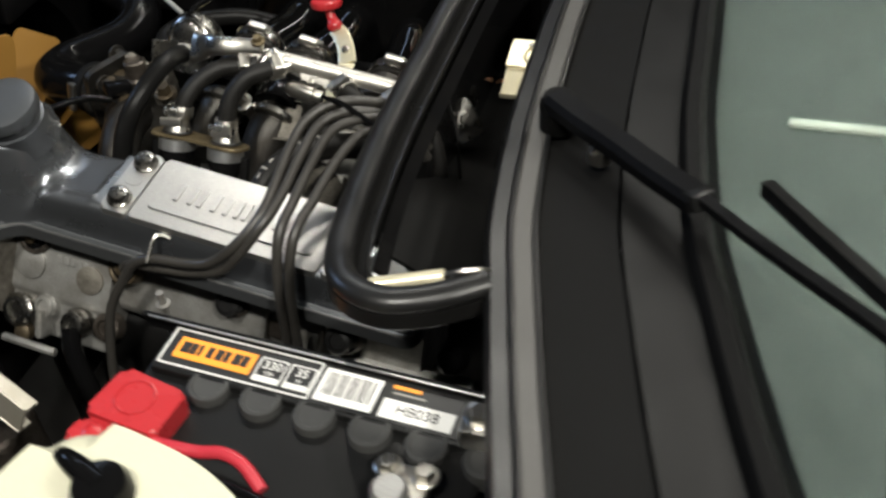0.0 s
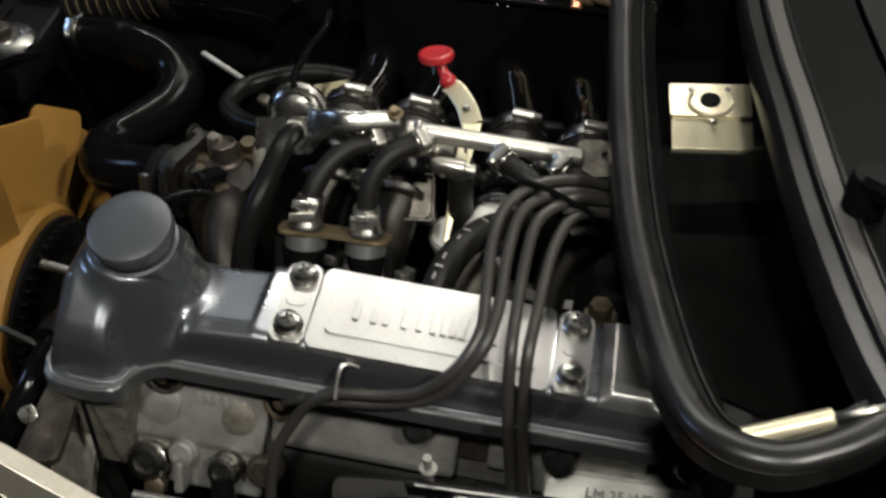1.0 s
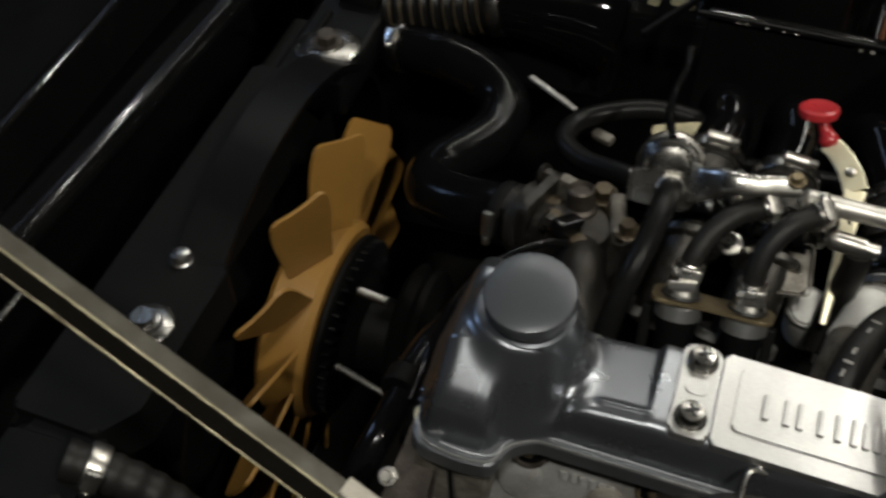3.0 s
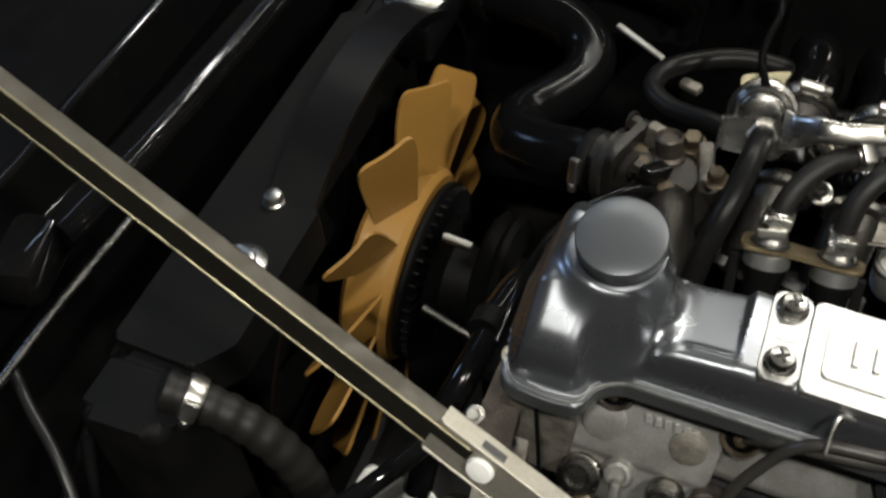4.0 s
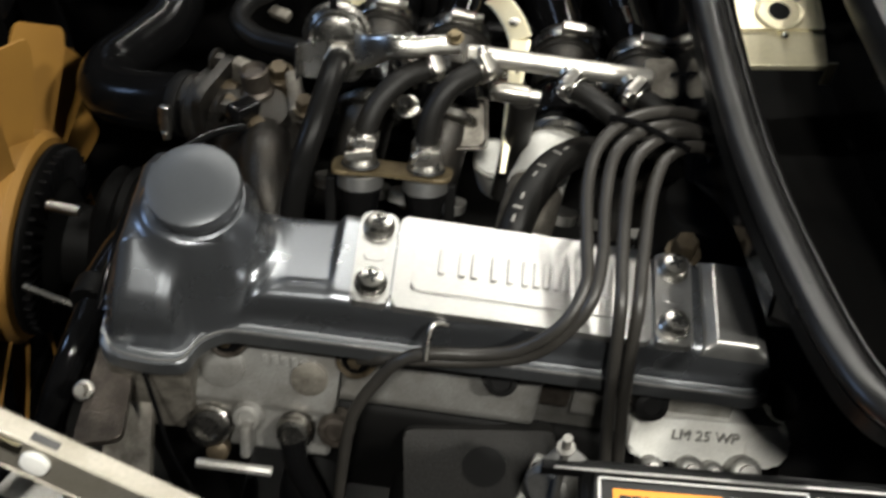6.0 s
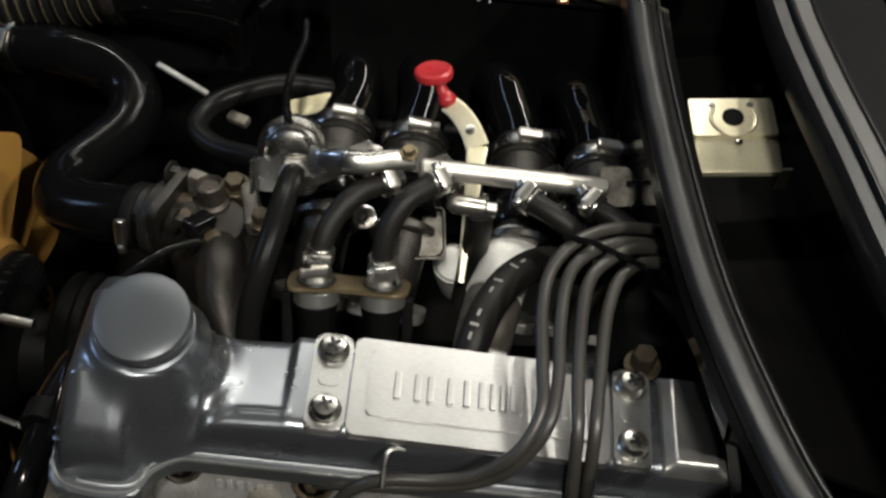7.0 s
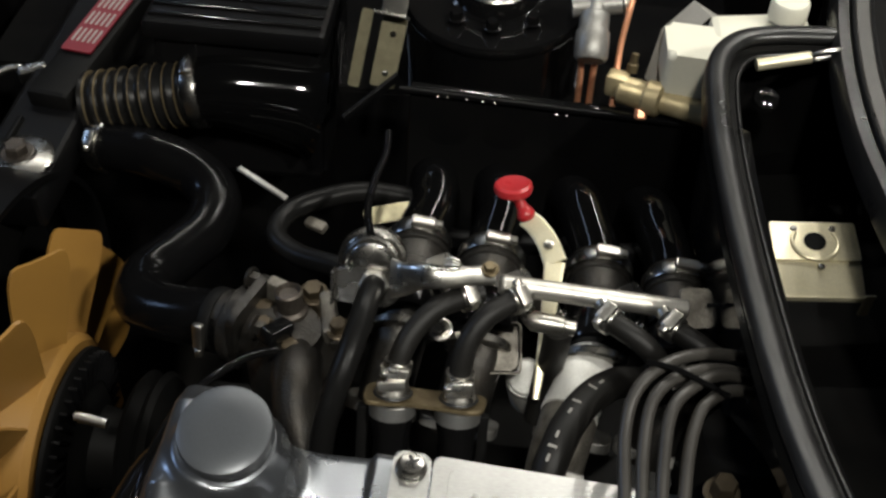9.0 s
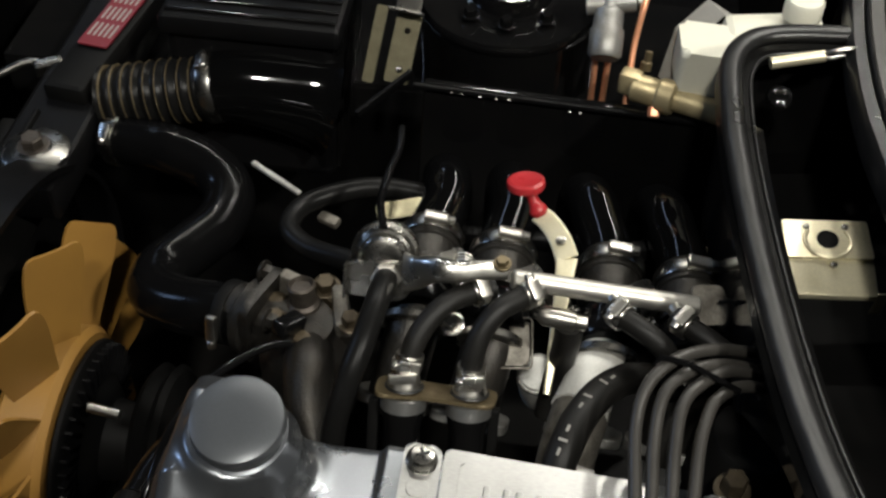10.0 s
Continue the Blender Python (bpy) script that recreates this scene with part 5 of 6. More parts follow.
# thermostat housing and castings at the front of the inlet side
th = thing("thermostat_housing", (-0.09, 0.11, 0.74), "dirty cast thermostat housing with an outlet flange", "thermostat housing")
part("housing_body", lathe([(0.030, -0.07), (0.030, -0.01), (0.026, 0.0), (0.020, 0.010), (0.018, 0.016), (0, 0.017)], (-0.083, 0.117, 0.800), (0.05, -0.1, 1), 28), GRIMCAST, th)
part("outlet", tube([(-0.083, 0.118, 0.800), (-0.105, 0.126, 0.799), (-0.130, 0.134, 0.797)], 0.0185, 24, 4), GRIMCAST, th)
part("outlet_flange", lathe([(0.024, -0.004), (0.025, -0.003), (0.025, 0.003), (0.024, 0.004)], (-0.118, 0.130, 0.798), (-0.93, 0.34, -0.04), 28), GRIMCAST, th)
for dx, dy, r in ((-0.020, 0.012, 0.011), (0.014, 0.018, 0.010), (0.002, -0.016, 0.009), (0.024, 0.004, 0.009)):
    lug = part("housing_lug", lathe([(r, -0.045), (r, 0.006), (r * 0.8, 0.008), (0, 0.008)], (-0.083 + dx, 0.119 + dy, 0.802), (0.05, -0.1, 1), 20), GRIMCAST, th)
    part("lug_bolt", hex_bolt((-0.083 + dx, 0.119 + dy, 0.8105), (0.05, -0.1, 1), 0.0058, 0.006), RUSTY, lug)
part("neck", tube([(-0.078, 0.108, 0.800), (-0.074, 0.085, 0.806), (-0.068, 0.062, 0.797), (-0.064, 0.045, 0.78)], 0.0150, 20, 5), GRIMCAST, th, "stained curved casting neck")
part("flange_plate", prism(rounded(rect(-0.022, -0.026, 0.022, 0.026), 0.008), -0.003, 0.003, Matrix.Translation((-0.112, 0.128, 0.803)) @ along((-0.93, 0.34, 0.1)), 0.001), GRIMCAST, th, "grimy cast outlet flange")
for dy, dz in ((-0.018, 0.016), (0.018, 0.018), (-0.016, -0.016)):
    part("flange_bolt_and_glint", hex_bolt((-0.108 - dy * 0.3, 0.127 + dy, 0.806 + dz), (0.93, -0.34, 0.1), 0.0050, 0.006), GRIMCAST, th)
part("cast_web", box((0.010, 0.030, 0.022), pose(-0.062, 0.128, 0.812, 12, 0, 14), 0.003), OLDCAST, th)
part("cast_web", box((0.022, 0.008, 0.018), pose(-0.092, 0.140, 0.818, 0, 8, -18), 0.002), OLDCAST, th)
for hx, hy, r in ((-0.074, 0.142, 0.0062), (-0.054, 0.116, 0.0055), (-0.098, 0.112, 0.0050)):
    part("stud_nut", hex_bolt((hx, hy, 0.8180), (0.05, -0.15, 1), r, 0.007), RUSTY, th)
part("sensor", lathe([(0.0105, -0.012), (0.0105, 0.006), (0.0085, 0.008), (0.0085, 0.020), (0.0075, 0.021), (0.006, 0.018), (0, 0.018)], (-0.085, 0.128, 0.812), (-0.05, 0.1, 1), 18), DARKCAST, th, "dark brown sensor body")
sw = thing("wire_lead", (-0.10, 0.08, 0.80), "black sleeved wire behind the filler cap", "wire")
part("wire_sleeve", tube([(-0.086, 0.093, 0.822), (-0.098, 0.082, 0.829), (-0.1145, 0.0635, 0.831), (-0.1268, 0.0435, 0.830), (-0.1340, 0.0200, 0.828), (-0.1370, -0.005, 0.822), (-0.141, -0.030, 0.808)], 0.0026, 10, 6), RUBBER, sw)
part("wire_plug", box((0.020, 0.011, 0.010), Matrix.Translation((-0.0885, 0.106, 0.823)) @ pose(0, 0, 0, 0, 20, 58), 0.002), RUBBER, sw)
hs = thing("radiator_hose", (-0.2, 0.2, 0.74), "thick shiny black rubber hose in an S bend", "hose")
SH = [(-0.272, 0.297, 0.787), (-0.245, 0.290, 0.790), (-0.220, 0.284, 0.791), (-0.189, 0.275, 0.785), (-0.171, 0.256, 0.779), (-0.171, 0.230, 0.775), (-0.185, 0.202, 0.775), (-0.1975, 0.180, 0.776), (-0.194, 0.158, 0.780), (-0.174, 0.144, 0.786), (-0.148, 0.136, 0.793), (-0.128, 0.132, 0.796)]
part("hose", tube(SH, 0.0186, 24, 6), BIGHOSE, hs)
hose_clamp((-0.134, 0.1335, 0.795), (0.93, -0.25, 0.1), 0.0192, (-0.15, -0.9, 0.35), hs, 0.008, mat=DULL, big=1.4, screw=BRIGHT)
hose_clamp((-0.262, 0.2945, 0.788), (0.93, -0.25, 0.1), 0.0192, (-0.3, -0.6, 0.8), hs, 0.010, mat=BOLT)
solo("earth_strap", box((0.046, 0.0045, 0.0025), Matrix.Translation((-0.137, 0.263, 0.792)) @ pose(0, 0, 0, 6, 6, -30), 0.001), CAST, "small bright metal strap beyond the hose", "strap")
solo("alternator_lug", box((0.016, 0.008, 0.007), pose(-0.093, 0.233, 0.785, 10, 0, -25), 0.002), OLDCAST, "pale metal lug behind the heater hose", "lug")
solo("coil_bracket", prism(rounded(rect(-0.017, -0.006, 0.017, 0.006), 0.003), 0, 0.003, Matrix.Translation((-0.044, 0.243, 0.792)) @ along((0.1, -0.6, 0.8)) @ pose(0, 0, 0, 0, 0, 8), 0.0008), OLDZINC, "tan bracket plate behind the regulator", "bracket")
fb = thing("bulkhead_bolt", (0.172, 0.247, 0.75), "copper-coloured bolt on a small tan bracket", "bolt")
part("bolt_head", hex_bolt((0.172, 0.247, 0.7735), (0, -0.3, 0.95), 0.0048, 0.005), COPPER, fb)
part("bolt_bracket", box((0.022, 0.016, 0.005), pose(0.173, 0.247, 0.7705, 14, 4, 0), 0.002), DULLZINC, fb)
part("bolt_post", box((0.012, 0.012, 0.06), pose(0.175, 0.250, 0.738), 0.002), PAINT, fb)
solo("throttle_cable", tube([(0.160, 0.140, 0.842), (0.168, 0.135, 0.846), (0.180, 0.118, 0.836), (0.190, 0.098, 0.815), (0.2, 0.07, 0.78)], 0.0011, 6, 6), DULL, "thin grey throttle cable", "cable")
# ---- cowl trough fittings ----
br = thing("bulkhead_bracket", (0.225, 0.18, 0.80), "pale zinc plated bracket with a round hole in the cowl trough", "bracket")
BRM = Matrix.Translation((0.2245, 0.1845, 0.8505)) @ pose(0, 0, 0, 8, -1, 4)
ring_out = [(0.0125 * math.cos(a), 0.0125 * math.sin(a)) for a in (2 * math.pi * j / 24 for j in range(24))]
part("bracket_plate", prism(rounded(rect(-0.0255, -0.0085, 0.0255, 0.0195), 0.0015), -0.0010, 0.0010, BRM, 0.0004), ZINC, br)
part("bracket_step", prism(rounded(rect(-0.0245, -0.0310, 0.0255, -0.0082), 0.0015), -0.0016, 0.0004, BRM @ pose(0, 0, 0, 10, 0, 0), 0.0004), ZINC, br)
part("bracket_lip", box((0.050, 0.0016, 0.004), BRM @ pose(0.0, -0.0310, -0.0068, -6, 0, 0), 0.0005), ZINC, br)
part("bracket_tab", box((0.006, 0.0015, 0.020), BRM @ pose(0.0285, -0.030, -0.014), 0.0005), ZINC, br)
part("embossed_ring", tube([BRM @ Vector((0.0135 * math.cos(a), 0.004 + 0.0125 * math.sin(a), 0.0012)) for a in (math.pi * (0.80 + 1.40 * j / 14) for j in range(15))], 0.0014, 8, 2), ZINC, br)
part("bracket_hole", lathe([(0.0065, 0), (0.0065, 0.0006), (0, 0.0006)], BRM @ Vector((0, 0.005, 0.0010)), BRM.to_3x3() @ Vector((0, 0, 1)), 24), DULL, br, "round hole")
for rx, ry in ((-0.0115, 0.0145), (0.0115, 0.0145), (0.001, -0.0135)):
    part("rivet", lathe([(0.0022, 0), (0.0020, 0.0010), (0, 0.0014)], BRM @ Vector((rx, ry, 0.0008)), BRM.to_3x3() @ Vector((0, 0, 1)), 12), BOLT, br)


def spring_link(a, b, name_label):
    t = thing("bonnet_spring_link", a, name_label, "link", "bonnet links")
    a, b = Vector(a), Vector(b)
    part("link_bar", tube([a, b], 0.0040, 14, 3), ZINC, t)
    w = (b - a).normalized()
    side = w.cross(Vector((0, 0, 1))).normalized()
    loop = [b + w * (0.010 - 0.011 * math.cos(q)) + (side * 0.55 + Vector((0, 0, 0.8))) * 0.0085 * math.sin(q) for q in (2 * math.pi * j / 20 for j in range(21))]
    part("link_ring", tube(loop, 0.0015, 8, 1), BRIGHT, t)


spring_link((0.228, -0.124, 0.931), (0.262, -0.113, 0.936), "zinc coated link with a wire ring beside the seal")
spring_link((0.190, 0.303, 0.895), (0.224, 0.310, 0.899), "zinc coated link with a wire ring beside the seal")

# wiper
wiper = thing("windscreen_wiper", (0.285, 0.02, 0.945), "black windscreen wiper arm lying over the scuttle", "wiper")
part("wiper_boss", lathe([(0.010, -0.012), (0.010, 0.004), (0.008, 0.008), (0, 0.009)], (0.283, 0.008, 0.950), (0, 0, 1), 20), DULL, wiper)
WA = [(0.282, 0.006, 0.957), (0.300, -0.010, 0.960), (0.324, -0.032, 0.966), (0.348, -0.055, 0.972), (0.370, -0.076, 0.979)]
part("wiper_arm", strip_along(WA, [(-0.0070, -0.005), (0.0070, -0.005), (0.0074, 0.001), (0.005, 0.0045), (-0.005, 0.0045), (-0.0074, 0.001)], 5), SATIN, wiper)
part("wiper_rod", strip_along([(0.362, -0.069, 0.979), (0.402, -0.115, 0.994), (0.446, -0.185, 1.032), (0.50, -0.27, 1.075)], [(-0.0028, -0.002), (0.0028, -0.002), (0.0028, 0.002), (-0.0028, 0.002)], 5), SATIN, wiper)
part("wiper_joint", box((0.020, 0.012, 0.009), pose(0.3660, -0.0725, 0.9775, 0, -18, -46), 0.002), BATTERY, wiper, "hinge block of the arm")
blade = [(0.3960, -0.0600, 0.9795), (0.4236, -0.1020, 0.9925), (0.455, -0.150, 1.008), (0.50, -0.215, 1.03)]
part("wiper_blade", strip_along(blade, [(-0.0035, -0.004), (0.0035, -0.004), (0.0028, 0.003), (-0.0028, 0.003)], 5), DULL, wiper, "thin black rubber blade on the glass")
solo("washer_jet", lathe([(0.006, -0.006), (0.006, 0.002), (0.0045, 0.006), (0.002, 0.008), (0, 0.008)], (0.313, -0.022, 0.951), (0.1, 0, 1), 18), BRIGHT, "small bright washer jet on the scuttle", "washer jet")

# ---- battery ----
bat = thing("battery", (0.197, -0.187, 0.64), "black car battery with an orange and white label strip", "battery")
BT = 0.868
part("case", box((0.187, 0.127, 0.222), pose(0.202, -0.187, 0.755), 0.004), BATTERY, bat)
part("lid", box((0.190, 0.130, 0.012), pose(0.202, -0.187, BT - 0.006), 0.003), BATTERY, bat)
part("label_rib", box((0.178, 0.032, 0.006), pose(0.2005, -0.1445, BT + 0.002), 0.0015), BATTERY, bat)
LB = BT + 0.0052
strip = part("label_strip", box((0.170, 0.0255, 0.0006), pose(0.1975, -0.1450, LB), 0.0002), LABELBLACK, bat, "printed label strip")


def across(x):
    return 0.1200 + (x - 0.1165) * 1.115


def print_rect(x0, y0, x1, y1, mat, name, lift=0.0006):
    x0, x1 = across(x0), across(x1)
    part(name, box((x1 - x0, y1 - y0, 0.0004), pose((x0 + x1) / 2, (y0 + y1) / 2, LB + lift)), mat, strip)


for y in (-0.1335, -0.1565):
    print_rect(0.1115, y - 0.0004, 0.1880, y + 0.0004, LABELWHITE, "label_border")
for x in (0.1115, 0.1880):
    print_rect(x - 0.0004, -0.1565, x + 0.0004, -0.1335, LABELWHITE, "label_border")
print_rect(0.1165, -0.1515, 0.1565, -0.1380, LABELORANGE, "orange_field")
for q, w in enumerate((4.6, 4.0, 2.0, 3.4, 4.2, 3.0, 4.4, 3.8)):
    print_rect(0.1188 + q * 0.0045, -0.1478, 0.1188 + q * 0.0045 + w * 0.0009, -0.1408, LABELBLACK, "maker_mark", 0.0010)
for x0, x1, text in ((0.1590, 0.1722, "330"), (0.1745, 0.1868, "35")):
    for y in (-0.1385, -0.1532):
        print_rect(x0, y - 0.0003, x1, y + 0.0003, LABELWHITE, "box_line")
    for x in (x0, x1):
        print_rect(x - 0.0003, -0.1532, x + 0.0003, -0.1385, LABELWHITE, "box_line")
    lettering(text, 0.0072, pose(across((x0 + x1) / 2), -0.1428, LB + 0.0006), LABELWHITE, strip, "figures", 0.0002)
    lettering("CCA" if text == "330" else "Ah", 0.0026, pose(across((x0 + x1) / 2), -0.1478, LB + 0.0006), LABELWHITE, strip, "unit_letters", 0.0002)
    print_rect(x0 + 0.0006, -0.1530, x1 - 0.0006, -0.1500, LABELWHITE, "white_bar")
print_rect(0.1905, -0.1555, 0.2185, -0.1350, LABELWHITE, "barcode_field")
for q in range(14):
    print_rect(0.1925 + q * 0.00175, -0.1515, 0.1925 + q * 0.00175 + (0.0009 if q % 3 else 0.0005), -0.1372, LABELBLACK, "bar", 0.0010)
print_rect(0.2235, -0.1375, 0.2370, -0.1355, LABELORANGE, "orange_bar")
print_rect(0.2245, -0.1410, 0.2400, -0.1398, GREYTRIM, "grey_bar")
print_rect(0.2220, -0.1558, 0.2560, -0.1445, LABELWHITE, "white_field")
lettering("HB038", 0.0082, pose(across(0.239), -0.1500, LB + 0.0010), LABELBLACK, strip, "type_letters", 0.0002)
for q in range(6):
    part("cell_cap", lathe([(0.0112, -0.004), (0.0112, 0.0045), (0.0104, 0.0060), (0.0085, 0.0062), (0.0080, 0.0056), (0, 0.0054)], (0.1475 + q * 0.0298, -0.1625 - 0.0004 * q, BT - 0.0008), (0, 0, 1), 28), CAPS, bat, "round grey-black cell plug")
term = part("terminal_clamp", box((0.026, 0.030, 0.010), pose(0.266, -0.196, BT + 0.008, 0, 0, 6), 0.003), BRIGHT, bat, "bright terminal clamp with two bolts")
part("terminal_post", lathe([(0.0095, 0), (0.0088, 0.018), (0.007, 0.020), (0, 0.020)], (0.264, -0.202, BT + 0.003), (0, 0, 1), 24), ALLOY, term)
for dx in (-0.009, 0.009):
    part("terminal_bolt", hex_bolt((0.266 + dx, -0.186, BT + 0.0125), (0, 0, 1), 0.0048, 0.005), BRIGHT, term)
post = part("clamp_block", box((0.019, 0.020, 0.016), pose(0.290, -0.150, BT + 0.009, 0, 0, 4), 0.003), BRIGHT, bat, "bright clamp block at the rear corner")
part("terminal_bolt", hex_bolt((0.290, -0.150, BT + 0.0165), (0, 0, 1), 0.0055, 0.005), BRIGHT, post)

boot = thing("terminal_cover", (0.1225, -0.194, BT), "glossy red plastic battery terminal cover", "terminal cover")
BOM = pose(0.1225, -0.194, BT + 0.013, 0, 3, -6)
part("cover_box", prism(rounded([(-0.020, -0.010), (0.021, -0.008), (0.021, 0.020), (-0.017, 0.021)], 0.004), -0.026, 0.002, BOM, 0.003, segments=3), RED, boot)
part("cover_step", prism(rounded([(-0.022, -0.026), (0.017, -0.024), (0.019, -0.008), (-0.020, -0.010)], 0.004), -0.026, -0.002, BOM, 0.003, segments=3), RED, boot)
part("cover_ring", tube([BOM @ Vector((0.010 * math.cos(a) - 0.001, 0.010 * math.sin(a) + 0.007, 0.0021)) for a in (2 * math.pi * j / 20 for j in range(21))], 0.0008, 6, 1), RED, boot)
for bx in (-0.010, 0.004):
    part("cover_bump", lathe([(0.0060, -0.002), (0.0050, 0.0010), (0.0025, 0.0022), (0, 0.0025)], BOM @ Vector((bx, -0.017, -0.002)), (0, 0, 1), 18), RED, boot)
solo("red_cable", tube([(0.138, -0.204, BT + 0.008), (0.150, -0.2045, BT + 0.009), (0.166, -0.203, BT + 0.009), (0.178, -0.2015, BT + 0.011), (0.190, -0.204, BT + 0.010), (0.203, -0.212, BT + 0.006)], 0.0033, 14, 6), REDCABLE, "red battery cable lying on the battery top", "cable")
solo("black_cable", tube([(0.182, -0.215, BT + 0.0045), (0.205, -0.218, BT + 0.0045), (0.232, -0.224, BT + 0.0045), (0.262, -0.234, BT + 0.004)], 0.0042, 12, 6), RUBBER, "black cable along the battery edge", "cable")

hold = thing("battery_clamp", (0.2, -0.12, 0.65), "black angle bar and threaded rod holding the battery", "battery clamp")
part("angle_bar", box((0.225, 0.0035, 0.0022), pose(0.203, -0.1305, BT + 0.0070), 0.0006), SATIN, hold, "thin black bar with a bright edge")
part("angle_bar", box((0.225, 0.0022, 0.011), pose(0.203, -0.1287, BT + 0.0015), 0.0006), SATIN, hold)
part("bright_edge", box((0.215, 0.0010, 0.0010), pose(0.203, -0.1318, BT + 0.0084)), ALLOY, hold)
part("threaded_rod", lathe([(0.0018, -0.22)] + [(0.0021 if j % 2 else 0.0017, -0.22 + 0.0018 * j) for j in range(1, 132)], (0.1000, -0.1235, BT + 0.003), (0, 0, 1), 10), CAST, hold, "bright threaded rod")
part("rod_washer", lathe([(0.0020, 0), (0.0040, 0), (0.0040, 0.0014), (0.0020, 0.0016)], (0.1000, -0.1235, BT + 0.0092), (0, 0, 1), 20), CAST, hold)
part("clamp_bush", lathe([(0.0125, -0.012), (0.0125, 0.010), (0.010, 0.012), (0, 0.012)], (0.1035, -0.100, 0.797), (-0.55, -0.75, 0.4), 22), CAST, hold, "round metal bush")
solo("battery_tray", box((0.22, 0.16, 0.012), pose(0.198, -0.187, 0.636), 0.004), DULL, "black steel battery tray", "tray")
part("tray_leg", box((0.12, 0.10, 0.30), pose(0.0, 0.0, -0.155)), DULL, scene.objects["battery_tray"])

# washer bottle
bottle = thing("washer_bottle", (0.165, -0.305, 0.74), "milky yellow washer bottle with a black cap", "bottle")
BO = rounded([(-0.056, -0.042), (0.062, -0.042), (0.062, 0.024), (0.020, 0.042), (-0.050, 0.042)], 0.030, 8)
part("bottle_body", prism(BO, 0.74, 0.955, pose(0.190, -0.290, 0, 0, 0, -8), 0.014, segments=4), MILKY, bottle)
bc = part("bottle_cap", lathe([(0.012, -0.004), (0.012, 0.006), (0.010, 0.010), (0, 0.011)], (0.184, -0.276, 0.955), (0, 0, 1), 20), RUBBER, bottle, "black rubber cap with an ear")
part("cap_ear", tube([(0.184, -0.276, 0.961), (0.168, -0.270, 0.962), (0.160, -0.267, 0.960)], 0.006, 10, 4, radius=lambda u, k: 1 - 0.45 * u), RUBBER, bc)

# ---- bonnet stay across the near front corner ----
stay = thing("bonnet_stay", (-0.09, -0.17, 0.8), "galvanised steel bonnet stay channel with a folding joint", "stay")
SA, SJ, SB = Vector((-0.3295, -0.1273, 1.0565)), Vector((-0.0890, -0.1760, 0.9460)), Vector((0.0700, -0.2080, 0.8730))


def channel(a, b, w, h, mat, name, label, face, edge_mat):
    d = b - a
    x = d.normalized()
    z = Vector(face)
    z = (z - x * z.dot(x)).normalized()
    y = z.cross(x)
    m = Matrix((x, y, z)).transposed().to_4x4()
    m.translation = a
    t = 0.0016
    prof = rounded([(0, 0), (0, h), (t, h), (t, t), (w - t, t), (w - t, h), (w, h), (w, 0)], 0.0008, 2)
    mm = m @ Matrix(((0, 0, 1, 0), (1, 0, 0, -w / 2), (0, -1, 0, h / 2), (0, 0, 0, 1)))
    part(name, prism(prof, 0, d.length, mm), mat, stay, label)
    for side in (-1, 1):
        edge = [m @ Vector((k, side * (w / 2 - 0.0004), h / 2 - 0.0002)) for k in (0.001, d.length - 0.001)]
        part("rolled_edge", tube(edge, 0.0007, 8, 2), edge_mat, stay, "rolled edge bead")
    return m


# upper channel's dark reflections are painted in as a darker metal
chm = channel(SA, SJ + (SA - SJ).normalized() * 0.004, 0.0140, 0.0085, DARKGALV, "upper_channel", "galvanised channel, dark reflections put into its colour", (-0.15, -0.93, 0.18), OLDZINC)
chl = channel(SJ - (SB - SJ).normalized() * 0.02, SB, 0.0190, 0.0085, GALV, "lower_channel", "wider bright channel", (-0.15, -0.93, 0.27), GALV)
# white on the rivet stands in for a bright reflection off metal
part("joint_rivet", lathe([(0.0055, 0), (0.005, 0.002), (0, 0.003)], SJ + chl.to_3x3() @ Vector((0.002, 0.001, 0.0043)), chl.to_3x3() @ Vector((0, 0, 1)), 18), LABELWHITE, stay, "rivet head painted white for its glint")
part("joint_slot", box((0.010, 0.0008, 0.0035), Matrix.Translation(SJ + chl.to_3x3() @ Vector((0.002, 0.0093, 0.0010))) @ chl.to_3x3().to_4x4()), LABELBLACK, stay)
part("end_pin", lathe([(0.006, -0.01), (0.006, 0.010), (0.004, 0.012), (0, 0.012)], SA, chm.to_3x3() @ Vector((0, 1, 0)), 16), BRIGHT, stay)
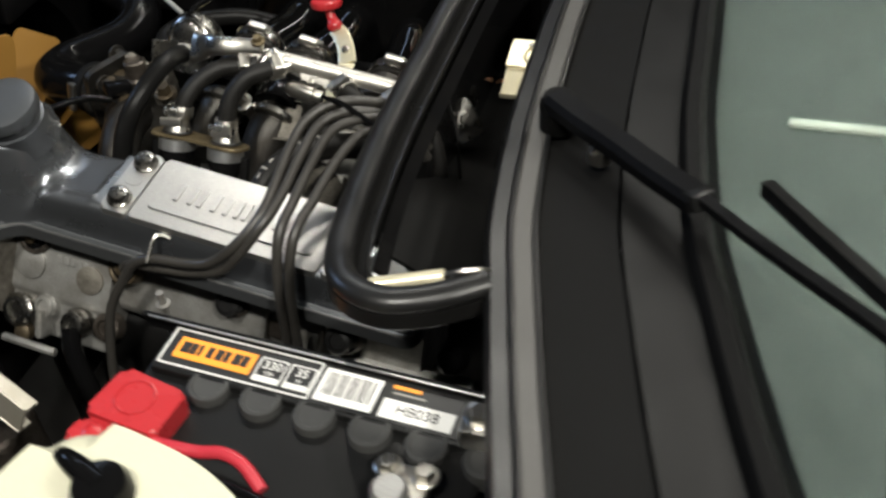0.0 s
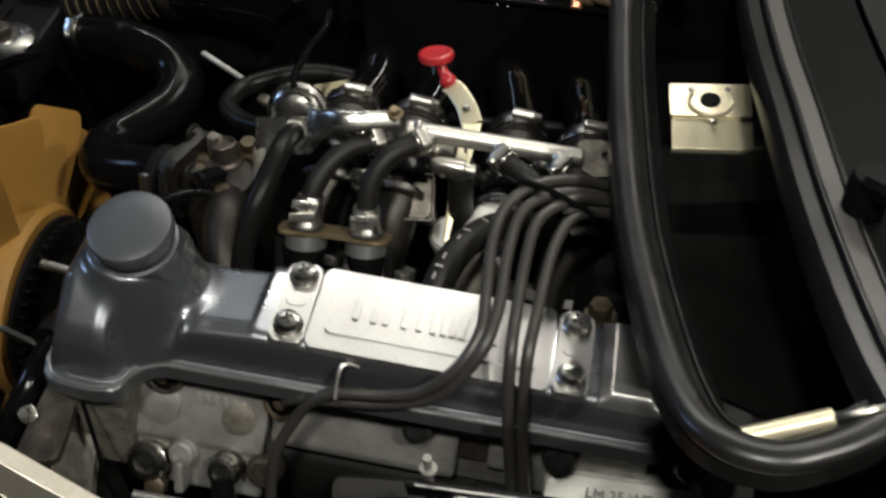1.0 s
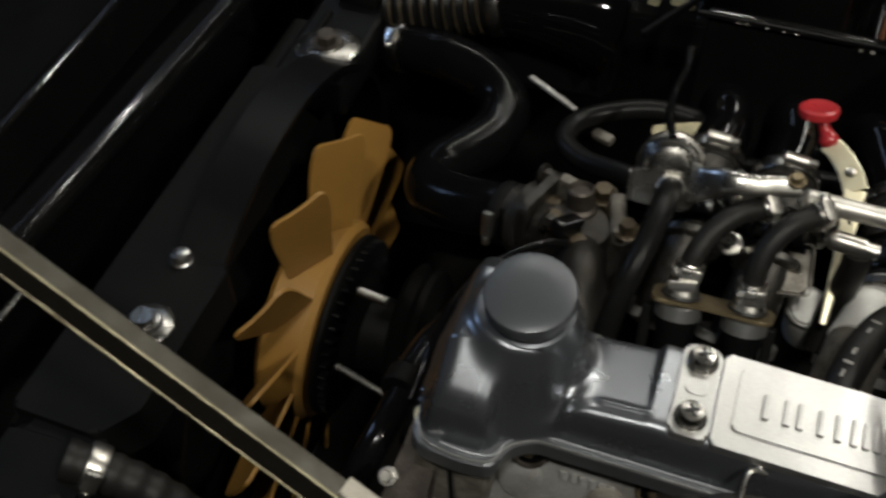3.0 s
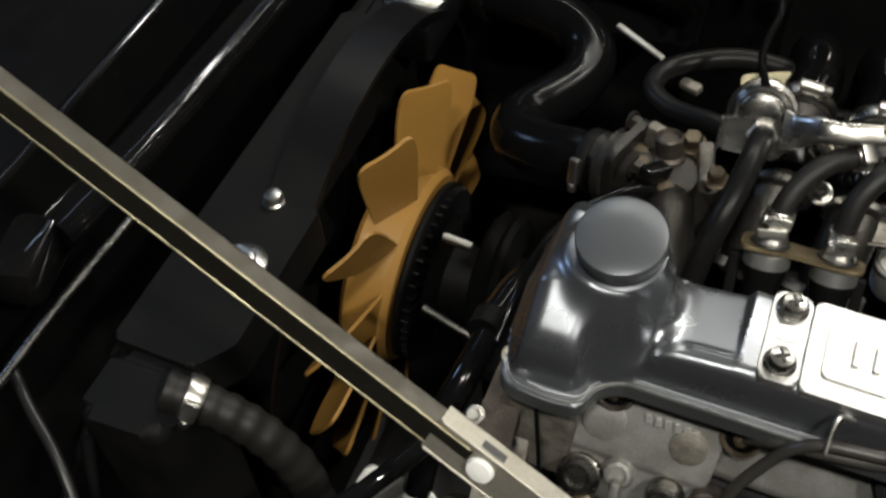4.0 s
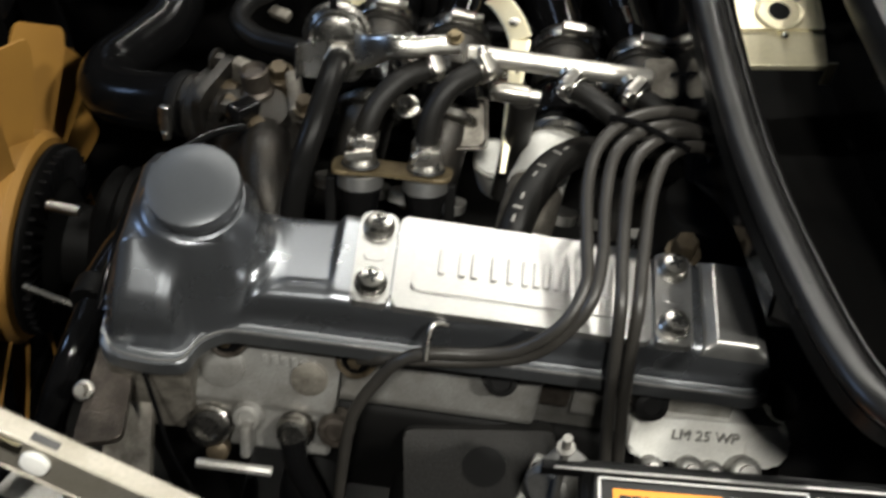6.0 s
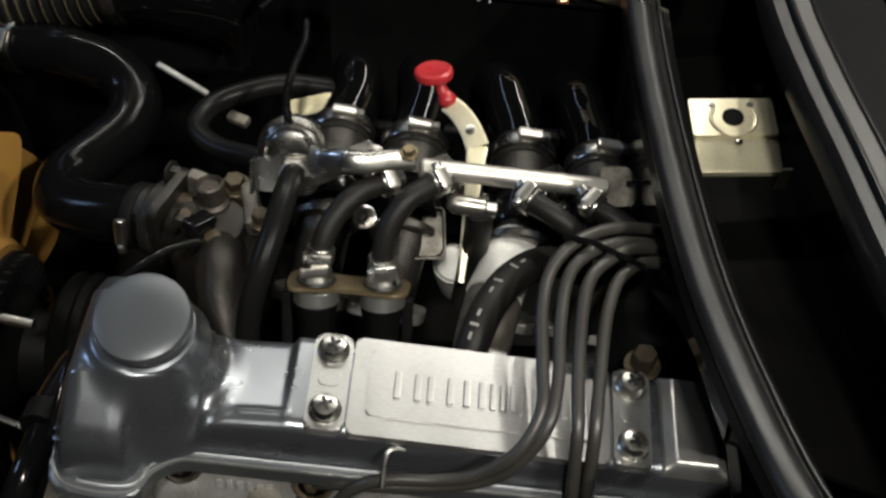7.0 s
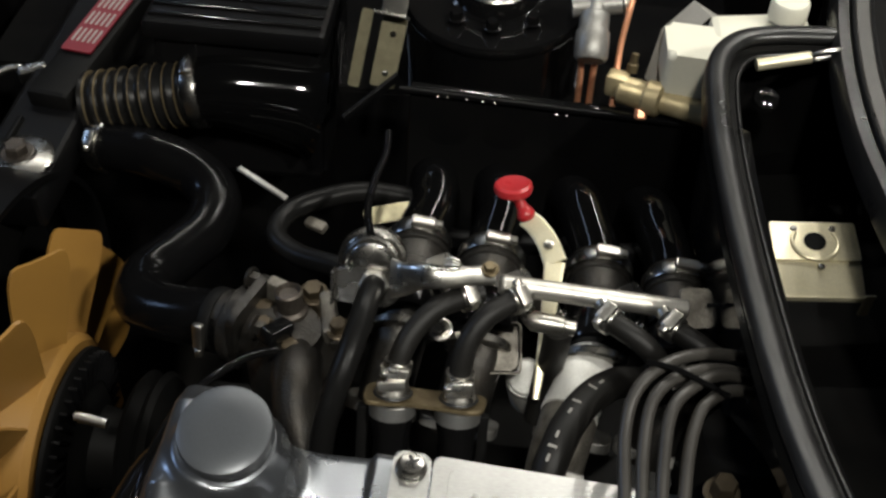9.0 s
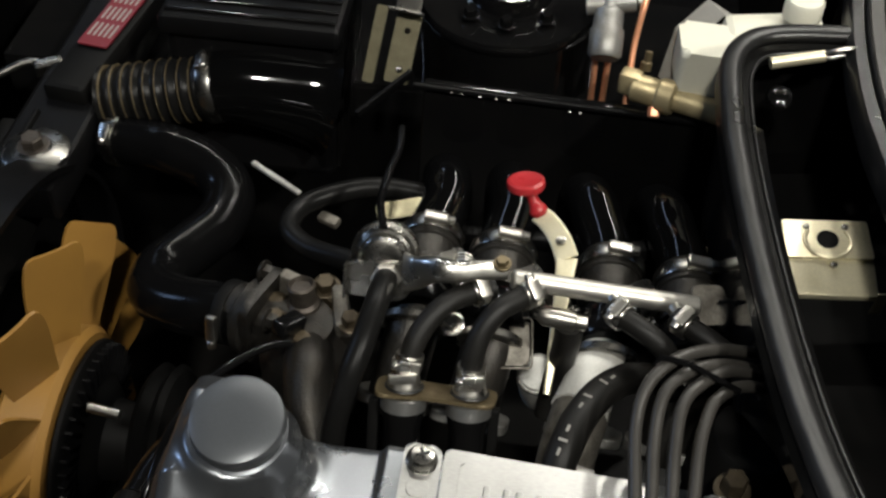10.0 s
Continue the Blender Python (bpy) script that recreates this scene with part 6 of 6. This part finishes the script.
# ---- fan, radiator and front of the bay ----
FC = Vector((-0.277, 0.122, 0.657))
FAX = Vector((0.9936, 0, -0.113))
FUP = Vector((0.113, 0, 0.9936))
fan = thing("engine_fan", FC, "orange plastic engine fan with a black viscous hub", "fan")
part("fan_hub", lathe([(0.050, -0.022), (0.074, -0.022), (0.078, -0.018), (0.078, 0.010), (0.074, 0.015), (0.050, 0.015)], FC, FAX, 48), ORANGE, fan, "orange hub ring")
for n in range(13):
    a = radians(16) + 2 * math.pi * n / 13
    rad, tan = Vector((0, 1, 0)) * math.sin(a) + FUP * math.cos(a), Vector((0, 1, 0)) * math.cos(a) - FUP * math.sin(a)
    bm = bmesh.new()
    rows = []
    for u in (0, 0.35, 0.65, 0.82, 0.93, 0.98, 1.0):
        r = 0.074 + 0.078 * u
        half = (0.0175 + 0.0085 * u) * (1.0 if u < 0.8 else 0.96 if u < 0.9 else 0.88 if u < 0.95 else 0.78 if u < 0.99 else 0.62)
        twist = radians(36 - 6 * u)
        row = []
        for v in (-1, -0.5, 0, 0.5, 1):
            s = v * half
            camber = 0.0015 * (1 - v * v)
            p = FC + rad * r + tan * (s * math.cos(twist)) + FAX * (s * math.sin(twist) + camber)
            row.append(p)
        rows.append(row)
    nrm = (tan * math.sin(radians(34)) - FAX * math.cos(radians(34))) * 0.0024
    lay = [[[bm.verts.new(p + o) for p in row] for row in rows] for o in (Vector((0, 0, 0)), nrm)]
    for side in lay:
        for r0, r1 in zip(side, side[1:]):
            for q in range(4):
                bm.faces.new((r0[q], r0[q + 1], r1[q + 1], r1[q]))
    top, low = lay
    for q in range(4):
        for i in (0, -1):
            bm.faces.new((top[i][q], top[i][q + 1], low[i][q + 1], low[i][q]))
    for q in range(len(rows) - 1):
        for j in (0, -1):
            bm.faces.new((top[q][j], top[q + 1][j], low[q + 1][j], low[q][j]))
    part("fan_blade", bm, ORANGE, fan, angle=20)
visc = part("viscous_hub", lathe([(0.064, 0.016), (0.070, 0.018), (0.070, 0.021), (0.065, 0.024), (0.048, 0.026), (0.038, 0.034), (0.030, 0.038), (0.026, 0.066), (0, 0.066)], FC, FAX, 56), DULL, fan, "black finned viscous coupling")
for n in range(44):
    a = 2 * math.pi * n / 44
    m = Matrix.Translation(FC) @ pose(0, 0, 0, 0, 6.5, 0) @ Matrix.Rotation(-a, 4, "X") @ pose(0.0265, 0, 0.057)
    part("cooling_fin", box((0.006, 0.0024, 0.022), m, 0.0006, segments=1), SATIN, visc)
pul = thing("pump_pulley", (-0.17, 0.09, 0.64), "black water pump pulley and shaft", "pulley")
part("pulley", lathe([(0.03, 0), (0.052, 0.002), (0.056, 0.006), (0.048, 0.012), (0.056, 0.018), (0.052, 0.022), (0.03, 0.024)], FC + Vector((0.066, 0, 0)), (1, 0, 0), 40), DULL, pul)
part("shaft", lathe([(0.024, 0), (0.024, 0.06), (0, 0.06)], FC + Vector((0.060, 0, 0)), (1, 0, 0), 24), DULL, pul)
solo("shiny_stud", tube([(-0.225, 0.0890, 0.7390), (-0.204, 0.0870, 0.7370)], 0.0036, 10, 2), BRIGHT, "bright stud before the pulley", "stud")
solo("fan_belt_guard", tube([(-0.200, 0.000, 0.778), (-0.165, -0.008, 0.772), (-0.150, -0.010, 0.770)], 0.0022, 8, 4), BOLT, "dark bright-edged wire beside the fan", "wire")
solo("front_cover", box((0.05, 0.15, 0.26), pose(-0.150, 0.085, 0.57), 0.01), DULL, "dark timing cover in shade behind the fan", "engine cover")

rad = thing("radiator", (-0.31, 0.1, 0.40), "black radiator with a flat top plate and bolts", "radiator")
part("core", box((0.020, 0.40, 0.40), pose(-0.346, 0.10, 0.595), 0.003), DULL, rad)
part("top_tank", prism(rounded([(-0.342, -0.102), (-0.288, -0.106), (-0.272, -0.085), (-0.272, 0.020), (-0.290, 0.036), (-0.308, 0.040), (-0.308, 0.205), (-0.342, 0.207)], 0.004), 0.79, 0.820, Matrix(), 0.003), DULL, rad)
part("header_end", prism(rounded([(-0.338, -0.150), (-0.286, -0.150), (-0.272, -0.118), (-0.276, -0.104), (-0.338, -0.102)], 0.010), 0.64, 0.815, Matrix(), 0.008, segments=3), DULL, rad, "rounded black header")
part("cowl", lathe([(0.186, 0.010), (0.191, 0.010), (0.191, 0.041), (0.186, 0.041), (0.186, 0.010)], FC - FAX * 0.058, FAX, 64), SATIN, rad, "black fan cowl ring")
part("cowl_plate", box((0.004, 0.40, 0.06), pose(-0.315, 0.09, 0.785, 0, -8, 0), 0.001), DULL, rad)
for bx, by, bz in ((-0.302, 0.019, 0.823), (-0.315, 0.150, 0.823)):
    part("plate_bolt", cross_screw((bx, by, bz - 0.003), (0, 0, 1), 0.0065), BRIGHT, rad, "bright screw")
cap = part("radiator_mount", lathe([(0.016, 0.0), (0.016, 0.002), (0.0145, 0.0035), (0.010, 0.0042), (0.009, 0.006), (0.0065, 0.0065), (0.0065, 0.011), (0, 0.011)], (-0.297, -0.033, 0.820), (0, 0, 1), 32), BOLT, rad, "bright dished washer and nut")
lower = thing("coolant_hose", (-0.24, -0.12, 0.68), "ridged black coolant hose with a worm clamp", "hose")
SP = [(-0.294, -0.124, 0.822), (-0.274, -0.120, 0.812), (-0.256, -0.117, 0.799), (-0.240, -0.115, 0.779), (-0.229, -0.114, 0.750), (-0.226, -0.114, 0.705), (-0.23, -0.114, 0.66)]
part("hose", tube(SP, 0.0112, 24, 14, radius=lambda u, k: 1.0 + 0.045 * math.sin(k * 0.9)), HOSE, lower)
hose_clamp((-0.280, -0.1212, 0.8155), (0.80, 0.18, -0.50), 0.0114, (0.35, -0.75, 0.5), lower, 0.010)
plug = thing("thermo_switch", (-0.28, -0.16, 0.72), "bright threaded switch with a brass tip and wires", "switch")
part("switch_body", lathe([(0.0085, 0), (0.0085, 0.012), (0.0070, 0.013), (0.0070, 0.026), (0.0055, 0.028), (0, 0.028)], (-0.277, -0.158, 0.752), (-0.55, -0.75, -0.35), 16), BRIGHT, plug)
part("switch_tip", lathe([(0.0078, 0), (0.0078, 0.008), (0.006, 0.009), (0, 0.009)], (-0.288, -0.174, 0.744), (-0.55, -0.75, -0.35), 6), BRASS, plug)
solo("grey_tube", tube([(-0.40, -0.128, 0.803), (-0.375, -0.147, 0.799), (-0.347, -0.166, 0.790), (-0.325, -0.187, 0.772), (-0.318, -0.203, 0.748), (-0.315, -0.21, 0.71)], 0.0034, 12, 6), SEAL, "bent grey plastic tube at the front corner", "tube")
solo("front_lead", tube([(-0.296, -0.176, 0.740), (-0.310, -0.182, 0.742), (-0.326, -0.196, 0.735), (-0.34, -0.21, 0.70)], 0.0036, 10, 6), RUBBER, "black wire to the thermo switch", "wire")
solo("stay_rod", tube([(-0.376, -0.020, 0.826), (-0.383, -0.090, 0.822), (-0.386, -0.150, 0.818)], 0.0028, 10, 4), BOLT, "thin dark rod across the front corner", "rod")
solo("wiring_loom", tube([(-0.335, -0.098, 0.812), (-0.348, -0.118, 0.79), (-0.350, -0.150, 0.77), (-0.36, -0.19, 0.73)], 0.0032, 10, 6), RUBBER, "black taped wiring loom", "wire")
solo("wing_brace", tube([(-0.345, -0.145, 0.78), (-0.335, -0.180, 0.72), (-0.33, -0.20, 0.66)], 0.004, 10, 4), SATIN, "black painted brace rod", "rod")
xm = thing("front_crossmember", (-0.39, 0.1, 0.80), "rounded glossy black front crossmember", "crossmember")
part("crossmember_tube", oval([(-0.408, -0.055, 0.834), (-0.398, 0.015, 0.836), (-0.393, 0.09, 0.836), (-0.389, 0.20, 0.834), (-0.385, 0.34, 0.828)], lambda u: (0.0150, 0.0100), (-0.25, 0, 1), 8, 24), PAINT, xm)
part("crossmember_end", box((0.030, 0.05, 0.03), pose(-0.412, -0.075, 0.832, 0, 0, 12), 0.006), PAINT, xm)
solo("subframe_rail", box((0.056, 0.34, 0.030), pose(-0.306, 0.380, 0.796, 0, 0, 0), 0.004), SATIN, "black painted rail beside the radiator", "rail")
mt = thing("rail_mount", (-0.303, 0.246, 0.812), "bright dished washer and nut on the black rail", "washer")
part("washer", lathe([(0.024, 0.0), (0.024, 0.002), (0.021, 0.004), (0.013, 0.005), (0.012, 0.0065)], (-0.303, 0.246, 0.812), (0, 0, 1), 32), BOLT, mt)
part("nut", hex_bolt((-0.303, 0.246, 0.8175), (0, 0, 1), 0.008, 0.008), DARKCAST, mt)

# ---- far side: air box, suspension tower, brake parts ----
air = thing("air_filter_box", (-0.17, 0.40, 0.68), "black ribbed air filter box with a round outlet", "air filter")
ABM = pose(-0.1725, 0.3960, 0.795, -4, 3, 2)
part("box_body", box((0.124, 0.125, 0.13), ABM, 0.008), SATIN, air)
part("box_lid", box((0.132, 0.135, 0.016), ABM @ pose(0, 0, 0.064), 0.004), SATIN, air)
for q in range(9):
    part("lid_rib", box((0.124, 0.0030, 0.0030), ABM @ pose(0, -0.058 + 0.0145 * q, 0.0730), 0.001), PAINT, air)
for q in range(8):
    part("side_rib", box((0.0036, 0.0032, 0.115), ABM @ pose(0.0630, -0.054 + 0.0155 * q, 0.0), 0.001), PAINT, air)
part("outlet_cone", tube([(-0.118, 0.352, 0.800), (-0.148, 0.343, 0.810), (-0.176, 0.335, 0.817), (-0.199, 0.329, 0.818)], 0.0262, 32, 6, radius=lambda u, k: 1.85 - 0.88 * math.sqrt(u)), GLOSSBLACK, air)
bel = thing("corrugated_hose", (-0.24, 0.31, 0.78), "black corrugated air hose with wire rings", "hose")
C0, C1 = Vector((-0.195, 0.3275, 0.818)), Vector((-0.279, 0.3185, 0.805))
part("hose", tube([C0, C0.lerp(C1, 0.5), C1], 0.0235, 28, 24, radius=lambda u, k: 1.0 + 0.05 * math.cos(k * 2 * math.pi / 5.3)), DULLRUBBER, bel)
for q in range(10):
    u = (q + 0.5) / 10
    part("wire_ring", lathe([(0.0244, -0.0005), (0.0250, 0), (0.0244, 0.0005)], C0.lerp(C1, u), C1 - C0, 32), BRASS, bel, "pale wire ring")
hose_clamp(C0.lerp(C1, 0.02), C1 - C0, 0.0252, (0.1, -0.2, 0.97), bel, 0.010, mat=BOLT)
zb = thing("air_box_bracket", (-0.065, 0.33, 0.80), "zinc plated air box bracket", "bracket")
ZBM = Matrix.Translation((-0.0640, 0.3480, 0.858)) @ pose(0, 0, 0, 52, 4, -8)
part("bracket_plate", prism(rounded(rect(-0.0010, -0.030, 0.0170, 0.020), 0.002), -0.001, 0.001, ZBM, 0.0004), OLDZINC, zb)
part("bracket_plate", prism(rounded(rect(-0.0175, -0.034, -0.0090, 0.022), 0.002), -0.004, -0.002, ZBM, 0.0004), OLDZINC, zb)
part("bracket_fold", box((0.024, 0.002, 0.016), ZBM @ pose(0.006, 0.021, 0.006), 0.0006), BRIGHT, zb, "bright folded edge")
part("bracket_fold", box((0.018, 0.040, 0.002), ZBM @ pose(0.008, 0.040, 0.012, 10), 0.0006), BRIGHT, zb)
for ry in (-0.020, 0.008):
    part("bracket_rivet", lathe([(0.0026, 0), (0.0022, 0.0014), (0, 0.002)], ZBM @ Vector((0.009, ry, 0.001)), (0, -0.2, 1), 12), BOLT, zb)
part("bracket_strut", box((0.05, 0.003, 0.008), Matrix.Translation((-0.0640, 0.3060, 0.842)) @ pose(0, 0, 0, 10, -20, 42), 0.001), SATIN, zb)
lab = thing("warning_label", (-0.30, 0.40, 0.80), "red label with unreadable white print on a black strut", "label")
LM = Matrix.Translation((-0.288, 0.402, 0.830)) @ pose(0, 0, 0, 0, -2, 81)
part("label_plate", prism(rounded(rect(-0.052, -0.0125, 0.052, 0.0125), 0.002), 0, 0.0012, LM, 0.0003), LABELRED, lab)
for q in range(5):
    for j in range(4):
        part("print_bar", box((0.016, 0.0016, 0.0004), LM @ pose(-0.033 + 0.0215 * j, -0.0088 + 0.0044 * q, 0.0014)), GREYTRIM, lab, "unreadable print")
part("label_strut", box((0.16, 0.034, 0.02), LM @ pose(-0.02, 0.0, -0.012), 0.004), DULL, lab)
lock = thing("bonnet_lock", (-0.36, 0.35, 0.80), "bright bonnet lock parts at the front", "lock")
part("lock_bar", tube([(-0.375, 0.342, 0.80), (-0.352, 0.354, 0.806), (-0.330, 0.352, 0.80)], 0.0032, 10, 5), BRIGHT, lock)
part("lock_plate", box((0.022, 0.010, 0.012), pose(-0.335, 0.350, 0.806, 10, 0, 30), 0.002), BOLT, lock)
part("lock_pin", lathe([(0.005, 0), (0.005, 0.012), (0, 0.014)], (-0.300, 0.345, 0.806), (0, -0.2, 1), 14), BRIGHT, lock)

tower = thing("suspension_tower", (0.008, 0.46, 0.76), "glossy black suspension tower dome", "suspension tower")
part("tower_dome", lathe([(0.072, -0.085), (0.073, -0.010), (0.0745, -0.006), (0.0745, -0.003), (0.0725, 0.0), (0.060, -0.0015), (0.036, -0.004), (0.033, -0.003), (0.031, 0.006), (0.028, 0.009), (0.022, 0.009), (0.018, 0.006), (0, 0.005)], (0.013, 0.452, 0.840), (0, -0.05, 1), 64), PAINT, tower)
part("tower_ring", lathe([(0.0285, 0.0085), (0.030, 0.0098), (0.0285, 0.0112)], (0.013, 0.452, 0.840), (0, -0.05, 1), 40), BOLT, tower)
for a in (-2.2, -1.57, -0.9):
    part("tower_nut", hex_bolt((0.013 + 0.048 * math.cos(a), 0.452 + 0.048 * math.sin(a), 0.839), (0, -0.05, 1), 0.0050, 0.006), PAINT, tower)

valve = thing("brake_valve", (0.088, 0.38, 0.78), "grey metal brake valve with copper pipes", "valve")
part("valve_body", lathe([(0.0105, -0.003), (0.0125, 0.0), (0.0125, 0.018), (0.011, 0.020), (0.011, 0.032), (0.008, 0.034), (0.008, 0.050)], (0.0875, 0.372, 0.842), (0.02, 0.75, 0.62), 24), CAST, valve)
part("valve_cross", lathe([(0.0075, -0.018), (0.0075, 0.018)], (0.089, 0.402, 0.866), (1, 0.1, 0.1), 18), CAST, valve)
part("valve_nut", hex_bolt((0.108, 0.404, 0.868), (1, 0.1, 0.1), 0.006, 0.006), BRIGHT, valve)
for pts in ([(0.0815, 0.378, 0.838), (0.0818, 0.381, 0.82), (0.082, 0.384, 0.80), (0.082, 0.386, 0.76)], [(0.0915, 0.378, 0.838), (0.0912, 0.381, 0.82), (0.091, 0.384, 0.80), (0.090, 0.386, 0.76)],
            [(0.107, 0.358, 0.806), (0.1075, 0.368, 0.823), (0.109, 0.385, 0.845), (0.114, 0.402, 0.872), (0.121, 0.43, 0.885)], [(0.094, 0.404, 0.872), (0.102, 0.400, 0.880), (0.110, 0.41, 0.875), (0.116, 0.43, 0.86)]):
    part("copper_pipe", tube(pts, 0.0024, 10, 6), COPPER, valve, "bright copper pipe")
mc = thing("brake_master_cylinder", (0.15, 0.36, 0.79), "gold plated brake master cylinder with a white reservoir", "master cylinder")
MA, MB = Vector((0.1095, 0.3610, 0.8240)), Vector((0.1760, 0.3370, 0.8235))
part("cylinder", lathe([(0.008, 0), (0.0105, 0.002), (0.0105, 0.020), (0.0090, 0.022), (0.0090, 0.085)], MA, MB - MA, 24), GOLD, mc, "gold plated cylinder")
part("union", lathe([(0.0044, 0), (0.0044, 0.007), (0.003, 0.008), (0, 0.008)], (0.1268, 0.3465, 0.8175), (0, -0.7, -0.6), 6), COPPER, mc)
part("end_fitting", box((0.016, 0.014, 0.018), pose(0.1085, 0.3630, 0.8265, 0, 0, -18), 0.003), GOLD, mc)
part("cylinder_step", lathe([(0.0112, 0), (0.0128, 0.002), (0.0128, 0.012), (0.0110, 0.014)], MA.lerp(MB, 0.28), MB - MA, 24), GOLD, mc)
part("bleed_nipple", lathe([(0.0042, 0), (0.0042, 0.006), (0.0028, 0.007), (0.0028, 0.014), (0, 0.015)], (0.118, 0.368, 0.834), (0.1, 0.3, 0.9), 12), BRASS, mc, "brass nipple")
RES = rounded([(-0.020, -0.036), (0.034, -0.036), (0.038, 0.004), (-0.026, 0.004)], 0.006)
res = part("reservoir", prism(RES, 0.832, 0.866, pose(0.163, 0.3820, 0, 0, 0, -6), 0.005, segments=3), MILKYWHITE, mc, "milky white plastic reservoir")
part("reservoir_arm", box((0.070, 0.030, 0.024), pose(0.206, 0.388, 0.858, 0, -4, 4), 0.006), MILKYWHITE, res)
part("reservoir_cap", lathe([(0.0135, 0), (0.0135, 0.012), (0.012, 0.014), (0, 0.0145)], (0.222, 0.388, 0.877), (0, 0, 1), 24), MILKYWHITE, res, "white screw cap")
PEAK = [(0.1300, 0.3850, 0.817), (0.1380, 0.4000, 0.851), (0.1590, 0.4100, 0.871), (0.1930, 0.4100, 0.850)]
part("mount_bracket", sheet_between(PEAK, [(x + 0.012, y - 0.012, z - 0.005) for x, y, z in PEAK], 0.002, 1), GREYTRIM, mc, "grey folded bracket")
# bump added to give the glossy trough wall its reflected glint
solo("trough_glint", lathe([(0.009, 0), (0.008, 0.003), (0.004, 0.005), (0, 0.0055)], (0.200, 0.297, 0.872), (0, -0.4, 0.9), 16), PAINT, "black rounded bump added to catch a glint in the trough end", "dimple")
